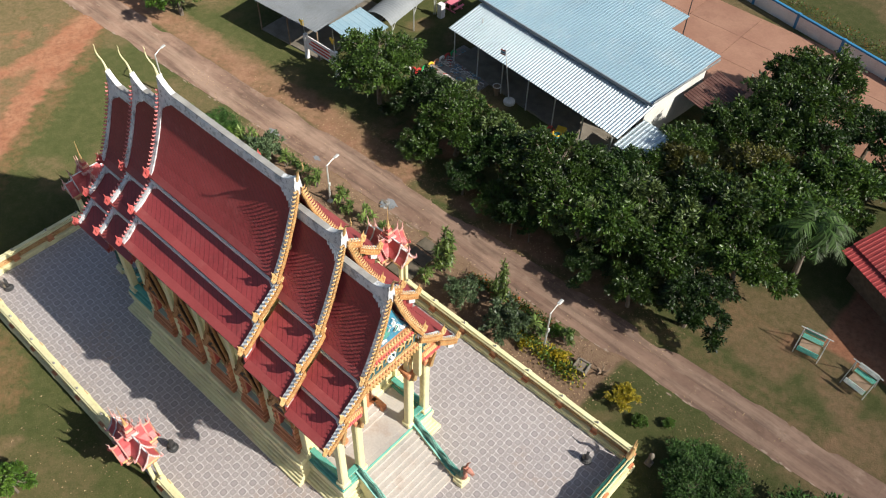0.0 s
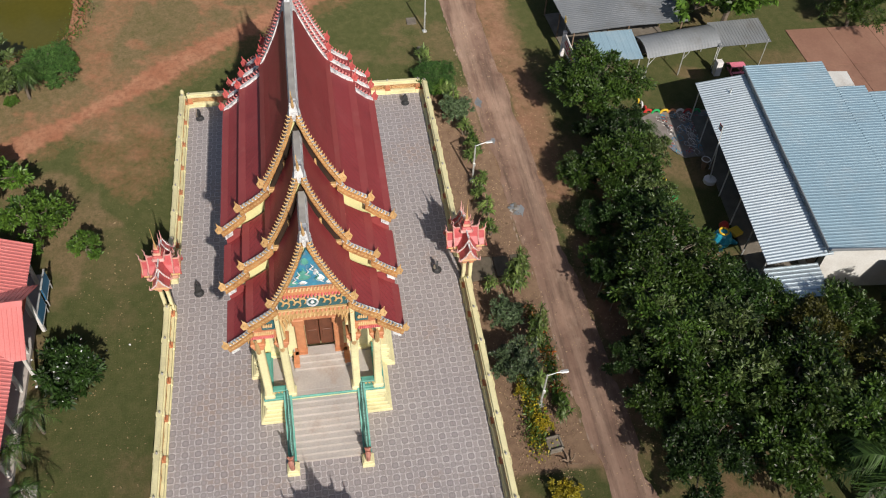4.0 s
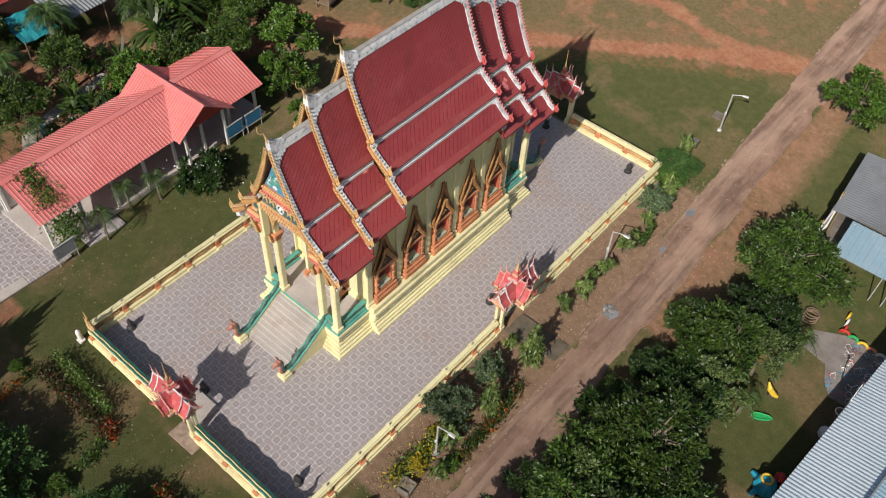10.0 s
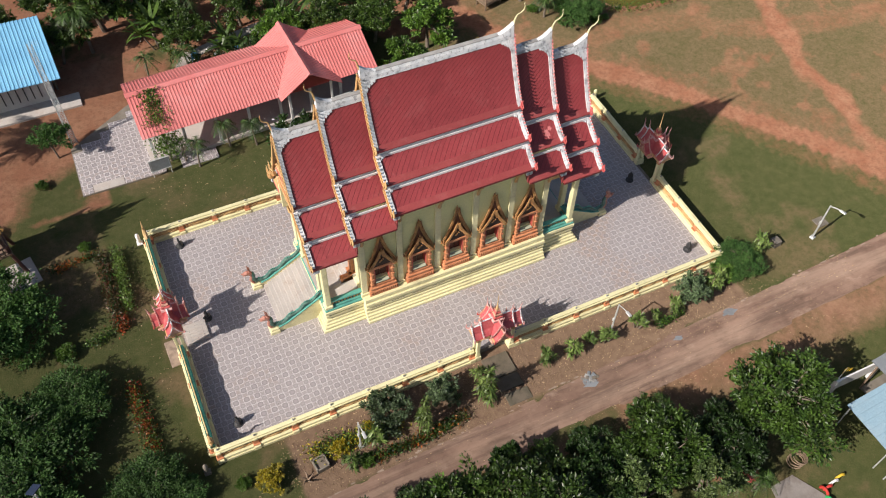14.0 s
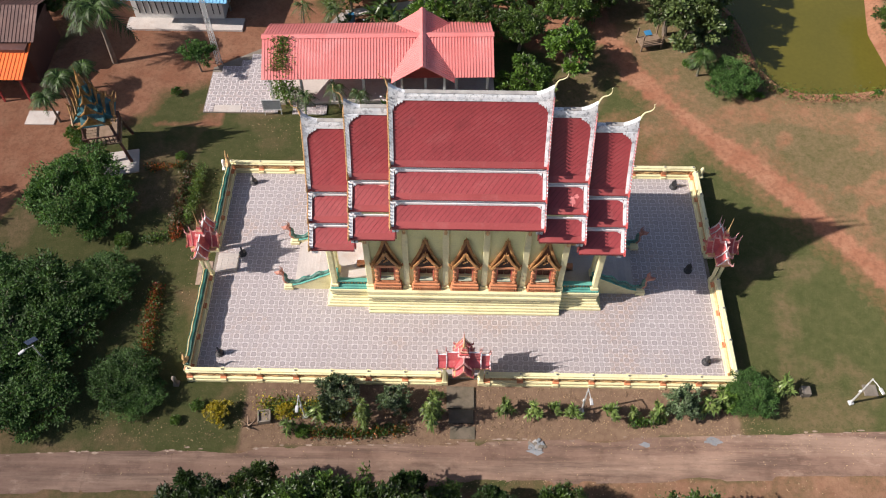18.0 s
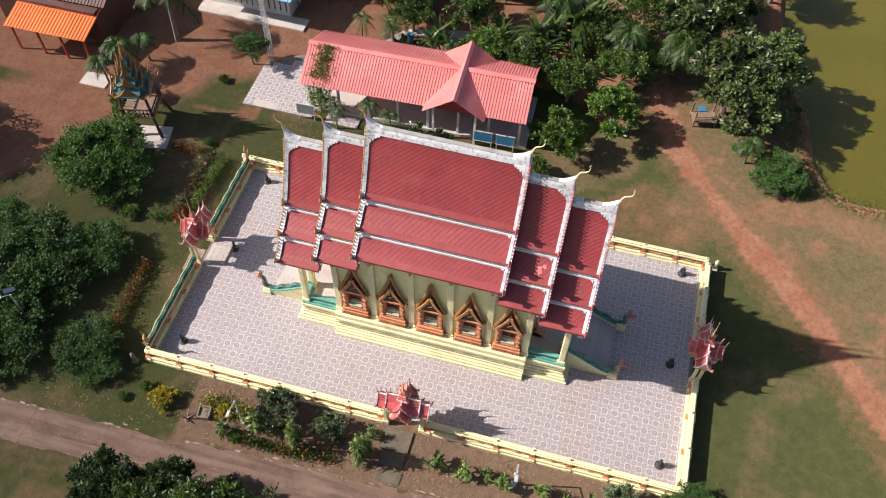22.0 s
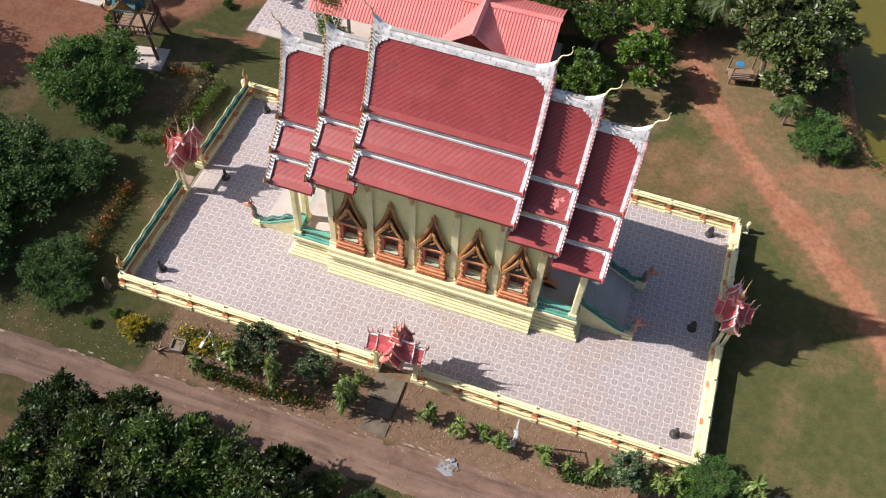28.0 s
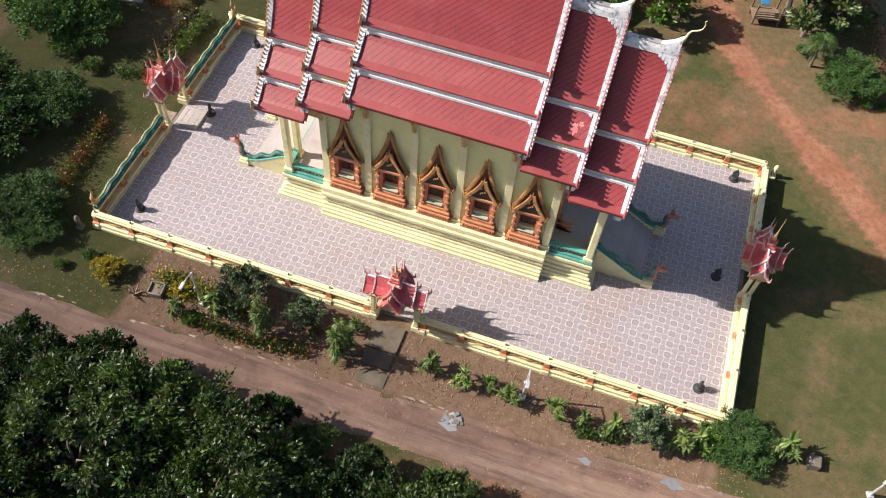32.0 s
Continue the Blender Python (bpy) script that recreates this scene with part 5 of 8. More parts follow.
                prism(bm, [(sy * (yl - 0.5), zl + 0.05), (sy * (yl - 0.1), zl - 0.25), (sy * (yl - 0.1), zl - 0.6), (sy * (yl - 0.5), zl - 0.3)], "x", xe - ed * 0.45, xe - ed * 0.05)
                tpart("eave_end_block", bm, WHITE)
                if dz < 2:
                    # filler board added to stop sun leaking onto the wall through the step
                    bm = grown()
                    prism(bm, [(sy * 2.9, zl - 0.1), (sy * 4.0, zl - 0.12), (sy * 4.0, zl - 1.28), (sy * 2.9, zl - 0.35)], "x", xe - ed * 0.3, xe - ed * 0.22)
                    tpart("step_board", bm, ROOFLIP)
            # horn finial on the peak
            bm = grown()
            zt = rz + 0.75
            out, g = (0.6, 0.55) if ed > 0 else (0.45, 0.52)
            tube(bm, [(xe - ed * 0.25, 0, rz + 0.1), (xe + ed * 0.02, 0, zt - 0.1)] + [(xe + ed * out * a, 0, zt + g * b) for a, b in ((0.2, 0.5), (0.36, 0.8), (0.75, 0.95), (1.0, 1.2), (1.08, 1.6), (0.98, 1.9), (1.1, 2.05))], [0.12, 0.07, 0.045, 0.036, 0.032, 0.028, 0.023, 0.016, 0.012], 7)
            tpart("horn_finial", bm, CREAM if ed > 0 else GOLD, "slender curved horn finial")
            # gable face
            last = dz > 2
            a, b = sorted((xe - ed * 0.42, xe - ed * 0.26))
            zb = lines[0][-1][1]
            bm = grown()
            low = 11.55 if last else zb - 0.3
            wide = 1.2 if last else 1.5
            prism(bm, [(-wide, low), (-0.7, lines[0][2][1] - 0.2), (0, rz - 0.7), (0.7, lines[0][2][1] - 0.2), (wide, low)], "x", a, b)
            # solid panel: its near-black colour stands for shade in an open gable
            ped = tpart("pediment", bm, PANELBLUE if last else POCKETSHADE, "blue glazed relief pediment" if last else "near-black panel painting the shade of an open gable")
            if not last:
                bm = grown()
                for q in range(3):
                    y = -0.7 + 0.7 * q
                    box(bm, xe - ed * 0.24, y - 0.05, zb - 0.2, xe - ed * 0.12, y + 0.05, rz - 1.2 - 2.2 * abs(y), 0.01)
                part("gable_bars", bm, GOLD, ped)
                bm = grown()
                box(bm, *sorted((xe - ed * 0.1, xe - ed * 0.45))[:1], -1.75, zb - 0.55, max(xe - ed * 0.1, xe - ed * 0.45), 1.75, zb - 0.3, 0.03)
                part("frieze", bm, GOLD, ped)
                continue
            xf = xe - ed * 0.22
            # bands of the front, from the top down
            for nm, z0, z1, hw, out, mt in (("upper_frieze", 11.02, 11.56, 1.25, 0.10, ORANGE), ("frieze_panel", 10.02, 11.02, 1.55, 0.0, SLATE), ("lintel", 9.45, 10.02, 1.84, 0.10, GOLD)):
                bm = grown()
                c0, c1 = sorted((xf + ed * out, xf - ed * 0.25))
                box(bm, c0, -hw, z0, c1, hw, z1, 0.03)
                part(nm, bm, mt, ped)
            for z, hw, n, mt in ((11.5, 1.2, 15, GOLD), (11.08, 1.3, 17, CORAL), (10.98, 1.45, 17, GOLD), (9.9, 1.8, 19, ORANGE), (9.55, 1.8, 19, GOLD)):
                bm = grown()
                for q in range(n):
                    y = -hw + 2 * hw * (q + 0.5) / n
                    tube(bm, [(xf + ed * 0.08, y - 0.04, z + 0.1), (xf + ed * 0.15, y, z), (xf + ed * 0.08, y + 0.04, z - 0.12)], [0.03, 0.065, 0.01], 5)
                tagged(part("beading", bm, mt, ped), kind="stuff")
            bm = grown()
            for sy in (-1, 1):
                for q in range(5):
                    y, z = sy * (0.42 + 0.25 * q), 10.5 + 0.1 * (-1) ** q
                    ring = [(xf + ed * 0.05, y + 0.15 * math.cos(k * 0.9), z + 0.22 * math.sin(k * 0.9)) for k in range(6)]
                    tube(bm, ring, [0.05, 0.055, 0.05, 0.045, 0.035, 0.015], 5)
            part("vine_scroll", bm, GOLD, ped)
            bm = grown()
            tube(bm, [(xf + ed * 0.06, 0.24 * math.cos(k * math.pi / 6), 10.5 + 0.27 * math.sin(k * math.pi / 6)) for k in range(13)], 0.05, 5)
            part("medallion_ring", bm, WHITE, ped)
            bm = grown()
            lathe(bm, [(0.02, -0.1), (0.10, 0.0), (0.03, 0.12)], 6, (xf + ed * 0.06, 0, 10.5))
            part("medallion", bm, STRIP, ped)
            # plain coloured forms of the relief
            for y, z, r, hh, mt in ((0.25, 12.1, 0.34, 0.55, TEAL), (0.22, 12.7, 0.26, 0.6, PANELBLUE), (-0.45, 11.95, 0.22, 0.4, WHITE), (-0.3, 12.35, 0.13, 0.35, WHITE), (0.75, 11.75, 0.24, 0.3, TEAL), (-0.85, 11.7, 0.16, 0.22, WHITE), (0.3, 11.75, 0.2, 0.2, WHITE), (0.12, 13.1, 0.18, 0.4, TEAL)):
                bm = grown()
                lathe(bm, [(r * 0.8, 0), (r, hh * 0.25), (r * 0.7, hh * 0.6), (r * 0.4, hh * 0.85), (0.0, hh)], 8, (0, 0, 0))
                bmesh.ops.transform(bm, matrix=Matrix.Translation((xe - ed * 0.25, y, z)) @ Matrix.Diagonal((0.35, 1, 1, 1)), verts=bm.verts)
                part("relief_form", bm, mt, ped)
            for q in range(7):
                bm = grown()
                y, z = -0.6 + 0.2 * q, 11.85 + 0.16 * (q % 3) + (0.5 if q in (2, 3, 4) else 0)
                tube(bm, [(xe - ed * 0.2, y, z), (xe - ed * 0.14, y + 0.14, z + 0.16), (xe - ed * 0.14, y - 0.02, z + 0.32), (xe - ed * 0.2, y + 0.08, z + 0.46)], [0.02, 0.035, 0.03, 0.01], 5)
                part("relief_ribbon", bm, (WHITE, TEAL, STRIP)[q % 3], ped)
            for sy in (-1, 1):
                for nm, y0, y1, z0, z1, out, mt in (("side_panel", 1.86, 2.45, 8.62, 9.45, 0.0, SLATE), ("side_band", 1.8, 3.05, 8.1, 8.62, 0.08, ORANGE), ("side_cap", 1.82, 2.1, 9.45, 9.65, 0.06, GOLD), ("pilaster_strip", 1.62, 1.82, 7.2, 10.0, 0.16, CREAM)):
                    bm = grown()
                    c0, c1 = sorted((xf + ed * out, xf - ed * 0.25))
                    y0, y1 = sorted((sy * y0, sy * y1))
                    box(bm, c0, y0, z0, c1, y1, z1, 0.02)
                    part(nm, bm, mt, ped)
                for z, n, mt in ((8.5, 11, GOLD), (8.2, 11, CORAL), (9.05, 4, GOLD)):
                    bm = grown()
                    for q in range(n):
                        y = sy * (1.95 + (1.1 if n > 5 else 0.45) * (q + 0.5) / n)
                        tube(bm, [(xf + ed * 0.05, y - 0.04, z + 0.1), (xf + ed * 0.13, y, z), (xf + ed * 0.06, y + 0.04, z - 0.12)], [0.03, 0.07, 0.01], 5)
                    tagged(part("beading", bm, mt, ped), kind="stuff")

# flaked patches where the paint has worn pale on the middle slopes
for x, y0, y1, w, mt in ((6.25, 2.1, 2.72, 0.22, "pink"), (6.5, 2.05, 2.35, 0.16, "pink"), (-5.1, 1.72, 1.9, 0.3, "white")):
    bm = grown()
    line = tier_lines(1.2)[1]
    def at_slope(y):
        return float(np.interp(y, [p[0] for p in line], [p[1] for p in line])) + 0.006
    ring = []
    for k in range(12):
        u, v = math.cos(k * 0.5236), math.sin(k * 0.5236)
        f = 0.75 + 0.25 * math.sin(2.7 * k + x)
        yy = (y0 + y1) / 2 + (y1 - y0) / 2 * v * f
        ring.append(bm.verts.new((x + w * u * f, -yy, at_slope(yy))))
    bm.faces.new(ring)
    bmesh.ops.recalc_face_normals(bm, faces=bm.faces)
    if bm.faces[:][0].normal.z < 0:
        bmesh.ops.reverse_faces(bm, faces=bm.faces)
    tpart("worn_patch", bm, WORN, "pale worn patch of paint")

# ---- gate shrines over the four gateways ----
PALEPINK = material("faded_pink_ornament", (0.66, 0.40, 0.375), (0.54, 0.25, 0.23), rough=0.6, scale=3, bump=0.4, spread=0.2)
SHRINERED = material("shrine_roof_red", (0.50, 0.11, 0.115), (0.42, 0.075, 0.085), rough=0.45, scale=2.5, stain=(0.55, 0.25, 0.22), amount=0.5, stain_scale=3)
SALMON = material("salmon_ornament", (0.64, 0.37, 0.28), (0.50, 0.24, 0.16), rough=0.55, scale=3, fine=16, bump=0.6, spread=0.2)


def little_roof(parent, axis, s, a, b, rz, ez, hw, edge, tile=CORAL, crest=CORAL):
    """One stepped red gable roof running along an axis from a to b on side s, with white verges and flame tips."""
    def P(u, v, z):
        return (s * u, v, z) if axis == "x" else (v, s * u, z)
    for sv in (-1, 1):
        bm = grown()
        line = [(0.05, rz), (hw * 0.45, rz - (rz - ez) * 0.62), (hw, ez)]
        top = [[bm.verts.new(P(u, sv * v, z)) for v, z in line] for u in (a, b)]
        bot = [[bm.verts.new(P(u, sv * v, z - 0.06)) for v, z in line] for u in (a, b)]
        for q in range(2):
            bm.faces.new((top[0][q], top[0][q + 1], top[1][q + 1], top[1][q]))
            bm.faces.new((bot[0][q], bot[1][q], bot[1][q + 1], bot[0][q + 1]))
            bm.faces.new((top[1][q], top[1][q + 1], bot[1][q + 1], bot[1][q]))
        bm.faces.new((top[0][2], bot[0][2], bot[1][2], top[1][2]))
        bmesh.ops.recalc_face_normals(bm, faces=bm.faces)
        part("roof_slope", bm, tile, parent)
        bm = grown()
        tube(bm, [P(b, 0.0, rz + 0.05)] + [P(b, sv * v, z + 0.04) for v, z in line[1:]], [0.05, 0.05, 0.04], 5)
        part("verge", bm, edge, parent)
        bm = grown()
        for k in range(7):
            f = (k + 0.5) / 7
            v, z = hw * f ** 1.1, rz - (rz - ez) * f ** 0.75
            tube(bm, [P(b + 0.02, sv * v, z), P(b + 0.03, sv * (v + 0.09), z + 0.17)], [0.04, 0.005], 4)
        tube(bm, [P(b, sv * hw, ez), P(b + 0.04, sv * (hw + 0.13), ez + 0.05), P(b + 0.02, sv * (hw + 0.1), ez + 0.42)], [0.06, 0.055, 0.006], 5)
        tagged(part("verge_crest", bm, crest, parent), kind="stuff")
    bm = grown()
    tube(bm, [P(b - 0.1, 0, rz), P(b + 0.06, 0, rz + 0.22), P(b + 0.02, 0, rz + 0.45), P(b + 0.14, 0, rz + 0.74)], [0.07, 0.05, 0.03, 0.006], 5)
    part("horn_finial", bm, PALEPINK, parent)
    bm = grown()
    box(bm, *[min(p, q) for p, q in zip(P(a, -0.05, rz - 0.02), P(b, 0.05, rz + 0.05))], *[max(p, q) for p, q in zip(P(a, -0.05, rz - 0.02), P(b, 0.05, rz + 0.05))], 0.015)
    part("ridge", bm, edge, parent)
    bm = grown()
    prism(bm, [(-hw * 0.85, ez), (hw * 0.85, ez), (hw * 0.36, ez + (rz - ez) * 0.42), (0, rz - 0.08), (-hw * 0.36, ez + (rz - ez) * 0.42)], "x" if axis == "x" else "y", s * (b - 0.14), s * (b - 0.08))
    part("gable", bm, SALMON, parent)


def gate_shrine():
    e = thing("gate_shrine", "red and white gabled gate shrine with a gilded needle spire", "shrine", (0, 0, -0.1), group="gate shrines in the boundary wall")
    for sx in (-1, 1):
        bm = grown()
        box(bm, sx * 1.05, -0.4, 0, sx * 1.5, 0.4, 0.45, 0.03)
        box(bm, sx * 1.1, -0.34, 0.45, sx * 1.45, 0.34, 0.7, 0.03)
        part("pier_base", bm, CREAM, e)
        for sy in (-1, 1):
            bm = grown()
            box(bm, sx * 1.16, sy * 0.1, 0.7, sx * 1.42, sy * 0.33, 2.55, 0.03)
            post = part("post", bm, CREAM, e)
            bm = grown()
            box(bm, sx * 1.12, sy * 0.07, 2.3, sx * 1.46, sy * 0.37, 2.6, 0.03)
            part("capital", bm, ORANGE, post)
    bm = grown()
    box(bm, -1.6, -0.5, 2.6, 1.6, 0.5, 2.8, 0.04)
    box(bm, -0.75, -1.05, 2.62, 0.75, 1.05, 2.82, 0.04)
    part("beam", bm, SALMON, e)
    bm = grown()
    box(bm, -1.72, -0.62, 2.82, 1.72, 0.62, 2.92, 0.03)
    box(bm, -0.62, -1.2, 2.83, 0.62, 1.2, 2.93, 0.03)
    part("cornice", bm, GOLD, e)
    for s in (-1, 1):
        little_roof(e, "x", s, 0.2, 1.15, 4.1, 3.1, 0.6, WHITE, SHRINERED, PALEPINK)
        little_roof(e, "x", s, 1.0, 1.78, 3.8, 2.95, 0.56, WHITE, SHRINERED, PALEPINK)
        little_roof(e, "y", s, 0.2, 0.8, 4.1, 3.1, 0.6, PALEPINK, SHRINERED, PALEPINK)
        little_roof(e, "y", s, 0.7, 1.25, 3.75, 2.95, 0.55, SALMON, SHRINERED, CORAL)
    z = 3.9
    for k, hw in enumerate((0.36, 0.28, 0.21, 0.15, 0.10)):
        bm = grown()
        h = 0.2
        box(bm, -hw, -hw, z, hw, hw, z + h * 0.55, 0.03)
        prism(bm, [(-hw * 1.15, z + h * 0.55), (hw * 1.15, z + h * 0.55), (hw * 0.8, z + h), (-hw * 0.8, z + h)], "y", -hw * 1.1, hw * 1.1)
        for sx in (-1, 1):
            for sy in (-1, 1):
                tube(bm, [(sx * hw, sy * hw, z + 0.1), (sx * hw * 1.15, sy * hw * 1.15, z + 0.36)], [0.045, 0.005], 4)
        part("spire_tier", bm, (PALEPINK, CORAL, SALMON, CORAL, SALMON)[k], e)
        z += h
    bm = grown()
    lathe(bm, [(0.11, z), (0.08, z + 0.1), (0.1, z + 0.16), (0.06, z + 0.3), (0.07, z + 0.34), (0.045, z + 0.5), (0.03, z + 0.62), (0.018, z + 1.2), (0.010, z + 1.65)], 8)
    part("needle", bm, GOLD, e, "gilded needle spire")
    return e


sh = gate_shrine()
slim = Matrix.Diagonal((0.93, 0.92, 0.97, 1))
sh.matrix_basis = pose(-0.3, Y0, -0.1) @ slim
copy_thing(sh, pose(-0.3, Y1, -0.1, 0, 0, 180) @ slim)
copy_thing(sh, pose(X0, 0.0, -0.1, 0, 0, 90) @ slim)
copy_thing(sh, pose(X1, 0.1, -0.1, 0, 0, -90) @ slim)

# thresholds and loose slabs at the gates
for x0, y0, x1, y1, z, m in ((-1.35, -11.0, 0.45, -9.45, 0.0, MOSSY), (-1.2, -12.0, 0.4, -11.06, -0.02, MOSSY), (-1.1, -13.05, 0.5, -12.2, -0.06, MOSSY)):
    bm = grown()
    box(bm, x0, y0, -0.2, x1, y1, z, 0.02)
    tagged(part("paving_slab", bm, m), "mossy cast concrete slab leading to the gate", "slab", group="concrete slabs at the gates")
bm = grown()
box(bm, -19.35, -1.3, -0.3, -18.3, 0.7, -0.06, 0.03, m=Matrix.Rotation(0.03, 4, "Z"))
tagged(part("paving_slab", bm, KERBTAN), "rough concrete slab outside the front gate", "slab", group="concrete slabs at the gates")
for x0, y0, x1, y1 in ((-17.95, -0.8, -16.5, 0.7),):
    bm = grown()
    box(bm, x0, y0, -0.25, x1, y1, 0.16, 0.02)
    for k in range(5):
        box(bm, x0 + 0.08, y0 + 0.16 + 0.28 * k, 0.15, x1 - 0.08, y0 + 0.23 + 0.28 * k, 0.185, 0.008)
    for k in range(3):
        box(bm, x0 + 0.25 + 0.42 * k, y0 + 0.08, 0.15, x0 + 0.31 + 0.42 * k, y1 - 0.08, 0.18, 0.008)
    tagged(part("paving_slab", bm, CONCRETE), "carved stone step before the front gate", "slab", group="concrete slabs at the gates")

# ---- boundary stones in the courtyard ----


def sema():
    e = thing("boundary_stone", "small dark leaf-shaped boundary stone on a round foot", "stone", group="boundary stones round the hall")
    bm = grown()
    lathe(bm, [(0.3, 0), (0.3, 0.07), (0.2, 0.1), (0.22, 0.18), (0.15, 0.24), (0.0, 0.25)], 12)
    part("foot", bm, BLACKISH, e)
    bm = grown()
    prism(bm, [(-0.12, 0.22), (0.12, 0.22), (0.2, 0.45), (0.17, 0.62), (0.07, 0.78), (0, 0.92), (-0.07, 0.78), (-0.17, 0.62), (-0.2, 0.45)], "x", -0.06, 0.06)
    part("leaf", bm, BLACKISH, e)
    bm = grown()
    lathe(bm, [(0.10, 0), (0.13, 0.1), (0.09, 0.24), (0.05, 0.3), (0.0, 0.33)], 8, (0.14, 0, 0.2))
    part("urn", bm, KERB, e)
    return e


sm = sema()
for i, (x, y, a) in enumerate([(15.9, -7.4, 0), (-16.6, -7.35, 30), (-16.45, 7.4, 10), (15.75, 7.55, 70), (-16.3, 0.75, 20), (15.75, -0.1, 50), (-0.25, -7.4, 80), (-0.3, 7.1, 40)]):
    if i == 0:
        sm.matrix_basis = pose(x, y, 0, 0, 0, a)
    else:
        copy_thing(sm, pose(x, y, 0, 0, 0, a))

# round-topped posts outside the corners
for i, (x, y, m, lab) in enumerate([(X0 - 0.6, Y1 + 0.2, STRIP, "whitewashed round-topped post outside the wall's corner"), (X1 + 0.65, Y1 + 0.1, CREAM, "cream-painted round-topped post outside the wall's corner"), (X0 - 0.75, Y0 - 0.55, KERB, "grey round-topped stone outside the wall's corner")]):
    bm = grown()
    box(bm, x - 0.2, y - 0.2, -0.2, x + 0.2, y + 0.2, 0.0, 0.03)
    lathe(bm, [(0.14, -0.01), (0.135, 0.6), (0.155, 0.65), (0.12, 0.8), (0.07, 0.88), (0.0, 0.92)], 12, (x, y, 0))
    tagged(part("corner_post", bm, m), lab, "post", group="corner posts")

# ---- street lamps ----


def street_lamp(x, y, turn, h=3.4, arm=0.75, solar=False, label="galvanised street lamp with a short arm and LED head"):
    e = thing("street_lamp", label, "street lamp", (x, y, -0.12), turn, group="street lamps")
    bm = grown()
    tube(bm, [(0, 0, 0), (0, 0, h)], [0.07, 0.05], 8)
    box(bm, -0.16, -0.16, -0.05, 0.16, 0.16, 0.12, 0.02)
    part("pole", bm, STEEL, e)
    bm = grown()
    tube(bm, [(0, 0, h - 0.05), (arm * 0.6, 0, h + 0.12), (arm, 0, h + 0.15)], 0.03, 6)
    part("arm", bm, STEEL, e)
    bm = grown()
    box(bm, arm - 0.1, -0.1, h + 0.1, arm + 0.34, 0.1, h + 0.2, 0.03)
    part("lamp_head", bm, STEEL, e)
    bm = grown()
    box(bm, -0.09, -0.12, h * 0.45, 0.09, -0.05, h * 0.45 + 0.3, 0.02)
    part("control_box", bm, STEEL, e)
    if solar:
        bm = grown()
        box(bm, -0.35, -0.28, -0.02, 0.35, 0.28, 0.02, 0.005, m=pose(-0.1, 0, h + 0.45, 18, -14, 0))
        part("solar_panel", bm, PANEL, e, "dark solar panel")
    return e


street_lamp(24.85, -10.1, -75, 3.5, 0.8)
street_lamp(7.35, -11.0, -85, 3.3, 0.8)
street_lamp(-10.4, -11.7, -88, 3.1, 0.8)
street_lamp(-27.4, -8.8, 230, 3.6, 0.6, True, "street lamp with a tilted solar panel")

# ---- small things along the wall ----
e = thing("stone_planter", "weathered square concrete planter on bare soil", "planter", (-12.95, -11.85, -0.13), 8)
bm = grown()
for q in range(4):
    box(bm, -0.42, -0.42, 0, 0.42, -0.32, 0.42, 0.02, m=pose(0, 0, 0, 0, 0, 90 * q))
part("wall", bm, KERB, e)
bm = grown()
box(bm, -0.34, -0.34, 0.0, 0.34, 0.34, 0.3)
part("soil", bm, BARK, e)
e = thing("garden_stump", "bleached branching driftwood stump", "stump", (-14.0, -12.4, -0.13))
bm = grown()
for q in range(5):
    a = q * 1.25
    tube(bm, [(0, 0, 0), (0.25 * math.cos(a), 0.25 * math.sin(a), 0.3), (0.5 * math.cos(a + 0.3), 0.5 * math.sin(a + 0.3), 0.42)], [0.08, 0.05, 0.015], 5)
part("branch", bm, TIMBER, e)
e = thing("broken_concrete", "broken grey patch of stone and asphalt beside the road", "rubble", (4.35, -13.35, -0.12))
for q in range(14):
    bm = grown()
    a, r = q * 2.4, 0.095 * math.sqrt(q)
    box(bm, -0.14, -0.1, 0, 0.14, 0.1, 0.03 + 0.03 * (q % 3), 0.02, m=pose(r * 1.5 * math.cos(a), r * math.sin(a), 0.02, q % 5, -q % 7, q * 37))
    part("lump", bm, (ZINC, KERB, GREYCAP, ZINC)[q % 4], e)
for x, y, r in ((15.5, -12.9, 0.55), (4.3, -13.75, 0.5), (11.2, -13.2, 0.35)):
    bm = grown()
    n = 14
    prism(bm, [(x + r * 1.3 * math.cos(k * 0.449) * (0.75 + 0.25 * math.sin(2.3 * k + x)), y + r * 0.6 * math.sin(k * 0.449) * (0.75 + 0.25 * math.cos(1.7 * k))) for k in range(n)], "z", -0.11, -0.088)
    tagged(part("mortar_patch", bm, ZINC), "thin blue-grey mortar patch spilled on the road", "patch", group="mortar patches")
bm = grown()
box(bm, 21.7, -9.75, -0.2, 22.3, -9.15, 0.35, 0.03)
tagged(part("concrete_block", bm, KERB), "grey concrete block at the lawn's edge", "block")
# gnarled grey branch frame behind the wall plants
e = thing("bare_shrub", "bare grey branching shrub beside the hedge", "shrub", (-9.4, -11.6, -0.12))
bm = grown()
for q in range(6):
    a = q * 1.1
    tube(bm, [(0, 0, 0), (0.2 * math.cos(a), 0.2 * math.sin(a), 0.6), (0.45 * math.cos(a + 0.4), 0.45 * math.sin(a + 0.4), 1.1)], [0.06, 0.035, 0.01], 5)
part("branch", bm, TIMBER, e)

# ---- plants ----
rng = np.random.default_rng(7)


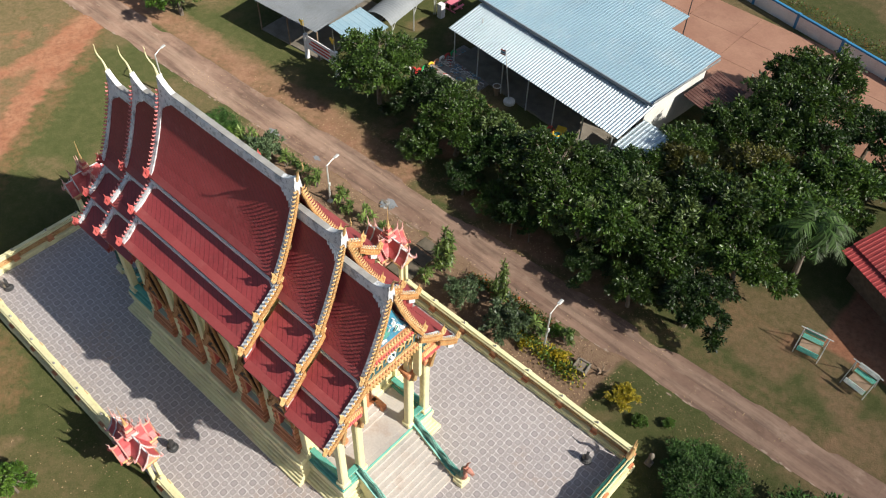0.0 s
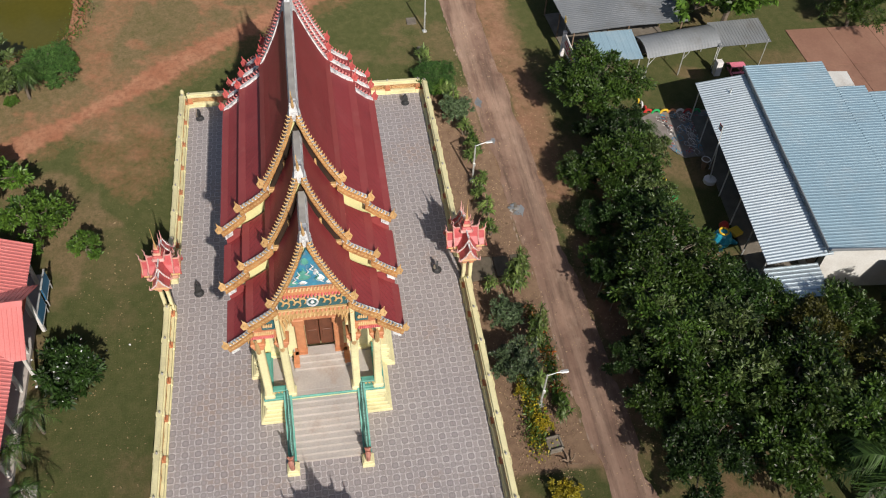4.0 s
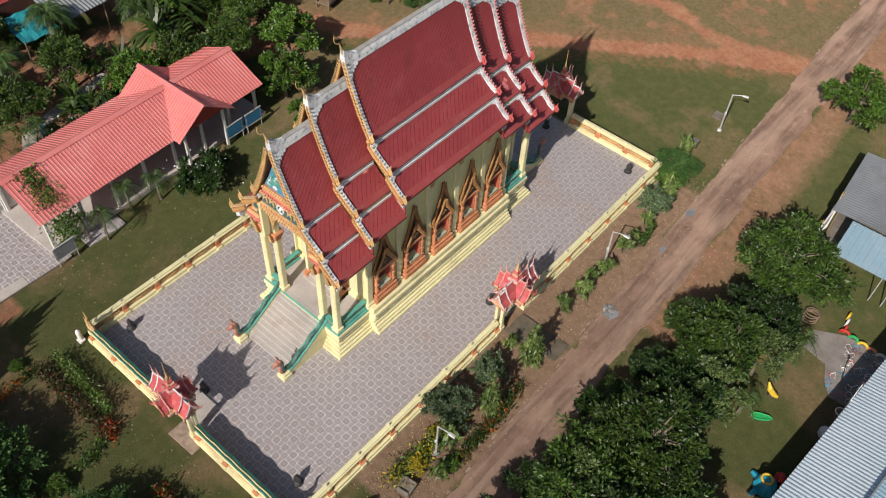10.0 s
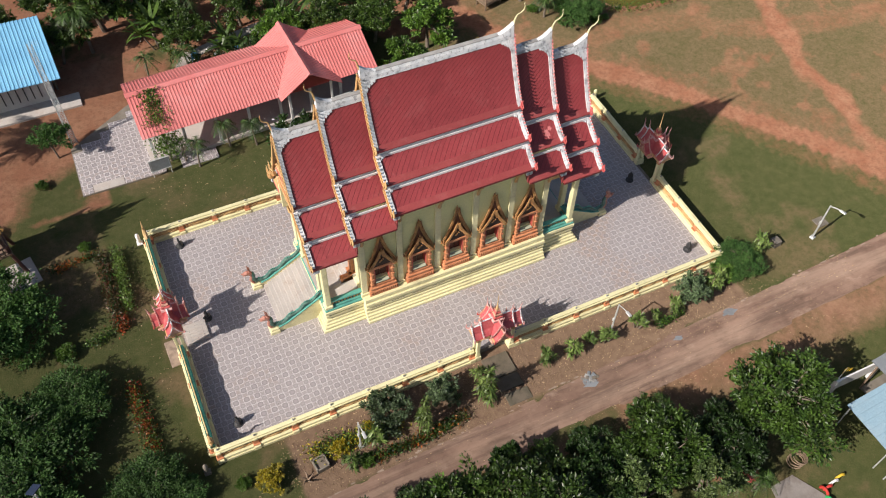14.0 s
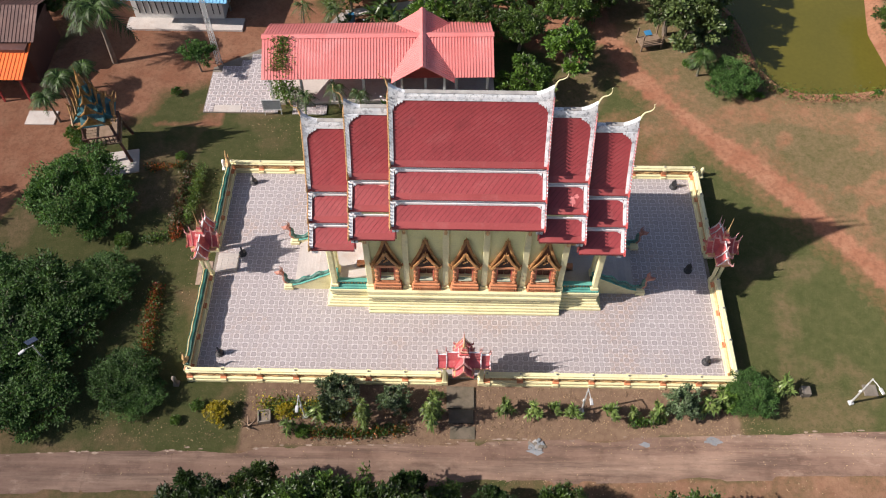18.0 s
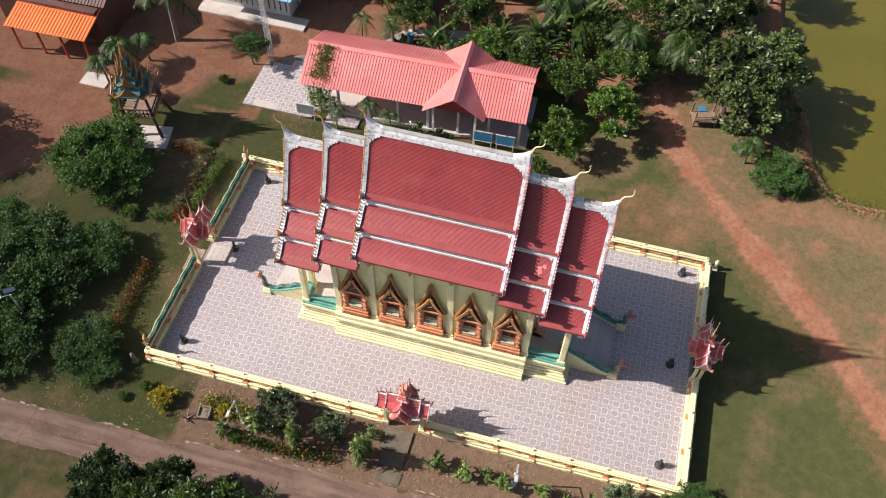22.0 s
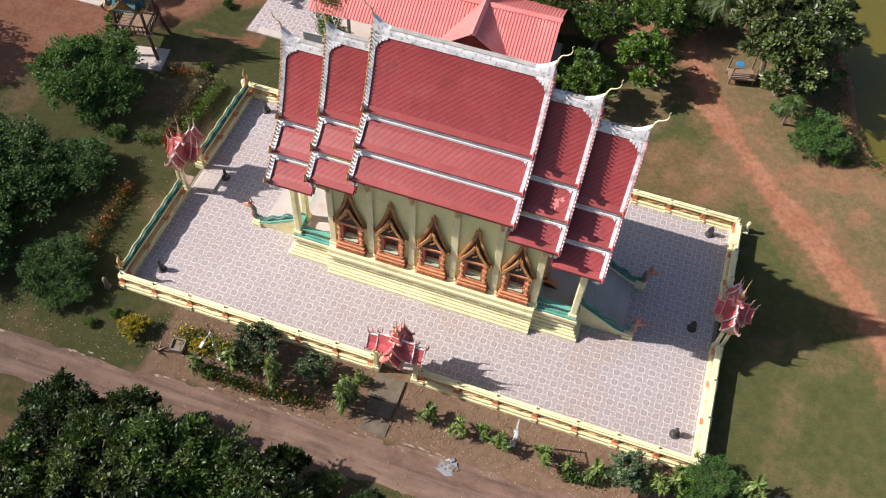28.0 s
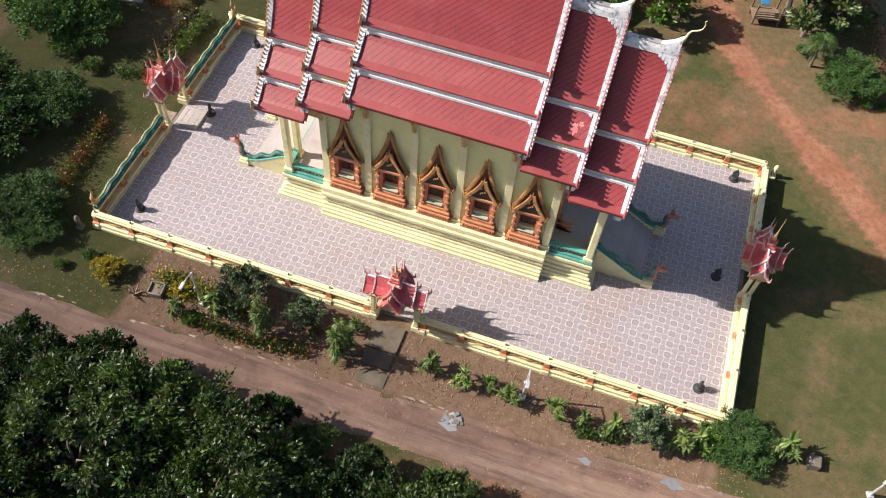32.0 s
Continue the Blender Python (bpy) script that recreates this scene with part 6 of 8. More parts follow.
def leaf_mesh(name, centres, out, size, mat, wide=0.45, droop=0.25, jitter=1.0):
    """Many small bent leaves: each a pair of quads folded along its rib. centres and out: arrays of n x 3."""
    n = len(centres)
    d = out + jitter * rng.normal(size=(n, 3)) * 0.7
    d /= np.linalg.norm(d, axis=1)[:, None] + 1e-9
    up = rng.normal(size=(n, 3)) * 1.1 + (0, 0, 1)
    side = np.cross(d, up)
    side /= np.linalg.norm(side, axis=1)[:, None] + 1e-9
    nrm = np.cross(side, d)
    s = size * rng.uniform(0.6, 1.35, (n, 1))
    a, b = centres, centres + d * s - nrm * s * droop
    m = centres + d * s * 0.5
    v = np.stack([a, m + side * s * wide * 0.5 - nrm * s * 0.08, b, m - side * s * wide * 0.5 - nrm * s * 0.08], 1).reshape(-1, 3)
    me = bpy.data.meshes.new(name)
    k = np.arange(n)[:, None] * 4
    me.from_pydata(v.tolist(), [], np.concatenate([k + (0, 1, 2), k + (0, 2, 3)], 1).reshape(-1, 3).tolist())
    me.materials.append(mat)
    return me


def tree(name, label, H, R, mat, leaves=7000, size=0.26, lobes=9, base=0.32, flat=0.75, trunk=0.16, stems=1, wide=0.45, cat="tree"):
    """Trunk, limbs and an uneven crown of leaf clumps with gaps; origin at its foot."""
    e = thing(name, label, cat)
    bm = grown()
    tops = []
    for s in range(stems):
        lean = rng.normal(size=2) * R * 0.12
        z1 = H * base + 0.15 * H
        pts = [(0.12 * s, 0.1 * s, -0.15), (lean[0] * 0.3, lean[1] * 0.3, z1 * 0.5), (lean[0], lean[1], z1)]
        tube(bm, pts, [trunk * 1.3, trunk, trunk * 0.75], 7)
        tops.append(pts[-1])
    cl, rad = [], []
    lobes = round(lobes * 1.5)
    for i in range(lobes):
        a = 2.4 * i + rng.uniform(0, 0.6)
        r = R * (0.2 + 0.66 * math.sqrt((i + 0.5) / lobes)) * rng.uniform(0.68, 1.18)
        if i == 0:
            r = 0.1
        z = H * (base + (1 - base) * (0.62 - 0.42 * (r / R) ** 1.6 + rng.uniform(-0.16, 0.16)))
        c = np.array([r * math.cos(a), r * math.sin(a), z])
        cl.append(c)
        rad.append(R * rng.uniform(0.15, 0.44))
        t = tops[i % stems]
        mid = [(t[0] + c[0]) / 2, (t[1] + c[1]) / 2, (t[2] + c[2]) / 2 + 0.1 * H]
        tube(bm, [t, mid, list(c + (0, 0, rad[-1] * 0.4))], [trunk * 0.6, trunk * 0.35, trunk * 0.1], 5)
    C, O = [], []
    per = leaves // lobes
    for c, r in zip(cl, rad):
        k = max(8, per // 52)
        u = rng.normal(size=(k, 3))
        u[:, 2] = np.abs(u[:, 2]) * 0.9 - 0.25
        u /= np.linalg.norm(u, axis=1)[:, None]
        tw = c + u * (r * rng.uniform(0.5, 1.22, (k, 1))) * (1, 1, flat)
        for q in range(k):
            w = rng.normal(size=(52, 3))
            C.append(tw[q] + w * (r * 0.17, r * 0.17, r * 0.11))
            O.append(np.tile(u[q], (52, 1)) + w * 0.28)
            if q % 2 == 0 and R > 1.8:
                tube(bm, [list(c - (0, 0, r * 0.3)), list((c + tw[q]) / 2), list(tw[q])], [trunk * 0.14, trunk * 0.1, 0.01], 3)
    part("trunk", bm, BARK, e)
    me = leaf_mesh("crown", np.concatenate(C), np.concatenate(O), size, mat, wide)
    cr = new("crown", me)
    cr.parent = e
    return e


def strap_plant(name, label, heads, mat, length=0.75, stem=True, cat="shrub", width=0.05, count=64, stalks=()):
    """Rosettes of arching strap leaves on thin stems. heads and stalks: (x, y, z, scale)."""
    e = thing(name, label, cat)
    for x, y, z, s in stalks or heads:
        if stem:
            bm = grown()
            tube(bm, [(x * 0.3, y * 0.3, -0.1), (x * 0.8, y * 0.8, z * 0.6), (x, y, z)], [0.05, 0.04, 0.03], 5)
            part("stem", bm, BARK, e)
    v, f = [], []
    for x, y, z, s in heads:
        for q in range(count):
            a, el = rng.uniform(0, 6.283), rng.uniform(0.0, 1.25)
            L = length * s * rng.uniform(0.75, 1.15)
            dx, dy = math.cos(a), math.sin(a)
            w = width * s
            z0 = z - rng.uniform(0, 0.35) * s
            line = []
            for k in range(5):
                t = k / 4
                h = L * t * math.cos(el * 0.9) * (1 - 0.15 * t)
                line.append((x + dx * h, y + dy * h, z0 + L * (math.sin(el) * t - 0.55 * t * t * math.cos(el)), w * (0.6, 1, 0.9, 0.6, 0.08)[k]))
            b = len(v)
            for px, py, pz, pw in line:
                v += [(px - dy * pw, py + dx * pw, pz), (px + dy * pw, py - dx * pw, pz)]
            f += [(b + 2 * k, b + 2 * k + 1, b + 2 * k + 3, b + 2 * k + 2) for k in range(4)]
    me = bpy.data.meshes.new("leaves")
    me.from_pydata(v, [], f)
    me.materials.append(mat)
    o = new("foliage", me)
    o.parent = e
    return e


def palm(name, label, H, fronds, length, mat, trunk=0.12, leaflets=26, lean=0.3):
    """A ringed trunk and feathered arching fronds."""
    e = thing(name, label, "palm")
    bm = grown()
    tube(bm, [(0, 0, -0.15), (lean * 0.3, 0, H * 0.4), (lean * 0.8, 0.05, H * 0.8), (lean, 0.1, H)], [trunk * 1.4, trunk, trunk * 0.85, trunk * 0.8], 8)
    part("trunk", bm, BARK, e)
    for q in range(fronds):
        a = 2.4 * q + rng.uniform(-0.2, 0.2)
        el = rng.uniform(-0.1, 1.0)
        L = length * rng.uniform(0.85, 1.1)
        dx, dy = math.cos(a), math.sin(a)
        rib, v, f = [], [], []
        for k in range(leaflets + 1):
            t = k / leaflets
            h = L * t * math.cos(el) + 0.0
            rib.append(Vector((lean + dx * h, 0.1 + dy * h, H + L * (math.sin(el) * t - 0.75 * t * t))))
        for k in range(2, leaflets):
            t = k / leaflets
            fw = (rib[k + 1] - rib[k]).normalized()
            sd = fw.cross(Vector((0, 0, 1))).normalized()
            ll = L * 0.30 * math.sin(math.pi * min(1, t * 0.85 + 0.15)) + 0.05
            for sg in (-1, 1):
                tip = rib[k] + sd * sg * ll * rng.uniform(0.75, 1.05) + fw * ll * rng.uniform(0.35, 0.85) - Vector((0, 0, rng.uniform(0.15, 0.7) * ll))
                b = len(v)
                v += [tuple(rib[k] - fw * 0.017 * L), tuple(rib[k] + fw * 0.017 * L), tuple(tip)]
                f.append((b, b + 1, b + 2))
        for k in range(leaflets):
            b = len(v)
            up = Vector((0, 0, 0.02))
            sd = Vector((-dy, dx, 0)) * 0.018
            v += [tuple(rib[k] - sd), tuple(rib[k] + sd), tuple(rib[k + 1] + sd), tuple(rib[k + 1] - sd)]
            f.append((b, b + 1, b + 2, b + 3))
        me = bpy.data.meshes.new("frond")
        me.from_pydata(v, [], f)
        me.materials.append(mat)
        o = new("frond", me)
        o.parent = e
    return e


def put(ob, x, y, s=1.0, turn=None, sz=None, z=-0.12, first=False, group="", label=""):
    t = rng.uniform(0, 360) if turn is None else turn
    m = pose(x, y, z, 0, 0, t) @ Matrix.Diagonal((s, s, sz or s, 1))
    if first:
        ob.matrix_basis = m
        o = ob
    else:
        o = copy_thing(ob, m)
    tagged(o, label, group=group)
    return o


mangos = [tree("mango_tree", "dense dark-green mango tree beside the road", 6.2, 3.0, LEAF, 17000, 0.235, 13, wide=0.52),
          tree("mango_tree", "dense dark-green mango tree beside the road", 5.6, 2.9, LEAFDARK, 17000, 0.235, 12, wide=0.52),
          tree("mango_tree", "dense dark-green mango tree beside the road", 5.2, 2.6, LEAF, 15500, 0.23, 11, wide=0.52),
          tree("olive_leaved_tree", "olive-green leafy tree among darker mango trees", 5.4, 2.4, LEAFOLIVE, 13000, 0.21, 11)]
south = [(12.4, -20.6, 0, 1.0), (8.3, -21.2, 1, 0.85), (4.4, -20.3, 2, 1.0), (0.3, -20.4, 1, 1.0), (-3.9, -20.6, 0, 1.0), (-8.3, -19.6, 0, 1.0), (-6.4, -23.6, 1, 1.05), (-12.3, -20.4, 2, 1.05), (-15.6, -18.6, 1, 0.95), (-9.9, -27.0, 3, 1.0), (-12.7, -24.2, 0, 1.05), (-16.2, -23.0, 2, 1.0), (-13.2, -30.6, 3, 1.0), (-16.4, -27.9, 0, 1.05), (-13.7, -36.0, 1, 1.05), (-17.5, -33.2, 2, 1.05), (-12.3, -41.0, 0, 1.0), (-17.0, -40.0, 1, 1.0), (-21.5, -37.0, 2, 1.0), (-8.3, -29.2, 2, 0.85), (-11.6, -36.4, 0, 1.0), (-7.6, -26.2, 2, 0.8), (-10.6, -41.4, 2, 1.0), (-9.9, -33.6, 2, 0.95)]
used = set()
for x, y, k, s in south:
    put(mangos[k], x, y, s, first=k not in used, group="mango trees along the road")
    used.add(k)
for x, y, k, s in [(-12.3, -17.5, 2, 0.7), (-9.0, -17.4, 1, 0.62), (-1.4, -17.8, 2, 0.5), (1.4, -17.7, 1, 0.55), (5.6, -18.0, 0, 0.5)]:
    put(mangos[k], x, y, s, group="mango trees along the road", label="young mango tree at the road's edge")

spindly = tree("spindly_sapling", "thin upright sapling with sparse leaves at the road's edge", 3.9, 0.85, LEAFDARK, 1500, 0.24, 7, 0.3, 1.3, 0.05)
put(spindly, -3.5, -16.9, 1.0, first=True, group="young trees along the road")
put(spindly, -4.6, -17.4, 0.7, group="young trees along the road")
sapling = tree("young_tree", "bright-green young tree among darker mango trees", 5.2, 1.6, LEAFSAGE, 5200, 0.2, 8, 0.25, 1.0, 0.1)
put(sapling, -7.4, -18.4, 1.15, first=True, group="young trees along the road")
for x, y, s in [(-10.2, -21.6, 1.2), (-12.4, -22.4, 1.15), (-14.2, -25.8, 1.2), (6.2, -22.4, 0.9), (1.8, -21.6, 0.95)]:
    put(sapling, x, y, s, group="young trees along the road")
teak = tree("teak_tree", "tall broad-leaved teak tree with large drooping leaves", 9.0, 3.6, LEAFBRIGHT, 4200, 0.55, 13, 0.3, 0.9, 0.2, wide=0.6)
put(teak, 21.6, -34.2, 1.1, first=True)
put(teak, 26.5, -36.5, 1.0)
broad = tree("broad_leaved_tree", "broad-leaved green tree beside the pond", 7.5, 3.0, LEAFSAGE, 6500, 0.36, 12, 0.25, 0.95, 0.17, wide=0.55)
put(broad, 17.4, 25.0, 1.15, first=True)
put(broad, 14.2, 30.5, 1.05)
put(broad, 18.7, 22.9, 0.85)
put(broad, 20.0, 27.5, 0.9)
round_tree = tree("round_green_tree", "bright-green rounded tree with dense leaves", 4.6, 2.0, LEAFBRIGHT, 6500, 0.24, 10, 0.22, 0.95, 0.12)
put(round_tree, 4.7, 16.9, 1.1, first=True, group="green trees beyond the hall")
for x, y, s in [(8.2, 20.2, 1.1), (3.4, 13.9, 0.5), (-3.0, 24.5, 1.0), (32.6, -17.2, 1.15)]:
    put(round_tree, x, y, s, group="green trees beyond the hall")
dense = tree("leafy_tree", "dense green leafy tree in the grove", 5.6, 2.7, LEAFMID, 12500, 0.24, 11, 0.2, 0.9, 0.15)
first = True
for x, y, s in [(0.6, 23.6, 0.9), (4.4, 22.8, 1.0), (8.4, 25.6, 1.0), (11.0, 27.8, 0.85), (6.0, 29.5, 1.1), (-5.5, 29.5, 1.0), (-10.5, 27.5, 0.9), (0.5, 38.0, 1.1), (9.5, 34.0, 1.1), (-8.0, 36.5, 1.0), (-16.5, 33.5, 1.55), (-12.0, 31.5, 0.9), (-20.5, 30.5, 0.9), (16.5, 37.0, 1.1), (6.5, 42.0, 1.2), (-3.0, 44.0, 1.2), (-20.0, 36.0, 1.1), (-34.0, 32.0, 1.2), (-14.0, 41.0, 1.2), (-33.5, -8.0, 1.05), (-36.0, 26.0, 1.0), (-49.5, 10.0, 0.95), (-47.2, 5.6, 1.25), (-53.5, 8.0, 1.2), (-43.4, 3.6, 1.45), (-43.8, -1.6, 1.3), (-49.0, 26.0, 1.6), (-38.5, 28.5, 1.2), (-42.0, -10.0, 1.1), (37.2, 21.6, 0.85), (37.6, 25.0, 0.9), (38.4, 29.5, 1.0), (40.5, 22.5, 0.9), (-47.5, -0.5, 1.3), (20.5, 41.0, 1.2), (-25.5, 34.5, 1.0), (3.0, 50.0, 1.3), (14.0, 48.0, 1.3), (31.0, -33.0, 1.1), (36.0, -38.0, 1.1), (30.0, -26.0, 0.9)]:
    put(dense, x, y, s, first=first, group="grove trees")
    first = False
bushes = [tree("dark_bush", "large rounded blue-green bush on the lawn", 3.6, 2.6, LEAFBLUE, 30000, 0.16, 22, 0.06, 0.9, 0.12, 2, cat="bush"),
          tree("green_bush", "rounded green garden bush", 2.3, 1.4, LEAFBRIGHT, 7600, 0.17, 14, 0.06, 0.95, 0.06, 2, cat="bush"),
          tree("blue_green_bush", "feathery blue-green bush against the wall", 2.5, 1.15, LEAFGREY, 5600, 0.15, 12, 0.08, 1.1, 0.05, 2, cat="bush")]
shown = set()
for i, (x, y, s, k, lab) in enumerate([(-28.8, 4.9, 1.35, 0, ""), (-29.3, -5.4, 1.1, 0, ""), (-28.8, -10.4, 0.95, 0, ""), (-33.0, -3.6, 0.9, 0, ""), (-22.2, -9.7, 0.62, 0, ""), (-32.5, -9.5, 0.9, 0, ""), (-25.5, -2.5, 0.7, 0, ""), (-21.2, -10.6, 0.45, 0, ""), (17.0, -10.3, 0.6, 1, ""), (18.2, -9.9, 0.46, 0, "dense dark green bush at the wall's corner"), (19.8, -9.7, 0.55, 1, ""), (-25.1, 1.6, 0.75, 1, "low bright-green bush on the lawn"), (-24.3, 16.9, 0.52, 1, ""), (-30.9, 11.2, 0.75, 1, ""), (20.2, 23.4, 1.25, 2, "spreading blue-green bush on the pond bank"), (23.4, 17.3, 0.6, 1, ""), (18.9, 21.0, 0.6, 1, ""), (-8.3, -10.7, 0.95, 2, ""), (-4.7, -10.9, 0.72, 2, ""), (13.7, -10.9, 0.8, 2, ""), (-22.5, 9.9, 0.5, 1, ""), (-17.4, -11.2, 0.5, 1, ""), (18.2, -9.4, 0.6, 1, ""), (-18.6, -12.2, 0.4, 1, ""), (-10.4, -12.8, 0.55, 1, ""), (-31.5, 12.0, 0.8, 1, ""), (22.0, 18.6, 0.55, 0, "dense dark rounded bush on the pond bank")]):
    put(bushes[k], x, y, s, first=k not in shown, label=lab, sz=s * (0.78 if k == 0 and y < 0 else 1.0))
    shown.add(k)
ball = tree("standard_tree", "small round-headed tree on a bare stem beside the terrace", 3.3, 1.35, LEAFBLUE, 6500, 0.16, 10, 0.42, 0.95, 0.07)
put(ball, -22.7, 19.6, 1.0, first=True)
yellow = tree("yellow_bush", "clipped yellow-leaved bush on bare soil", 1.3, 0.85, LEAFYELLOW, 5200, 0.11, 9, 0.05, 0.95, 0.04, 2, cat="bush")
put(yellow, -15.95, -11.75, 0.95, first=True)
put(yellow, -11.7, -11.4, 0.7)
put(yellow, -9.5, -10.8, 0.5)
def canes(spots, gap=0.27):
    """Heads of leaves one above the other up each cane: (x, y, height, scale)."""
    return [(x + 0.05 * math.sin(2.1 * q + x * 9), y + 0.05 * math.cos(1.7 * q + y * 9), h - gap * q, s * (0.8 if q == 0 else 1.0)) for x, y, h, s in spots for q in range(max(1, int((h - 0.25) / gap)))]


LOWCANES = [(0, 0, 1.05, 1.0), (0.3, 0.22, 0.8, 0.95), (-0.3, 0.14, 0.7, 0.95), (0.05, -0.32, 0.6, 0.9)]
TALLCANES = [(0, 0, 2.5, 1.0), (0.42, 0.18, 2.05, 1.0), (-0.35, 0.25, 1.6, 1.0), (0.12, -0.4, 1.45, 1.0), (-0.45, -0.25, 1.0, 1.0)]
drac = [strap_plant("dracaena", "strap-leaved dracaena clump on bare soil", canes(LOWCANES, 0.34), LEAFSTRAP, 0.62, width=0.052, count=26, stalks=LOWCANES),
        strap_plant("dracaena", "tall strap-leaved dracaena clump beside the gate", canes(TALLCANES, 0.36), LEAFSTRAP, 0.62, width=0.052, count=24, stalks=TALLCANES)]
for i, (x, y, k, s) in enumerate([(2.42, -11.2, 0, 1.3), (-2.2, -11.9, 1, 1.15), (-9.5, -11.8, 0, 1.25), (-11.3, -12.7, 0, 1.0), (-6.5, -12.2, 1, 0.85), (4.2, -11.35, 0, 1.1), (5.65, -11.1, 0, 0.9), (6.75, -11.45, 0, 1.1), (9.2, -11.35, 0, 1.15), (10.6, -11.3, 0, 0.75), (12.1, -11.3, 0, 1.1), (15.3, -10.9, 0, 1.2), (20.43, -9.45, 0, 1.3), (-2.0, -10.4, 0, 0.9), (16.2, -10.6, 0, 1.1)]):
    put(drac[k], x, y, s * 0.88, sz=s * (1.25 if k else 0.95), first=i < 2, group="dracaenas along the wall")


def hedge(name, label, pts, mats, high=0.45, wide=0.45, per=170):
    """A low clipped strip of mixed leaves along a line."""
    e = thing(name, label, "hedge", (pts[0][0], pts[0][1], -0.12))
    for mi, mat in enumerate(mats):
        C = []
        for (ax, ay), (bx, by) in zip(pts, pts[1:]):
            L = math.hypot(bx - ax, by - ay)
            k = int(per * L / len(mats))
            t = rng.uniform(0, 1, k)
            clump = np.sin(t * L * 2.1 + mi * 2.2) * 0.5 + 0.5
            keep = rng.uniform(0, 1, k) < 0.35 + 0.65 * clump
            t = t[keep]
            w = rng.normal(size=(len(t), 2)) * wide * 0.45
            C.append(np.stack([ax + t * (bx - ax) + w[:, 0] - pts[0][0], ay + t * (by - ay) + w[:, 1] - pts[0][1], np.abs(rng.normal(size=len(t))) * high * 0.45 + 0.08], 1))
        C = np.concatenate(C)
        O = np.tile((0, 0, 1.0), (len(C), 1))
        o = new("clipped_leaves", leaf_mesh("clipped_leaves", C, O, 0.17, mat))
        o.parent = e
    return e


hedge("croton_hedge", "low croton hedge with orange and green leaves", [(-9.9, -12.85), (-6.5, -12.8), (-3.8, -12.5)], [LEAFBRIGHT, LEAFORANGE, LEAFDARK, LEAFDARK], 0.42, 0.45, 520)
hedge("croton_hedge", "low yellow-green border under the wall", [(-13.2, -11.0), (-10.6, -11.2), (-7.8, -11.4)], [LEAFLIME, LEAFYELLOW, LEAFBRIGHT], 0.55, 0.7, 760)
hedge("croton_hedge", "red and orange croton border strip on the lawn", [(-21.8, -2.3), (-21.7, -5.0), (-21.5, -8.2)], [LEAFORANGE, LEAFRED, LEAFBRIGHT, LEAFDARK], 0.75, 0.55, 620)
hedge("croton_hedge", "lime-green spiky border beside the wall", [(-20.75, 3.4), (-20.6, 8.6)], [LEAFLIME, LEAFBRIGHT, LEAFLIME], 1.0, 0.42, 620)
hedge("croton_hedge", "dark green clipped border with red tips", [(-21.6, 2.3), (-21.7, 8.8)], [LEAFDARK, LEAFMAROON, LEAFDARK, LEAFMAROON], 0.8, 0.5, 620)
hedge("croton_hedge", "bright red croton clump at the border's end", [(-21.5, 2.0), (-21.3, 2.9)], [LEAFRED, LEAFORANGE], 0.7, 0.5, 420)
hedge("croton_hedge", "low reddish border strip on the lawn", [(-24.9, 8.6), (-22.2, 9.0)], [LEAFORANGE, LEAFDARK], 0.35, 0.4, 300)
hedge("croton_hedge", "low dark border strip on the lawn", [(-23.8, 1.8), (-21.8, 2.2)], [LEAFDARK, LEAFBRIGHT], 0.45, 0.5, 300)
hedge("croton_hedge", "small clipped green hedge on bare soil", [(10.4, -11.9), (12.6, -11.6)], [LEAFDARK, LEAFBRIGHT], 0.35, 0.35, 420)
hedge("bank_weeds", "low weedy fringe of grass along the pond bank", [(20.9, 34.0), (22.0, 30.5), (23.4, 26.4), (24.0, 21.5), (25.2, 18.6), (27.6, 17.5), (32.0, 17.4), (36.4, 18.2), (38.0, 20.5)], [LEAFOLIVE, LEAFBRIGHT, LEAFMID], 0.34, 1.0, 150)
for x, y, k, z in ((26.3, 18.3, 0.34, 0.2), (30.6, 17.5, 0.26, 0.16), (34.4, 18.2, 0.4, 0.22), (37.8, 18.9, 0.36, 0.3), (24.4, 17.6, 0.42, 0.34), (23.6, 27.2, 0.36, 0.3)):
    put(bushes[1], x, y, k, sz=z, z=-0.2, group="low weeds along the pond bank", label="low green weedy clump on the pond bank")

areca = palm("areca_palm", "slim areca palm beside the red-roofed hall", 2.5, 12, 1.25, PALMLEAF, 0.07, 18, 0.2)
put(areca, -10.5, 15.6, 1.0, first=True, group="palms beside the hall")
for x, y, s in [(-8.6, 14.9, 1.0), (-13.2, 14.4, 0.95), (-14.0, 15.3, 0.8), (-14.5, 24.8, 1.1), (-11.2, 24.0, 1.2), (-6.0, 24.2, 0.9), (-21.5, 27.5, 1.0)]:
    put(areca, x, y, s, group="palms beside the hall")
coco = palm("coconut_palm", "coconut palm with long drooping fronds", 5.0, 20, 3.1, PALMLEAF, 0.17, 32, 0.4)
put(coco, -18.6, -26.8, 1.0, first=True, turn=40, group="coconut palms")
for x, y, s in [(-30.4, 20.6, 1.12), (-32.6, 15.2, 0.62), (-30.2, 12.9, 0.42), (12.8, 28.6, 0.85), (-9.8, 31.0, 0.8), (2.5, 31.0, 0.8), (-18.0, 31.0, 0.8), (19.5, 19.9, 0.5), (-33.2, 13.6, 0.55), (8.6, 27.4, 0.85), (-4.5, 33.5, 0.8), (-31.5, 17.5, 0.5)]:
    put(coco, x, y, s, group="coconut palms")
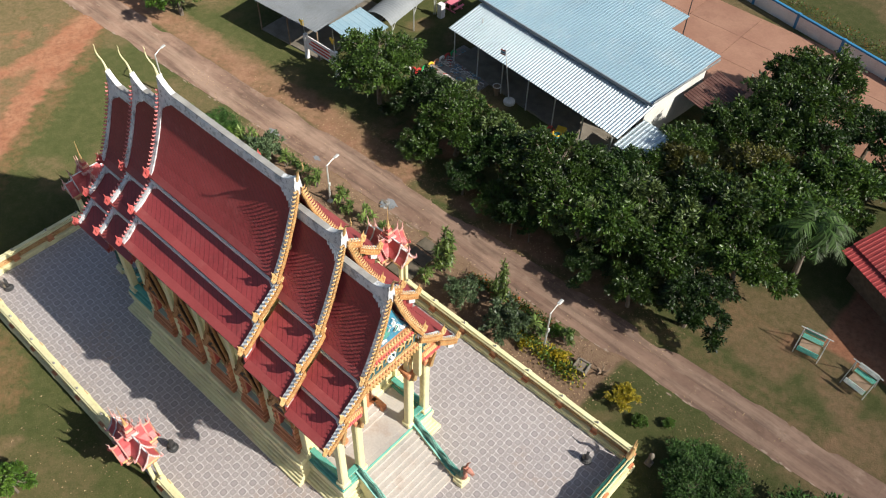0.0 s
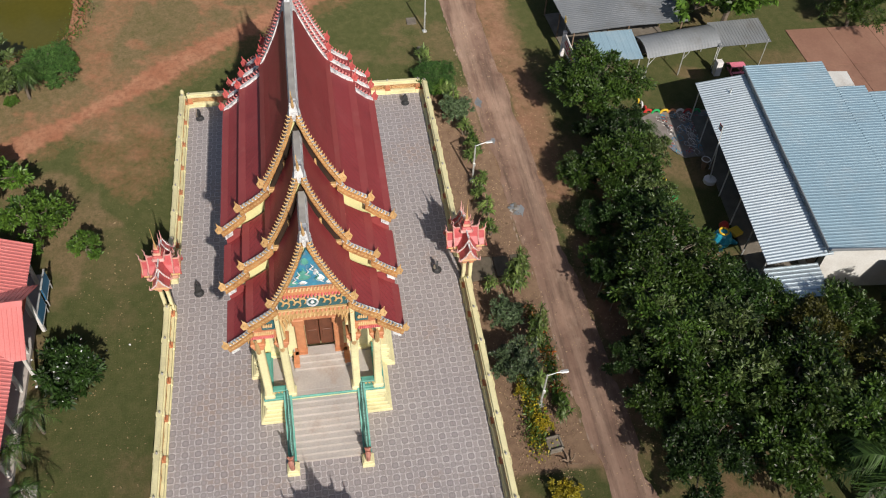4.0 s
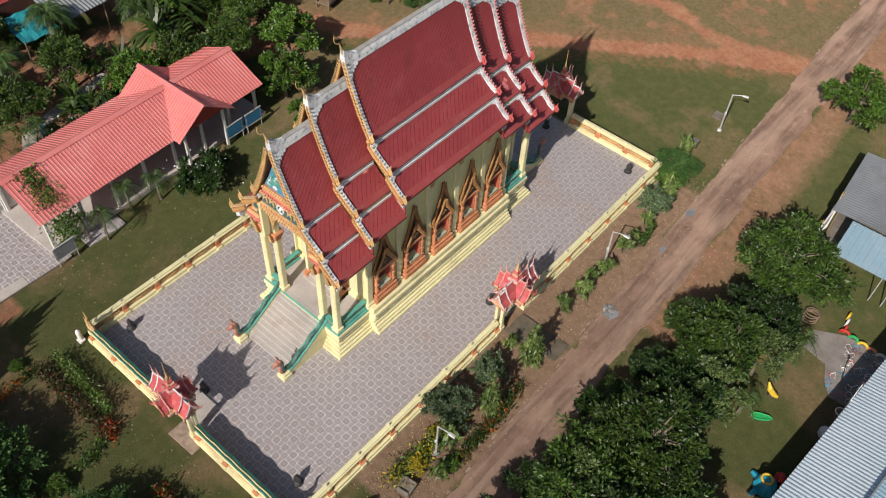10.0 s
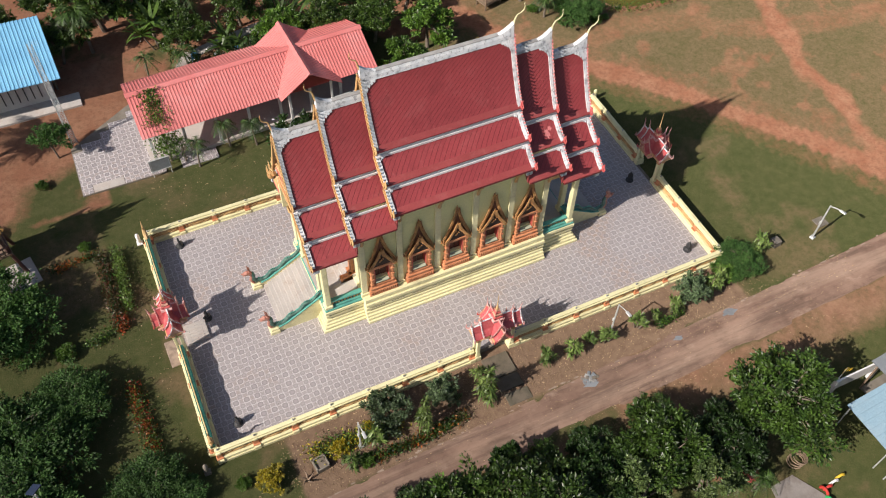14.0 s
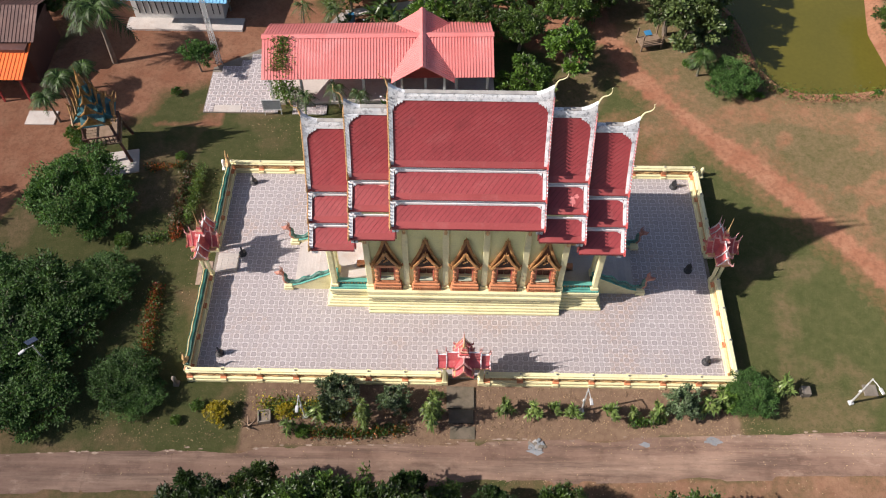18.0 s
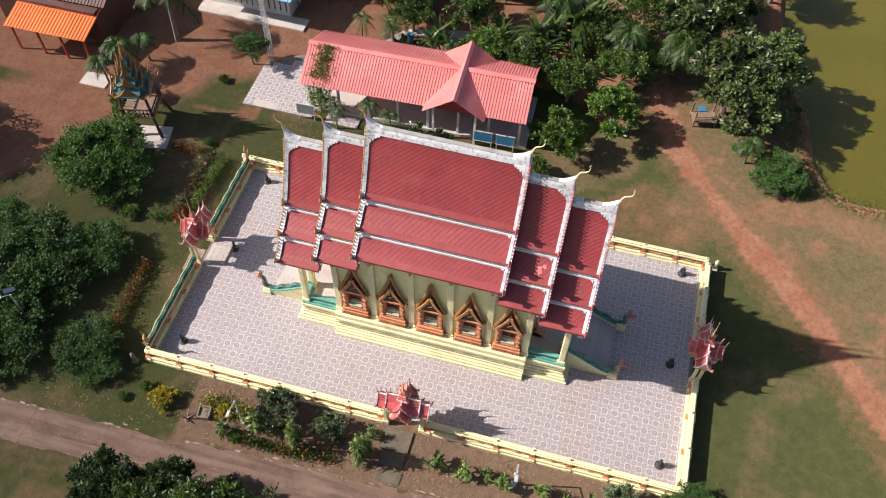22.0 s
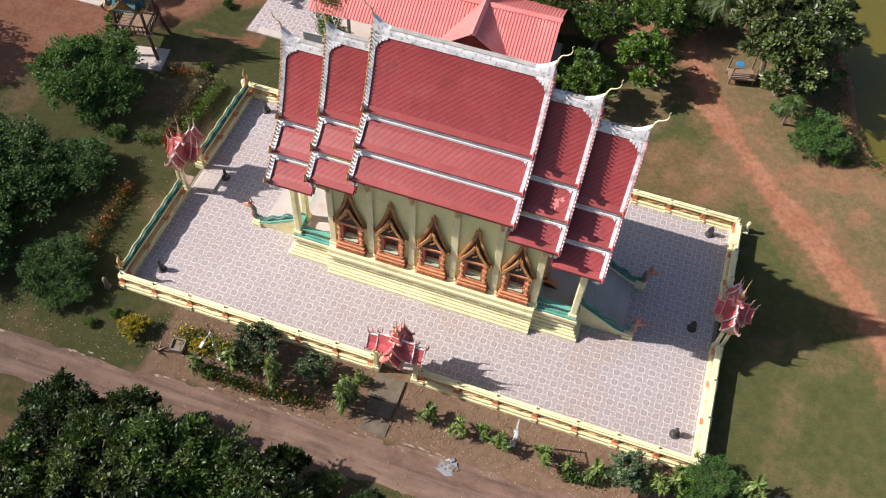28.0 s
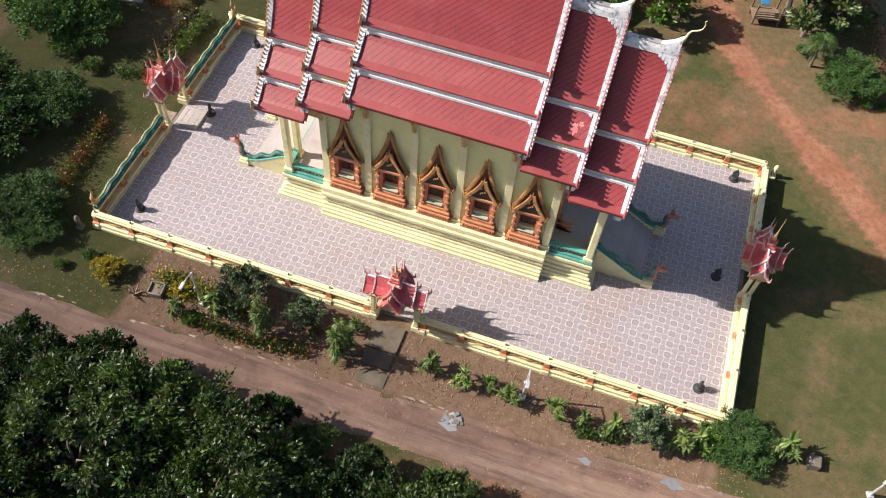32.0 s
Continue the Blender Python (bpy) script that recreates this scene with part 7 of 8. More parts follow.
plum = tree("plumeria", "broad plumeria with pale blossoms beside the hall", 2.1, 1.5, LEAFDARK, 1900, 0.28, 10, 0.12, 0.9, 0.07, 3, wide=0.4)
C = rng.normal(size=(60, 3)) * (0.85, 0.85, 0.25) + (0, 0, 1.75)
o = new("blossom", leaf_mesh("blossom", C, np.tile((0, 0, 1.0), (60, 1)), 0.12, WHITE, 0.9))
o.parent = plum
put(plum, -5.6, 13.7, 1.1, first=True)
put(plum, -9.8, 23.2, 1.0)
put(plum, -3.9, 24.6, 0.9)

# fallen leaves on the soil and the road's edges
C = []
for x0, x1, ya, yb, k in ((-15, 19, -12.6, -9.4, 3600), (-24, 26, -13.6, -12.0, 1500), (-24, 24, -16.2, -13.2, 700), (-16, 14, -18.5, -15.5, 1600), (-17, 16, -9.0, -8.2, 80), (-24, -19.5, -9, 9, 400), (-18, 8, 9.6, 14.5, 600)):
    C.append(np.stack([rng.uniform(x0, x1, k), rng.uniform(ya, yb, k), np.full(k, -0.085)], 1))
C = np.concatenate(C)
C[:, 2] = np.where((C[:, 1] > -9.2) & (C[:, 1] < 8.7) & (np.abs(C[:, 0]) < 18), 0.012, C[:, 2])
lit = new("leaf_litter", leaf_mesh("leaf_litter", C, rng.normal(size=(len(C), 3)) * (1, 1, 0.08), 0.085, LITTER, 0.6, 0.1, 0.0))
tagged(lit, "scattered dry tan leaves on the bare soil", "leaf litter", kind="stuff")
banana = strap_plant("banana_plant", "banana plant with broad arching leaves", [(0, 0, 1.9, 1.0), (0.7, 0.4, 1.6, 0.9), (-0.5, 0.6, 1.5, 0.85)], LEAFMID, 1.8, width=0.11, cat="plant", count=20)
put(banana, 2.2, 28.0, 1.45, first=True, group="banana plants in the grove")
for x, y, s in [(0.8, 27.0, 1.2), (3.6, 29.0, 1.4), (5.4, 30.4, 1.1), (-2.4, 27.2, 0.8), (-12.8, 29.4, 1.0), (-7.6, 25.8, 0.8)]:
    put(banana, x, y, s, group="banana plants in the grove")

# creeper over the hall's eave
vine = thing("creeper", "green creeper climbing over the red roof's edge", "vine", (-15.0, 16.0, 0))
C = np.concatenate([rng.normal(size=(1500, 3)) * (0.5, 0.32, 0.8) + (0.1, -0.3, 1.7), np.stack([rng.normal(size=900) * 0.42, t := rng.uniform(0, 2.6, 900), 3.3 + t * 0.52 + rng.uniform(0, 0.15, 900)], 1) * (1, 1, 1)])
keep = (C[:, 2] > 0.1)
o = new("creeper_leaves", leaf_mesh("creeper_leaves", C[keep], np.tile((0, -0.3, 1.0), (keep.sum(), 1)), 0.2, LEAFBRIGHT))
o.parent = vine
bm = grown()
tube(bm, [(0, -0.2, -0.1), (0.1, -0.3, 1.6), (0, 0.1, 3.3)], [0.06, 0.05, 0.03], 5)
part("stem", bm, BARK, vine)

# ---- red-roofed open hall to the north ----
HALL = pose(-16.5, 18.7, 0, 0, 0, 2.0)
hall = thing("open_hall", "long open-sided hall with a salmon-red ribbed metal roof", "hall")
hall.matrix_basis = HALL
HL, HW, RZ, EZ = 18.35, 3.3, 4.7, 3.1
for sy in (-1, 1):
    bm = grown()
    corrugated(bm, (-0.1, sy * 0.02, RZ), (HL + 0.2, 0, 0), (0, sy * HW, EZ - RZ), 0.24, 0.035)
    part("roof_sheet", bm, PINKROOF, hall)
bm = grown()
prism(bm, [(-0.3, RZ - 0.05), (0, RZ + 0.1), (0.3, RZ - 0.05)], "x", -0.15, HL + 0.15)
part("ridge_cap", bm, PINKROOF, hall)
cx, cw = 12.75, 2.5
for sx in (-1, 1):
    for sy in (-1, 1):
        bm = grown()
        cl = 3.95 if sy < 0 else 2.9
        corrugated(bm, (cx, 0, RZ + 0.22), (0, sy * cl, 0), (sx * cw, 0, -1.75), 0.24, 0.03)
        part("cross_roof_sheet", bm, PINKROOF, hall)
bm = grown()
prism(bm, [(cx - 0.25, RZ + 0.14), (cx, RZ + 0.32), (cx + 0.25, RZ + 0.14)], "y", -4.0, 2.95)
part("cross_ridge_cap", bm, PINKROOF, hall)
for sy in (-1, 1):
    bm = grown()
    prism(bm, [(cx - 2.2, EZ + 0.28), (cx + 2.2, EZ + 0.28), (cx, RZ + 0.1)], "y", sy * (3.2 - 0.25 - sy * 0.5), sy * (3.28 - 0.25 - sy * 0.5))
    part("gable_board", bm, FARRED, hall)
bm = grown()
box(bm, 0.0, -2.9, -0.2, HL + 0.3, 2.9, 0.16, 0.02)
part("floor_slab", bm, CONCRETE, hall, "pale concrete floor")
bm = grown()
box(bm, 0.2, 2.5, 0.16, HL - 0.2, 2.65, 3.0, 0.01)
part("rear_wall", bm, WALLWHITE, hall)
for k in range(8):
    for y in (-2.7, 2.45):
        bm = grown()
        x = 0.4 + k * (HL - 0.8) / 7
        box(bm, x - 0.1, y - 0.1, 0.1, x + 0.1, y + 0.1, 3.35, 0.01)
        part("post", bm, WALLWHITE, hall)
for k in range(2):
    bm = grown()
    x = cx + (-1, 1)[k] * 1.7
    box(bm, x - 0.09, -3.5, 0.0, x + 0.09, -3.32, 3.3, 0.01)
    part("post", bm, WALLWHITE, hall)
for x, y, w, lab in ((-1.2, 15.75, 1.5, "blue notice board on two legs"), (0.6, 15.8, 1.5, "blue notice board on two legs"), (-15.9, 14.65, 1.5, "weathered grey notice board on two legs")):
    e = thing("notice_board", lab, "board", (x, y, -0.1), 2, group="notice boards beside the hall")
    for s in (-1, 1):
        bm = grown()
        tube(bm, [(s * w * 0.45, 0, 0), (s * w * 0.45, 0, 1.7)], 0.035, 6)
        part("leg", bm, STEEL, e)
    bm = grown()
    box(bm, -w / 2, -0.03, 0.65, w / 2, 0.03, 1.65, 0.01)
    part("panel", bm, BLUEPAINT if "blue" in lab else ZINC, e)
    for z in (0.58, 1.65):
        bm = grown()
        box(bm, -w / 2 - 0.04, -0.05, z, w / 2 + 0.04, 0.05, z + 0.07, 0.01)
        part("frame_rail", bm, STEEL, e)

# tiled forecourt west of the hall
e = thing("tiled_forecourt", "patterned tiled terrace beside the open hall", "pavement", kind="structure")
bm = grown()
prism(bm, [(-21.75, 14.8), (-15.6, 14.8), (-15.6, 23.9), (-16.4, 23.5), (-21.75, 20.0)], "z", -0.3, -0.03)
part("bedding", bm, KERB, e)
for j in range(11):
    for i in range(8):
        if 14.85 + j * 0.765 > 19.0 + i * 0.5:
            continue
        if j == 0 and i > 0 and i < 4:
            continue
        bm = grown()
        box(bm, -21.7 + i * 0.765, 14.85 + j * 0.765, -0.03, -21.7 + i * 0.765 + 0.755, 14.85 + j * 0.765 + 0.755, 0.005)
        part("tile", bm, TILEBOLD, e)
bm = grown()
box(bm, -20.9, 14.85, -0.03, -18.68, 15.6, 0.006)
part("cement_patch", bm, CONCRETE, e)
bm = grown()
box(bm, -14.4, 14.75, -0.25, -11.6, 15.8, 0.0, 0.01)
part("tile_strip", bm, TILEBOLD, e)

# garden path and jars behind the hall
e = thing("garden_path", "narrow bluish concrete garden path behind the hall", "path", kind="structure")
line = [(-12.2, 25.2), (-11.0, 27.2), (-8.4, 27.9), (-5.6, 28.5), (-3.2, 29.0)]
for (ax, ay), (bx, by) in zip(line, line[1:]):
    bm = grown()
    dx, dy = bx - ax, by - ay
    L = math.hypot(dx, dy)
    nx_, ny_ = -dy / L * 0.5, dx / L * 0.5
    prism(bm, [(ax + nx_, ay + ny_), (ax - nx_, ay - ny_), (bx - nx_, by - ny_), (bx + nx_, by + ny_)], "z", -0.25, -0.05)
    part("concrete_slab", bm, CONCRETE, e)
for x, y in ((-6.7, 26.6), (-10.4, 26.2)):
    e = thing("blue_barrel", "blue plastic water barrel in the garden", "barrel", (x, y, -0.12), group="blue barrels")
    bm = grown()
    lathe(bm, [(0.26, 0), (0.3, 0.1), (0.3, 0.75), (0.26, 0.85)], 12)
    part("body", bm, BLUEPAINT, e)
    bm = grown()
    lathe(bm, [(0.27, 0.85), (0.27, 0.9), (0.1, 0.92)], 12)
    part("lid", bm, BLUEPAINT, e)
bm = grown()
box(bm, 25.9, -9.6, -0.25, 26.8, -8.8, -0.04, 0.02)
tagged(part("paving_slab", bm, KERB), "old concrete slab sunk in the lawn under the lamp", "slab")

# ---- belfry pavilion on posts ----
OLDGOLD = material("tarnished_gold", (0.30, 0.17, 0.055), (0.16, 0.085, 0.03), rough=0.5, scale=3, bump=0.5)
bel = thing("belfry", "raised timber belfry with green tiered roofs and tarnished gilt gables", "belfry", (-28.2, 10.6, -0.12), 12)
bm = grown()
box(bm, -0.6, -2.7, -0.1, 2.1, -0.3, 0.08, 0.02)
part("base_slab", bm, CONCRETE, bel)
for sx in (-1, 1):
    for sy in (-1, 1):
        bm = grown()
        tube(bm, [(sx * 1.55, sy * 1.55, 0), (sx * 1.15, sy * 1.15, 2.0), (sx * 1.0, sy * 1.0, 3.6)], [0.14, 0.12, 0.11], 8)
        part("post", bm, BROWNROOF, bel)
bm = grown()
box(bm, -1.35, -1.35, 1.75, 1.35, 1.35, 1.9, 0.02)
part("deck", bm, TIMBER, bel)
for q in range(4):
    bm = grown()
    box(bm, -1.3, -1.33, 2.45, 1.3, -1.25, 2.55, 0.01, m=pose(0, 0, 0, 0, 0, 90 * q))
    for k in range(9):
        box(bm, -1.2 + k * 0.3 - 0.03, -1.32, 1.9, -1.2 + k * 0.3 + 0.03, -1.26, 2.45, m=pose(0, 0, 0, 0, 0, 90 * q))
    part("railing", bm, BROWNROOF, bel)
bm = grown()
box(bm, -1.15, -1.15, 3.5, 1.15, 1.15, 3.75, 0.03)
part("beam", bm, OLDGOLD, bel)
z, hw = 3.75, 1.55
for k in range(4):
    bm = grown()
    prism(bm, [(-hw, z), (hw, z), (hw * 0.45, z + 0.72), (-hw * 0.45, z + 0.72)], "y", -hw * 0.55, hw * 0.55)
    prism(bm, [(-hw, z + 0.02), (hw, z + 0.02), (hw * 0.45, z + 0.70), (-hw * 0.45, z + 0.70)], "x", -hw * 0.55, hw * 0.55)
    part("roof_tier", bm, SLATE, bel, "dark green glazed roof tier")
    for q in range(4):
        bm = grown()
        m = pose(0, 0, 0, 0, 0, 90 * q)
        fs = tube(bm, [m @ Vector((-hw * 0.75, -hw * 0.98, z)), m @ Vector((-hw * 0.3, -hw, z + 0.35)), m @ Vector((0, -hw * 1.02, z + 0.95)), m @ Vector((hw * 0.3, -hw, z + 0.35)), m @ Vector((hw * 0.75, -hw * 0.98, z))], [0.07] * 5, 5)
        tube(bm, [m @ Vector((0, -hw * 1.0, z + 0.85)), m @ Vector((0, -hw * 1.1, z + 1.25))], [0.07, 0.01], 5)
        for s in (-1, 1):
            tube(bm, [m @ Vector((s * hw * 0.8, -hw, z)), m @ Vector((s * hw * 0.95, -hw * 1.05, z + 0.35))], [0.07, 0.01], 5)
        part("gilded_gable", bm, OLDGOLD, bel)
        bm = grown()
        vs = prism(bm, [(-hw * 0.6, z), (hw * 0.6, z), (0, z + 0.8)], "y", -hw * 0.94, -hw * 0.86)
        bmesh.ops.transform(bm, matrix=m, verts=vs)
        part("gable_panel", bm, OLDGOLD, bel)
    z, hw = z + 0.62, hw * 0.68
bm = grown()
lathe(bm, [(0.3, z), (0.22, z + 0.3), (0.24, z + 0.4), (0.1, z + 0.9), (0.03, z + 1.3), (0.005, z + 1.9)], 8)
part("spire", bm, OLDGOLD, bel)

bel.matrix_basis = bel.matrix_basis @ Matrix.Diagonal((1, 1, 1.14, 1))

# ---- houses to the north-west ----
e = thing("orange_roofed_house", "house with a brown roof and a bright orange ribbed awning", "house")
bm = grown()
corrugated(bm, (-43.4, 18.9, 3.4), (7.6, 0.1, 0), (0, -3.5, -0.8), 0.3, 0.04)
part("awning", bm, ORANGEROOF, e, "bright orange ribbed awning")
for s, y0, y1 in ((-1, 21.6, 18.6), (1, 21.6, 24.8)):
    bm = grown()
    corrugated(bm, (-46, y0, 5.0), (10.6, 0.15, 0), (0, y1 - y0, -1.35), 0.3, 0.04)
    part("roof_sheet", bm, BROWNROOF, e)
# dark brown block stands in for shade in the open space under the roof
bm = grown()
box(bm, -45.5, 18.0, -0.2, -36.0, 23.8, 3.5)
part("wall", bm, BROWNROOF, e)
for x in (-43, -40.6, -38.4, -36.2):
    bm = grown()
    box(bm, x - 0.08, 15.7, -0.1, x + 0.08, 15.86, 2.6, 0.01)
    part("post", bm, FARRED, e)
bm = grown()
box(bm, -36.0, 13.2, -0.25, -33.6, 14.7, -0.02, 0.02)
tagged(part("doorstep", bm, CONCRETE), "pale concrete slab before the house", "slab")

e = thing("blue_roofed_house", "small house with a sky-blue ribbed metal roof", "house")
bm = grown()
corrugated(bm, (-30.6, 31.5, 4.4), (9.6, -0.3, 0), (0.3, -6.8, -1.2), 0.3, 0.04)
part("roof_sheet", bm, BLUEROOF, e)
bm = grown()
box(bm, -29.8, 26.2, -0.2, -21.8, 31.0, 3.3)
part("wall", bm, WALLWHITE, e)
bm = grown()
for k in range(14):
    box(bm, -29.3 + 0.55 * k, 26.12, 0.6, -29.22 + 0.55 * k, 26.2, 2.2)
box(bm, -29.4, 26.1, 2.15, -22, 26.2, 2.25)
part("window_bars", bm, DARKSTEEL, e)
bm = grown()
box(bm, -30.4, 24.7, -0.3, -20.0, 26.3, 0.06, 0.03)
part("terrace", bm, CONCRETE, e)

e = thing("sheet_roofed_house", "red-roofed house with a pale sheet awning and teal tarpaulin", "house")
bm = grown()
corrugated(bm, (-3.5, 37.6, 3.3), (4.3, 0.2, 0), (0.1, -4.2, -0.7), 0.3, 0.07, wave=True)
part("awning_sheet", bm, ZINC, e, "weathered pale corrugated awning")
bm = grown()
corrugated(bm, (-7.0, 41.8, 5.0), (9.0, 0.4, 0), (0, -4.4, -1.4), 0.28, 0.035)
part("roof_sheet", bm, FARRED, e)
bm = grown()
k = 7
rows_ = [[bm.verts.new((-6.6 + 3.1 * i / k, 33.6 + 3.2 * q / k, 2.2 + 0.09 * q + 0.07 * math.sin(2.2 * i + q))) for i in range(k + 1)] for q in range(k + 1)]
for q in range(k):
    for i in range(k):
        bm.faces.new((rows_[q][i], rows_[q][i + 1], rows_[q + 1][i + 1], rows_[q + 1][i]))
part("tarpaulin", bm, TARP, e, "sagging teal tarpaulin")
bm = grown()
box(bm, -6.5, 37.5, -0.2, 1.6, 41.6, 3.6)
part("wall", bm, BROWNROOF, e)
for x, y in ((-3.3, 33.7), (0.6, 33.8), (-6.5, 33.7), (-6.5, 36.7)):
    bm = grown()
    tube(bm, [(x, y, -0.15), (x, y, 2.4)], 0.05, 6)
    part("post", bm, TIMBER, e)

# ---- lattice mast ----
e = thing("lattice_mast", "slender galvanised lattice mast beside the terrace", "mast", (-21.4, 20.6, -0.12))
for k in range(3):
    a = k * 2.094
    bm = grown()
    tube(bm, [(0.28 * math.cos(a), 0.28 * math.sin(a), 0), (0.2 * math.cos(a), 0.2 * math.sin(a), 9.5)], 0.03, 5)
    part("leg", bm, STEEL, e)
bm = grown()
for k in range(27):
    z = 0.2 + 0.34 * k
    r = 0.28 - 0.08 * z / 9.5
    for q in range(3):
        a, b = q * 2.094, (q + 1) * 2.094
        tube(bm, [(r * math.cos(a), r * math.sin(a), z), (r * math.cos(b), r * math.sin(b), z + 0.34)], 0.014, 4)
        tube(bm, [(r * math.cos(a), r * math.sin(a), z), (r * math.cos(b), r * math.sin(b), z)], 0.012, 4)
part("lacing", bm, STEEL, e)

# ---- hut at the pond ----
e = thing("pond_shelter", "little timber shelter with a blue tarpaulin under the tree", "shelter", (15.8, 23.6, -0.12), 15)
for sx in (-1, 1):
    for sy in (-1, 1):
        bm = grown()
        box(bm, sx * 0.9 - 0.05, sy * 0.6 - 0.05, 0, sx * 0.9 + 0.05, sy * 0.6 + 0.05, 1.7)
        part("post", bm, TIMBER, e)
bm = grown()
box(bm, -1.0, -0.7, 0.5, 1.0, 0.7, 0.58, 0.01)
for k in range(3):
    box(bm, -1.0, -0.72, 0.75 + 0.2 * k, 1.0, -0.67, 0.82 + 0.2 * k)
part("bench", bm, TIMBER, e)
bm = grown()
box(bm, -0.75, -0.3, 1.68, -0.15, 0.25, 1.73, 0.01, m=pose(0, 0, 0, 6, 0, 0))
part("tarpaulin", bm, BLUEPAINT, e, "blue tarpaulin")

# ---- school building to the south ----
SB = pose(-4.5, -30.2, 0, 0, 0, -5.3)
sch = thing("school_building", "long building with pale blue ribbed steel roofs and white walls", "building")
sch.matrix_basis = SB
for x0, x1, y0, y1, za, zb in ((-0.5, 17.0, 0.25, -5.4, 4.15, 4.5), (-0.5, 14.1, -5.4, -7.4, 4.5, 4.62), (4.0, 13.4, -7.4, -9.6, 4.62, 4.75)):
    bm = grown()
    corrugated(bm, (x0, y0, za), (x1 - x0, 0, 0), (0, y1 - y0, zb - za), 0.25, 0.035)
    part("upper_roof", bm, PALEBLUE, sch)
bm = grown()
corrugated(bm, (-0.45, -0.1, 3.85), (17.0, 0, 0), (0, 3.75, -0.85), 0.24, 0.05, wave=True)
part("awning_roof", bm, AWNING, sch, "pale zinc ribbed awning")
bm = grown()
corrugated(bm, (-2.6, 0.4, 2.75), (2.4, 0, 0), (0, 3.2, -0.45), 0.3, 0.05)
part("porch_roof", bm, AWNING, sch)
for x in (-2.4, -0.6):
    bm = grown()
    tube(bm, [(x, 3.4, -0.1), (x, 3.4, 2.3)], 0.05, 6)
    part("porch_post", bm, STEEL, sch)
bm = grown()
box(bm, -0.5, 0.26, 3.98, 17.0, 0.34, 4.22, 0.01)
part("fascia", bm, ZINC, sch)
bm = grown()
box(bm, -0.56, -7.4, 4.2, -0.5, 0.3, 4.4, 0.01, m=Matrix.Translation((0, 0, 0.02)))
part("barge_fascia", bm, ZINC, sch)
bm = grown()
box(bm, 0.2, -7.2, -0.2, 16.4, -0.2, 4.08)
part("wall", bm, WALLWHITE, sch)
for k in range(7):
    bm = grown()
    x = 0.2 + k * 2.66
    tube(bm, [(x, 3.3, -0.1), (x, 3.3, 3.0)], 0.05, 6)
    part("awning_post", bm, STEEL, sch)
    if k < 6:
        bm = grown()
        box(bm, x + 0.5, -0.22, 0.9, x + 1.9, -0.14, 2.2, 0.01)
        part("window", bm, PANEL, sch, "dark louvred window")
bm = grown()
box(bm, 0, -0.2, -0.3, 16.4, 3.2, 0.02)
part("veranda_floor", bm, KERB, sch)
bm = grown()
corrugated(bm, (-0.3, -3.9, 2.8), (0, -4.3, 0), (-2.6, 0, -0.4), 0.3, 0.04)
part("side_lean_to", bm, BROWNROOF, sch, "dark brown ribbed lean-to roof")
for y in (-4.1, -7.9):
    bm = grown()
    tube(bm, [(-2.7, y, -0.1), (-2.7, y, 2.4)], 0.05, 6)
    part("lean_to_post", bm, STEEL, sch)
bm = grown()
tube(bm, [(14.8, 1.7, 3.3), (14.8, 1.7, 3.85)], 0.05, 6)
part("roof_vent", bm, STEEL, sch)

# ---- sheds ----
e = thing("grey_shed", "open shed with a large dull zinc roof on posts", "shed", (19.25, -20.6, 0), 4)
for y0, y1, za, zb in ((0, -4.9, 2.9, 3.05), (-4.9, -9.9, 3.05, 2.9)):
    bm = grown()
    corrugated(bm, (0, y0, za), (7.2, 0, 0), (0, y1 - y0, zb - za), 0.25, 0.012)
    part("roof_sheet", bm, ZINC, e)
for x in (0.3, 3.6, 6.9):
    for y in (-0.4, -4.9, -9.4):
        bm = grown()
        tube(bm, [(x, y, -0.15), (x, y, 2.85)], 0.06, 6)
        part("post", bm, TIMBER, e)
bm = grown()
box(bm, 0.3, -9.4, -0.25, 6.9, -0.4, -0.02)
part("floor", bm, KERB, e)
e = thing("sheet_shelter", "small shelter with a pale sheet-metal roof", "shelter", (16.3, -22.15, 0), 2)
bm = grown()
corrugated(bm, (0, 0, 2.3), (0, -3.5, 0), (3.1, 0, 0.45), 0.5, 0.02)
part("roof_sheet", bm, PALEBLUE, e)
for x in (0.2, 2.9):
    for y in (-0.2, -3.3):
        bm = grown()
        tube(bm, [(x, y, -0.15), (x, y, 2.3 + 0.15 * x)], 0.04, 6)
        part("post", bm, STEEL, e)
e = thing("arched_shelter", "walkway shelter with an arched zinc roof on steel legs", "shelter", (18.4, -29.0, 0), -81)
bm = grown()
prev = None
for k in range(13):
    a = math.pi * (0.12 + 0.76 * k / 12)
    row = []
    for i in range(49):
        x = -3.2 + 6.4 * i / 48
        r = 1.45 + (0.02 if i % 2 else 0)
        row.append(bm.verts.new((x, r * math.cos(a), 1.75 + 0.7 * r * math.sin(a))))
    if prev:
        for i in range(48):
            bm.faces.new((prev[i], prev[i + 1], row[i + 1], row[i]))
    prev = row
bmesh.ops.recalc_face_normals(bm, faces=bm.faces)
part("roof_sheet", bm, ZINC, e)
for x in (-3, 0, 3):
    for s in (-1, 1):
        bm = grown()
        tube(bm, [(x, s * 1.3, -0.1), (x, s * 1.3, 2.1)], 0.045, 6)
        tube(bm, [(x, s * 1.3, 1.4), (x + 0.5, s * 1.3, 2.1)], 0.03, 5)
        part("post", bm, STEEL, e)
e = thing("lean_shelter", "low zinc-roofed shelter beside the walkway", "shelter", (18.8, -34.2, 0), -87)
bm = grown()
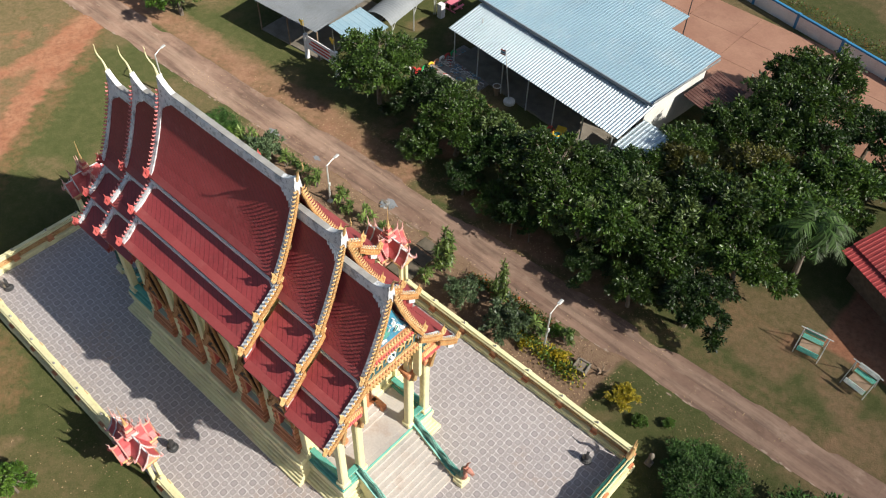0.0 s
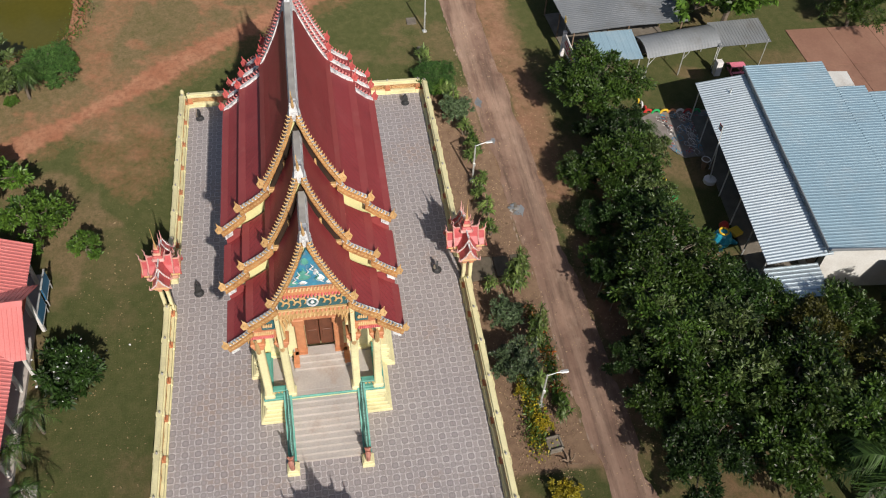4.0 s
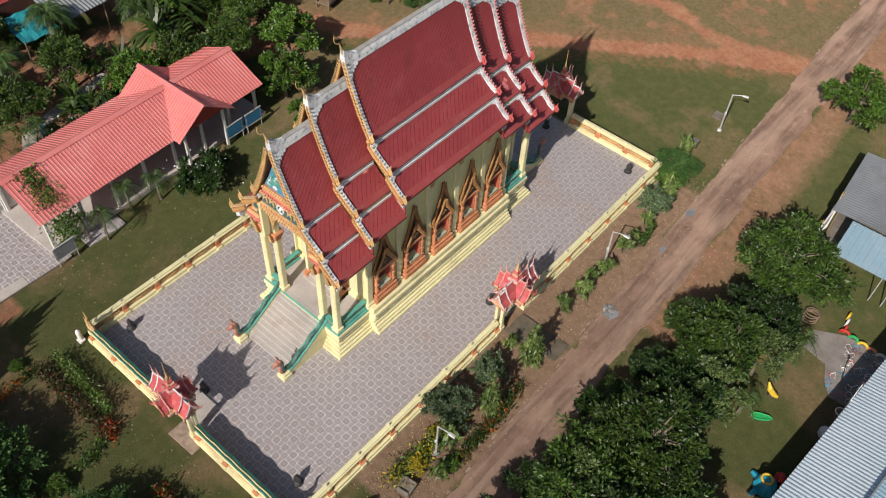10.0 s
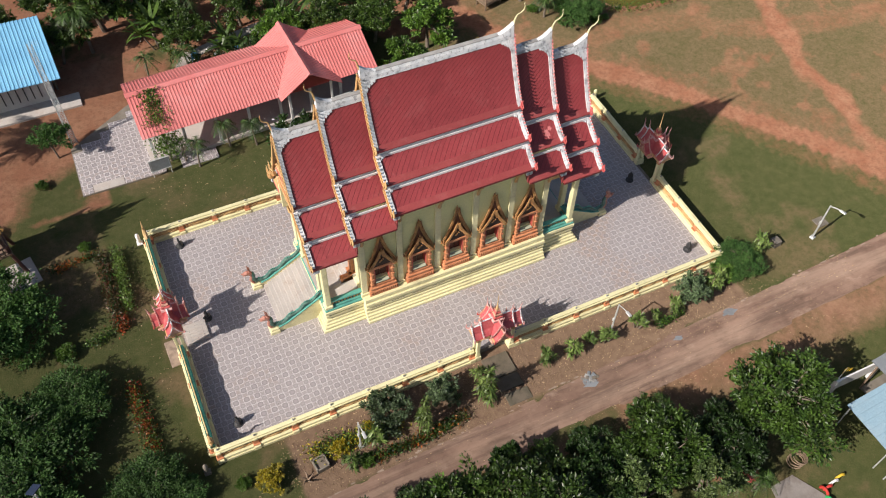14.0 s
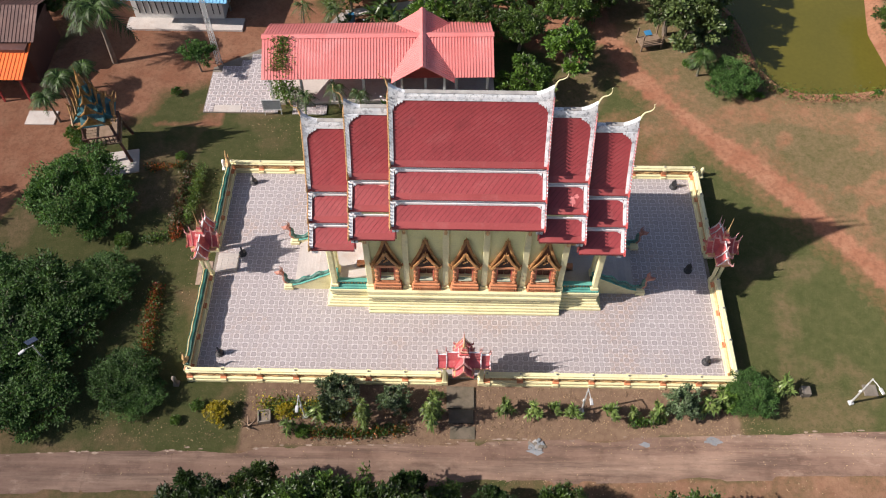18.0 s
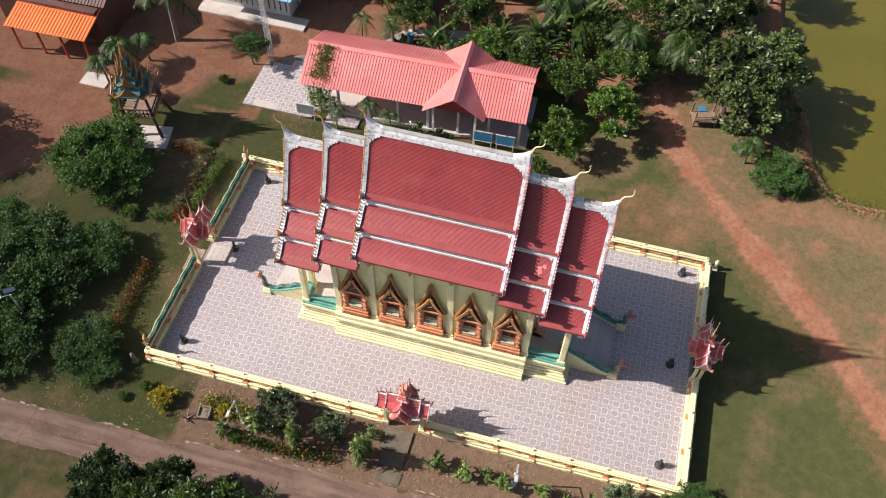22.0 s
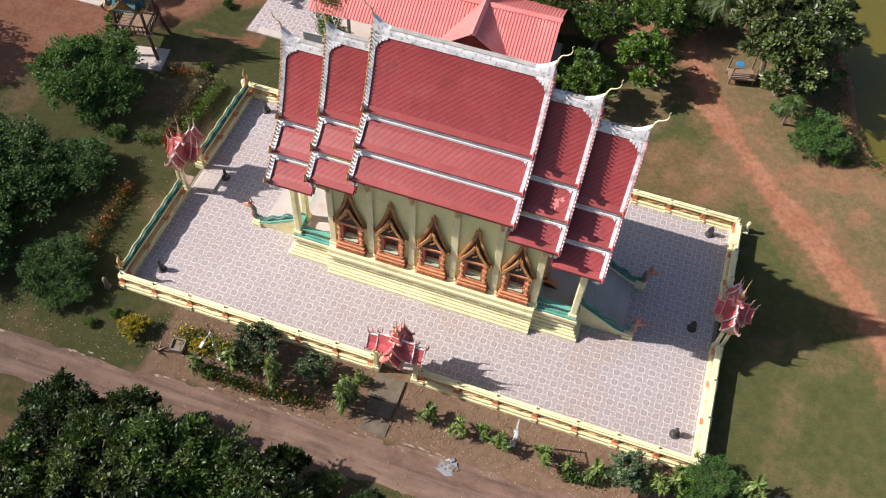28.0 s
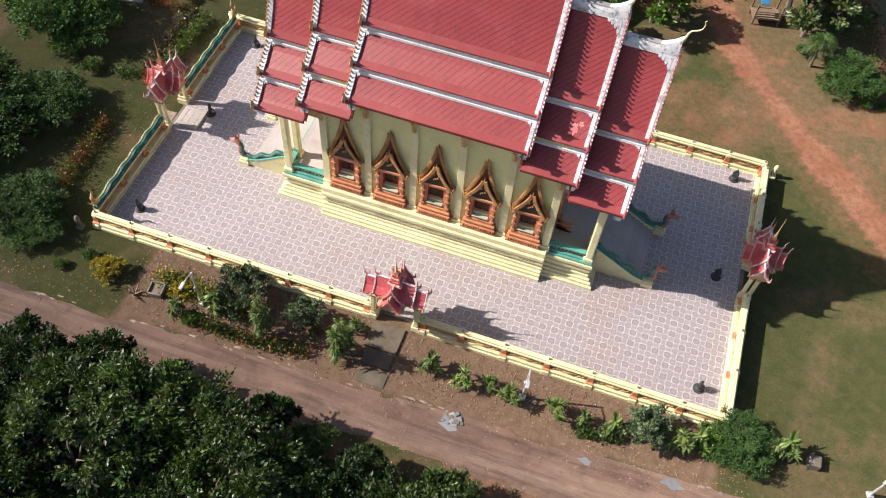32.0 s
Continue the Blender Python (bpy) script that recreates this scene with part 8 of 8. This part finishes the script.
corrugated(bm, (-2.2, 1.3, 2.6), (4.4, 0, 0), (0, -2.7, -0.35), 0.25, 0.03)
part("roof_sheet", bm, ZINC, e)
for x in (-2, 2):
    for y in (-1.2, 1.2):
        bm = grown()
        tube(bm, [(x, y, -0.1), (x, y, 2.35)], 0.04, 6)
        part("post", bm, STEEL, e)
e = thing("picnic_table", "pink painted picnic table under the shelter", "table", (17.0, -34.0, -0.12), -90)
bm = grown()
box(bm, -0.6, -0.35, 0.68, 0.6, 0.35, 0.74, 0.01)
part("tabletop", bm, PINKPAINT, e)
for s in (-1, 1):
    bm = grown()
    box(bm, -0.6, s * 0.6 - 0.12, 0.4, 0.6, s * 0.6 + 0.12, 0.45, 0.01)
    part("bench", bm, PINKPAINT, e)
    bm = grown()
    box(bm, s * 0.45 - 0.05, -0.6, 0, s * 0.45 + 0.05, 0.6, 0.1)
    box(bm, s * 0.45 - 0.05, -0.06, 0, s * 0.45 + 0.05, 0.06, 0.68)
    part("leg", bm, PINKPAINT, e)
e = thing("water_cabinet", "white upright cabinet beside the walkway", "cabinet", (16.9, -32.3, -0.12))
bm = grown()
box(bm, -0.25, -0.25, 0, 0.25, 0.25, 1.3, 0.02)
part("body", bm, STRIP, e)

# signboard with flags
e = thing("signboard", "pale signboard with red lettering too small to read", "sign", (18.8, -20.6, -0.12), 0)
for s in (-1, 1):
    bm = grown()
    box(bm, s * 1.75 - 0.14, -0.14, 0, s * 1.75 + 0.14, 0.14, 2.3, 0.02)
    part("post", bm, STRIP, e)
bm = grown()
box(bm, -1.6, -0.05, 1.0, 1.6, 0.05, 2.2, 0.01)
part("panel", bm, STRIP, e)
bm = grown()
for z, a in ((1.9, 1.1), (1.6, 1.3), (1.3, 0.9)):
    box(bm, -a, 0.055, z - 0.07, a, 0.07, z + 0.07)
part("lettering_bar", bm, REDPAINT, e)
for x in (-1.75, 1.75):
    f = thing("flag", "yellow pennant on a thin staff", "flag", (18.8 + x, -20.55, -0.1), group="yellow flags")
    bm = grown()
    tube(bm, [(0, 0, 2.0), (0.05, 0, 3.6)], 0.02, 5)
    part("staff", bm, STEEL, f)
    bm = grown()
    for k in range(6):
        x0, x1 = 0.1 * k, 0.1 * (k + 1)
        prism(bm, [(x0, 2.9 + 0.03 * k), (x1, 2.9 + 0.03 * (k + 1)), (x1, 3.5 - 0.03 * (k + 1)), (x0, 3.5 - 0.03 * k)], "y", 0.06 * math.sin(k), 0.06 * math.sin(k) + 0.012)
    part("cloth", bm, YELLOWPAINT, f)

# ---- playground ----
e = thing("painted_slab", "concrete play slab painted with small bright figures", "pavement", kind="structure")
bm = grown()
prism(bm, [(12.9, -25.6), (12.8, -30.6), (8.0, -30.4), (7.9, -26.6), (8.8, -25.9), (10.0, -25.4), (10.3, -23.9), (11.9, -23.8)], "z", -0.2, -0.06)
part("slab", bm, PLAYSLAB, e)
cols = [BLUEPAINT, STRIP, STRIP, REDPAINT, STRIP, TOYBLUE, ORANGE, STRIP]
for q in range(110):
    x, y = rng.uniform(8.3, 12.6), rng.uniform(-30.0, -26.0)
    bm = grown()
    r = rng.uniform(0.14, 0.3)
    n = 9
    a0 = rng.uniform(0, 6.28)
    ring = [(x + r * (1 + 0.45 * math.sin(3 * k + a0)) * math.cos(k * 0.7), y + r * math.sin(k * 0.7) * 0.8, -0.055) for k in range(n)]
    tube(bm, ring + ring[:1], 0.032, 4, flat=0.2)
    part("painted_figure", bm, cols[q % 8], e)
for q, (x, y) in enumerate([(12.6 - 0.02 * k, -26.0 - 0.42 * k) for k in range(6)]):
    bm = grown()
    tube(bm, [(x - 0.45 + 0.14 * math.cos(k * 0.79), y + 0.12 * math.sin(k * 0.79), -0.055) for k in range(9)], 0.03, 4, flat=0.15)
    part("painted_ring", bm, BLACKISH, e)
tcol = [REDPAINT, GREENPAINT, YELLOWPAINT, ORANGE, STRIP, REDPAINT, GREENPAINT]
for q, (x, y) in enumerate([(12.95, -25.4), (12.85, -26.0), (12.8, -26.65), (12.75, -27.25), (12.7, -27.85), (12.65, -28.45), (12.6, -29.1)]):
    bm = grown()
    tube(bm, [(x, y + 0.3 * math.cos(k * math.pi / 8), -0.1 + 0.32 * math.sin(k * math.pi / 8)) for k in range(9)], 0.09, 7)
    tagged(part("half_tyre", bm, tcol[q]), "half-buried painted tyre edging the play slab", "tyre", group="painted tyres")
for q in range(3):
    bm = grown()
    x, y = 13.3 + 0.55 * q, -25.3 + 0.12 * q
    tube(bm, [(x + 0.28 * math.cos(k * math.pi / 8), y, -0.1 + 0.3 * math.sin(k * math.pi / 8)) for k in range(9)], 0.08, 7)
    tagged(part("half_tyre", bm, [REDPAINT, STRIP, YELLOWPAINT][q]), "half-buried painted tyre edging the play slab", "tyre", group="painted tyres")
e = thing("play_climber", "turquoise plastic climbing toy with yellow and red parts", "playset", (0.0, -26.3, -0.12), 20)
bm = grown()
lathe(bm, [(0.6, 0.0), (0.65, 0.35), (0.5, 0.75), (0.26, 0.95), (0.0, 1.0)], 12)
for k in range(4):
    tube(bm, [(0.6 * math.cos(k * 1.57 + 0.8), 0.6 * math.sin(k * 1.57 + 0.8), 0.2), (1.0 * math.cos(k * 1.57 + 0.8), 1.0 * math.sin(k * 1.57 + 0.8), 0.12)], [0.2, 0.12], 6)
part("shell", bm, TOYBLUE, e)
bm = grown()
ring = [(0.3 * math.cos(k * 0.52), 0.1 + 0.3 * math.sin(k * 0.52), 1.02) for k in range(13)]
tube(bm, ring, 0.07, 6)
box(bm, -0.35, -1.5, 0.2, 0.35, -0.8, 0.5, 0.05)
part("yellow_ring", bm, YELLOWPAINT, e)
bm = grown()
lathe(bm, [(0.3, 0.3), (0.34, 0.5), (0.2, 0.75), (0.0, 0.8)], 9, (0.7, -0.7, 0))
part("red_knob", bm, REDPAINT, e)
e = thing("green_slide_toy", "bright green leaf-shaped plastic slide lying on the grass", "toy", (3.9, -24.2, -0.12), 118)
e.scale = (0.7, 0.7, 0.8)
bm = grown()
ring = [(-0.85, 0.0), (-0.6, 0.2), (0.2, 0.3), (0.65, 0.26), (0.85, 0.0), (0.65, -0.26), (0.2, -0.3), (-0.6, -0.2)]
prism(bm, ring, "z", 0.05, 0.16)
part("bed", bm, GREENPAINT, e)
bm = grown()
tube(bm, [(x, y, 0.2) for x, y in ring + ring[:1]], 0.06, 5)
part("rim", bm, GREENPAINT, e)
for k in range(4):
    bm = grown()
    box(bm, -0.45 + 0.3 * k, -0.22, 0.15, -0.4 + 0.3 * k, 0.22, 0.19, 0.01)
    part("rib", bm, GREENPAINT, e)
e = thing("spring_rider", "yellow and dark spring rider toy", "toy", (5.7, -23.9, -0.12), 60)
e.scale = (0.9, 0.9, 0.9)
bm = grown()
tube(bm, [(-0.5, 0, 0.5), (-0.2, 0, 0.35), (0.2, 0, 0.35), (0.55, 0, 0.75)], [0.1, 0.2, 0.2, 0.06], 7)
part("body", bm, YELLOWPAINT, e)
bm = grown()
lathe(bm, [(0.25, 0), (0.12, 0.06), (0.12, 0.3), (0.0, 0.32)], 8)
part("spring", bm, DARKSTEEL, e)
e = thing("flagpole", "white steel flagpole with a small striped flag", "flagpole", (5.4, -27.5, -0.12))
bm = grown()
tube(bm, [(0, 0, 0), (0.75, 0.05, 4.5)], [0.05, 0.03], 6)
part("pole", bm, STEEL, e)
for k, mt in enumerate((REDPAINT, STRIP, BLUEPAINT, STRIP, REDPAINT)):
    bm = grown()
    prism(bm, [(0.75, 3.95 + 0.09 * k), (1.2, 3.9 + 0.09 * k), (1.2, 3.99 + 0.09 * k), (0.75, 4.04 + 0.09 * k)], "y", 0.03, 0.045)
    part("flag_stripe", bm, mt, e)
bm = grown()
lathe(bm, [(0.45, 0), (0.45, 0.25), (0.3, 0.3)], 10)
part("base", bm, STRIP, e)
e = thing("ball_hoop", "low net hoop beside the flagpole", "hoop", (6.7, -27.5, -0.12))
bm = grown()
tube(bm, [(0.3 * math.cos(k * 0.52), 0.3 * math.sin(k * 0.52), 0.9) for k in range(13)], 0.04, 5)
part("ring", bm, STRIP, e)
bm = grown()
lathe(bm, [(0.14, 0.0), (0.28, 0.9)], 8)
part("basket", bm, TIMBER, e)
e = thing("tyre_rings", "jumble of grey hoops beside the palms", "hoops", (12.6, -23.2, -0.12))
bm = grown()
for k in range(4):
    tube(bm, [(0.45 * math.cos(q * 0.52) + 0.1 * k, 0.45 * math.sin(q * 0.52), 0.1 + 0.08 * k + 0.1 * math.cos(q * 0.52 + k)) for q in range(13)], 0.04, 5)
part("ring", bm, TIMBER, e)
for x, y in ((3.2, -23.0), (9.2, -23.6), (7.8, -23.2)):
    put(areca, x, y, 0.9, group="palms beside the hall", label="young feather palm at the playground's edge")
put(bushes[1], 10.0, -23.2, 0.6)
e = thing("red_urn", "large red clay jar among the trees", "jar", (9.5, -22.9, -0.12))
bm = grown()
lathe(bm, [(0.25, 0), (0.45, 0.3), (0.45, 0.6), (0.25, 0.85), (0.3, 0.9)], 12)
part("body", bm, CORAL, e)

# ---- swing benches ----
for q, (x, y, a) in enumerate(((-21.9, -22.2, 8), (-25.1, -21.9, -8))):
    e = thing("swing_bench", "faded green steel swing bench under a frame", "swing", (x, y, -0.12), a, group="swing benches on the grass")
    e.matrix_basis = e.matrix_basis @ Matrix.Diagonal((0.72, 0.72, 0.85, 1))
    for s in (-1, 1):
        bm = grown()
        tube(bm, [(s * 1.0, -0.9, 0), (s * 1.0, 0, 1.9), (s * 1.0, 0.9, 0)], 0.04, 6)
        part("side_frame", bm, STEEL, e)
        bm = grown()
        for k in range(4):
            box(bm, -0.85, s * 0.75 - 0.25 + 0.13 * k, 0.45, 0.85, s * 0.75 - 0.16 + 0.13 * k, 0.5, 0.01)
        part("seat", bm, SWINGGREEN, e)
        bm = grown()
        for k in range(4):
            box(bm, -0.85, s * 1.1 - 0.02, 0.55 + 0.13 * k, 0.85, s * 1.1 + 0.02, 0.64 + 0.13 * k, 0.01, m=None)
        part("backrest", bm, SWINGGREEN if q == 0 else STRIP, e)
    bm = grown()
    tube(bm, [(-1.3, 0, 1.9), (1.3, 0, 1.9)], 0.045, 6)
    part("top_bar", bm, STEEL, e)
    bm = grown()
    box(bm, -0.8, -0.5, 0.3, 0.8, 0.5, 0.34, 0.01)
    part("footboard", bm, TIMBER, e)

# ---- red-roofed building and the yard to the far south-west ----
e = thing("red_roofed_building", "building with a weathered red ribbed metal roof", "building", (-20.5, -28.6, 0), 154)
bm = grown()
corrugated(bm, (0, 0.2, 2.9), (14, 0, 0), (0, -0.9, -0.25), 0.28, 0.035)
part("eave_sheet", bm, FARRED, e)
bm = grown()
corrugated(bm, (0, 3.2, 4.2), (14, 0, 0), (0, -3.2, -1.2), 0.28, 0.035)
part("roof_sheet", bm, FARRED, e)
bm = grown()
corrugated(bm, (0, 3.2, 4.2), (14, 0, 0), (0, 3.2, -1.2), 0.28, 0.035)
part("roof_sheet", bm, FARRED, e)
bm = grown()
box(bm, 0.4, 0.6, -0.2, 13.6, 6.0, 2.9)
part("wall", bm, TIMBER, e)
yard = thing("concrete_yard", "dusty pinkish concrete yard behind the building", "pavement", kind="structure")
for i in range(9):
    for j in range(3):
        bm = grown()
        x, y = -23 + i * 5, -51.5 + j * 3.7
        box(bm, x, y, -0.3, x + 4.97, y + 3.67, -0.07)
        part("concrete_slab", bm, YARDM, yard)
e = thing("garden_wall", "long low white wall with bright blue coping", "wall", kind="structure")
for k in range(14):
    xa, xb = -32 + 4.4 * k, -32 + 4.4 * (k + 1)
    ya, yb = -50.0 - 0.19 * (xa + 18), -50.0 - 0.19 * (xb + 18)
    L, ang = math.hypot(xb - xa, yb - ya), math.degrees(math.atan2(yb - ya, xb - xa))
    bm = grown()
    box(bm, 0, -0.08, -0.2, L, 0.08, 1.1)
    pan = part("panel", bm, WALLWHITE, e, at=pose(xa, ya, 0, 0, 0, ang))
    bm = grown()
    box(bm, 0, -0.12, 1.1, L, 0.12, 1.25, 0.01)
    box(bm, -0.12, -0.14, -0.2, 0.12, 0.14, 1.3, 0.01)
    part("coping", bm, BLUEPAINT, e, at=pose(xa, ya, 0, 0, 0, ang))
hedge("flower_border", "clipped border with orange flowers behind the wall", [(-22, -52.2), (-8, -54.8), (6, -57.6)], [LEAFBRIGHT, LEAFDARK, LEAFORANGE], 0.6, 0.9, 120)
e = thing("sign_pole", "thin dark pole standing in the yard", "pole", (0.2, -43.5, -0.1), 0)
bm = grown()
tube(bm, [(0, 0, 0), (0, 0, 4.2)], [0.06, 0.04], 6)
part("pole", bm, DARKSTEEL, e)
for x, y, s in [(-24, -46, 1.0), (22, -46, 1.0), (-28, -33, 1.0), (28, -50, 1.1), (8, -62, 1.1), (-20, -60, 1.1)]:
    put(dense, x, y, s, group="grove trees")
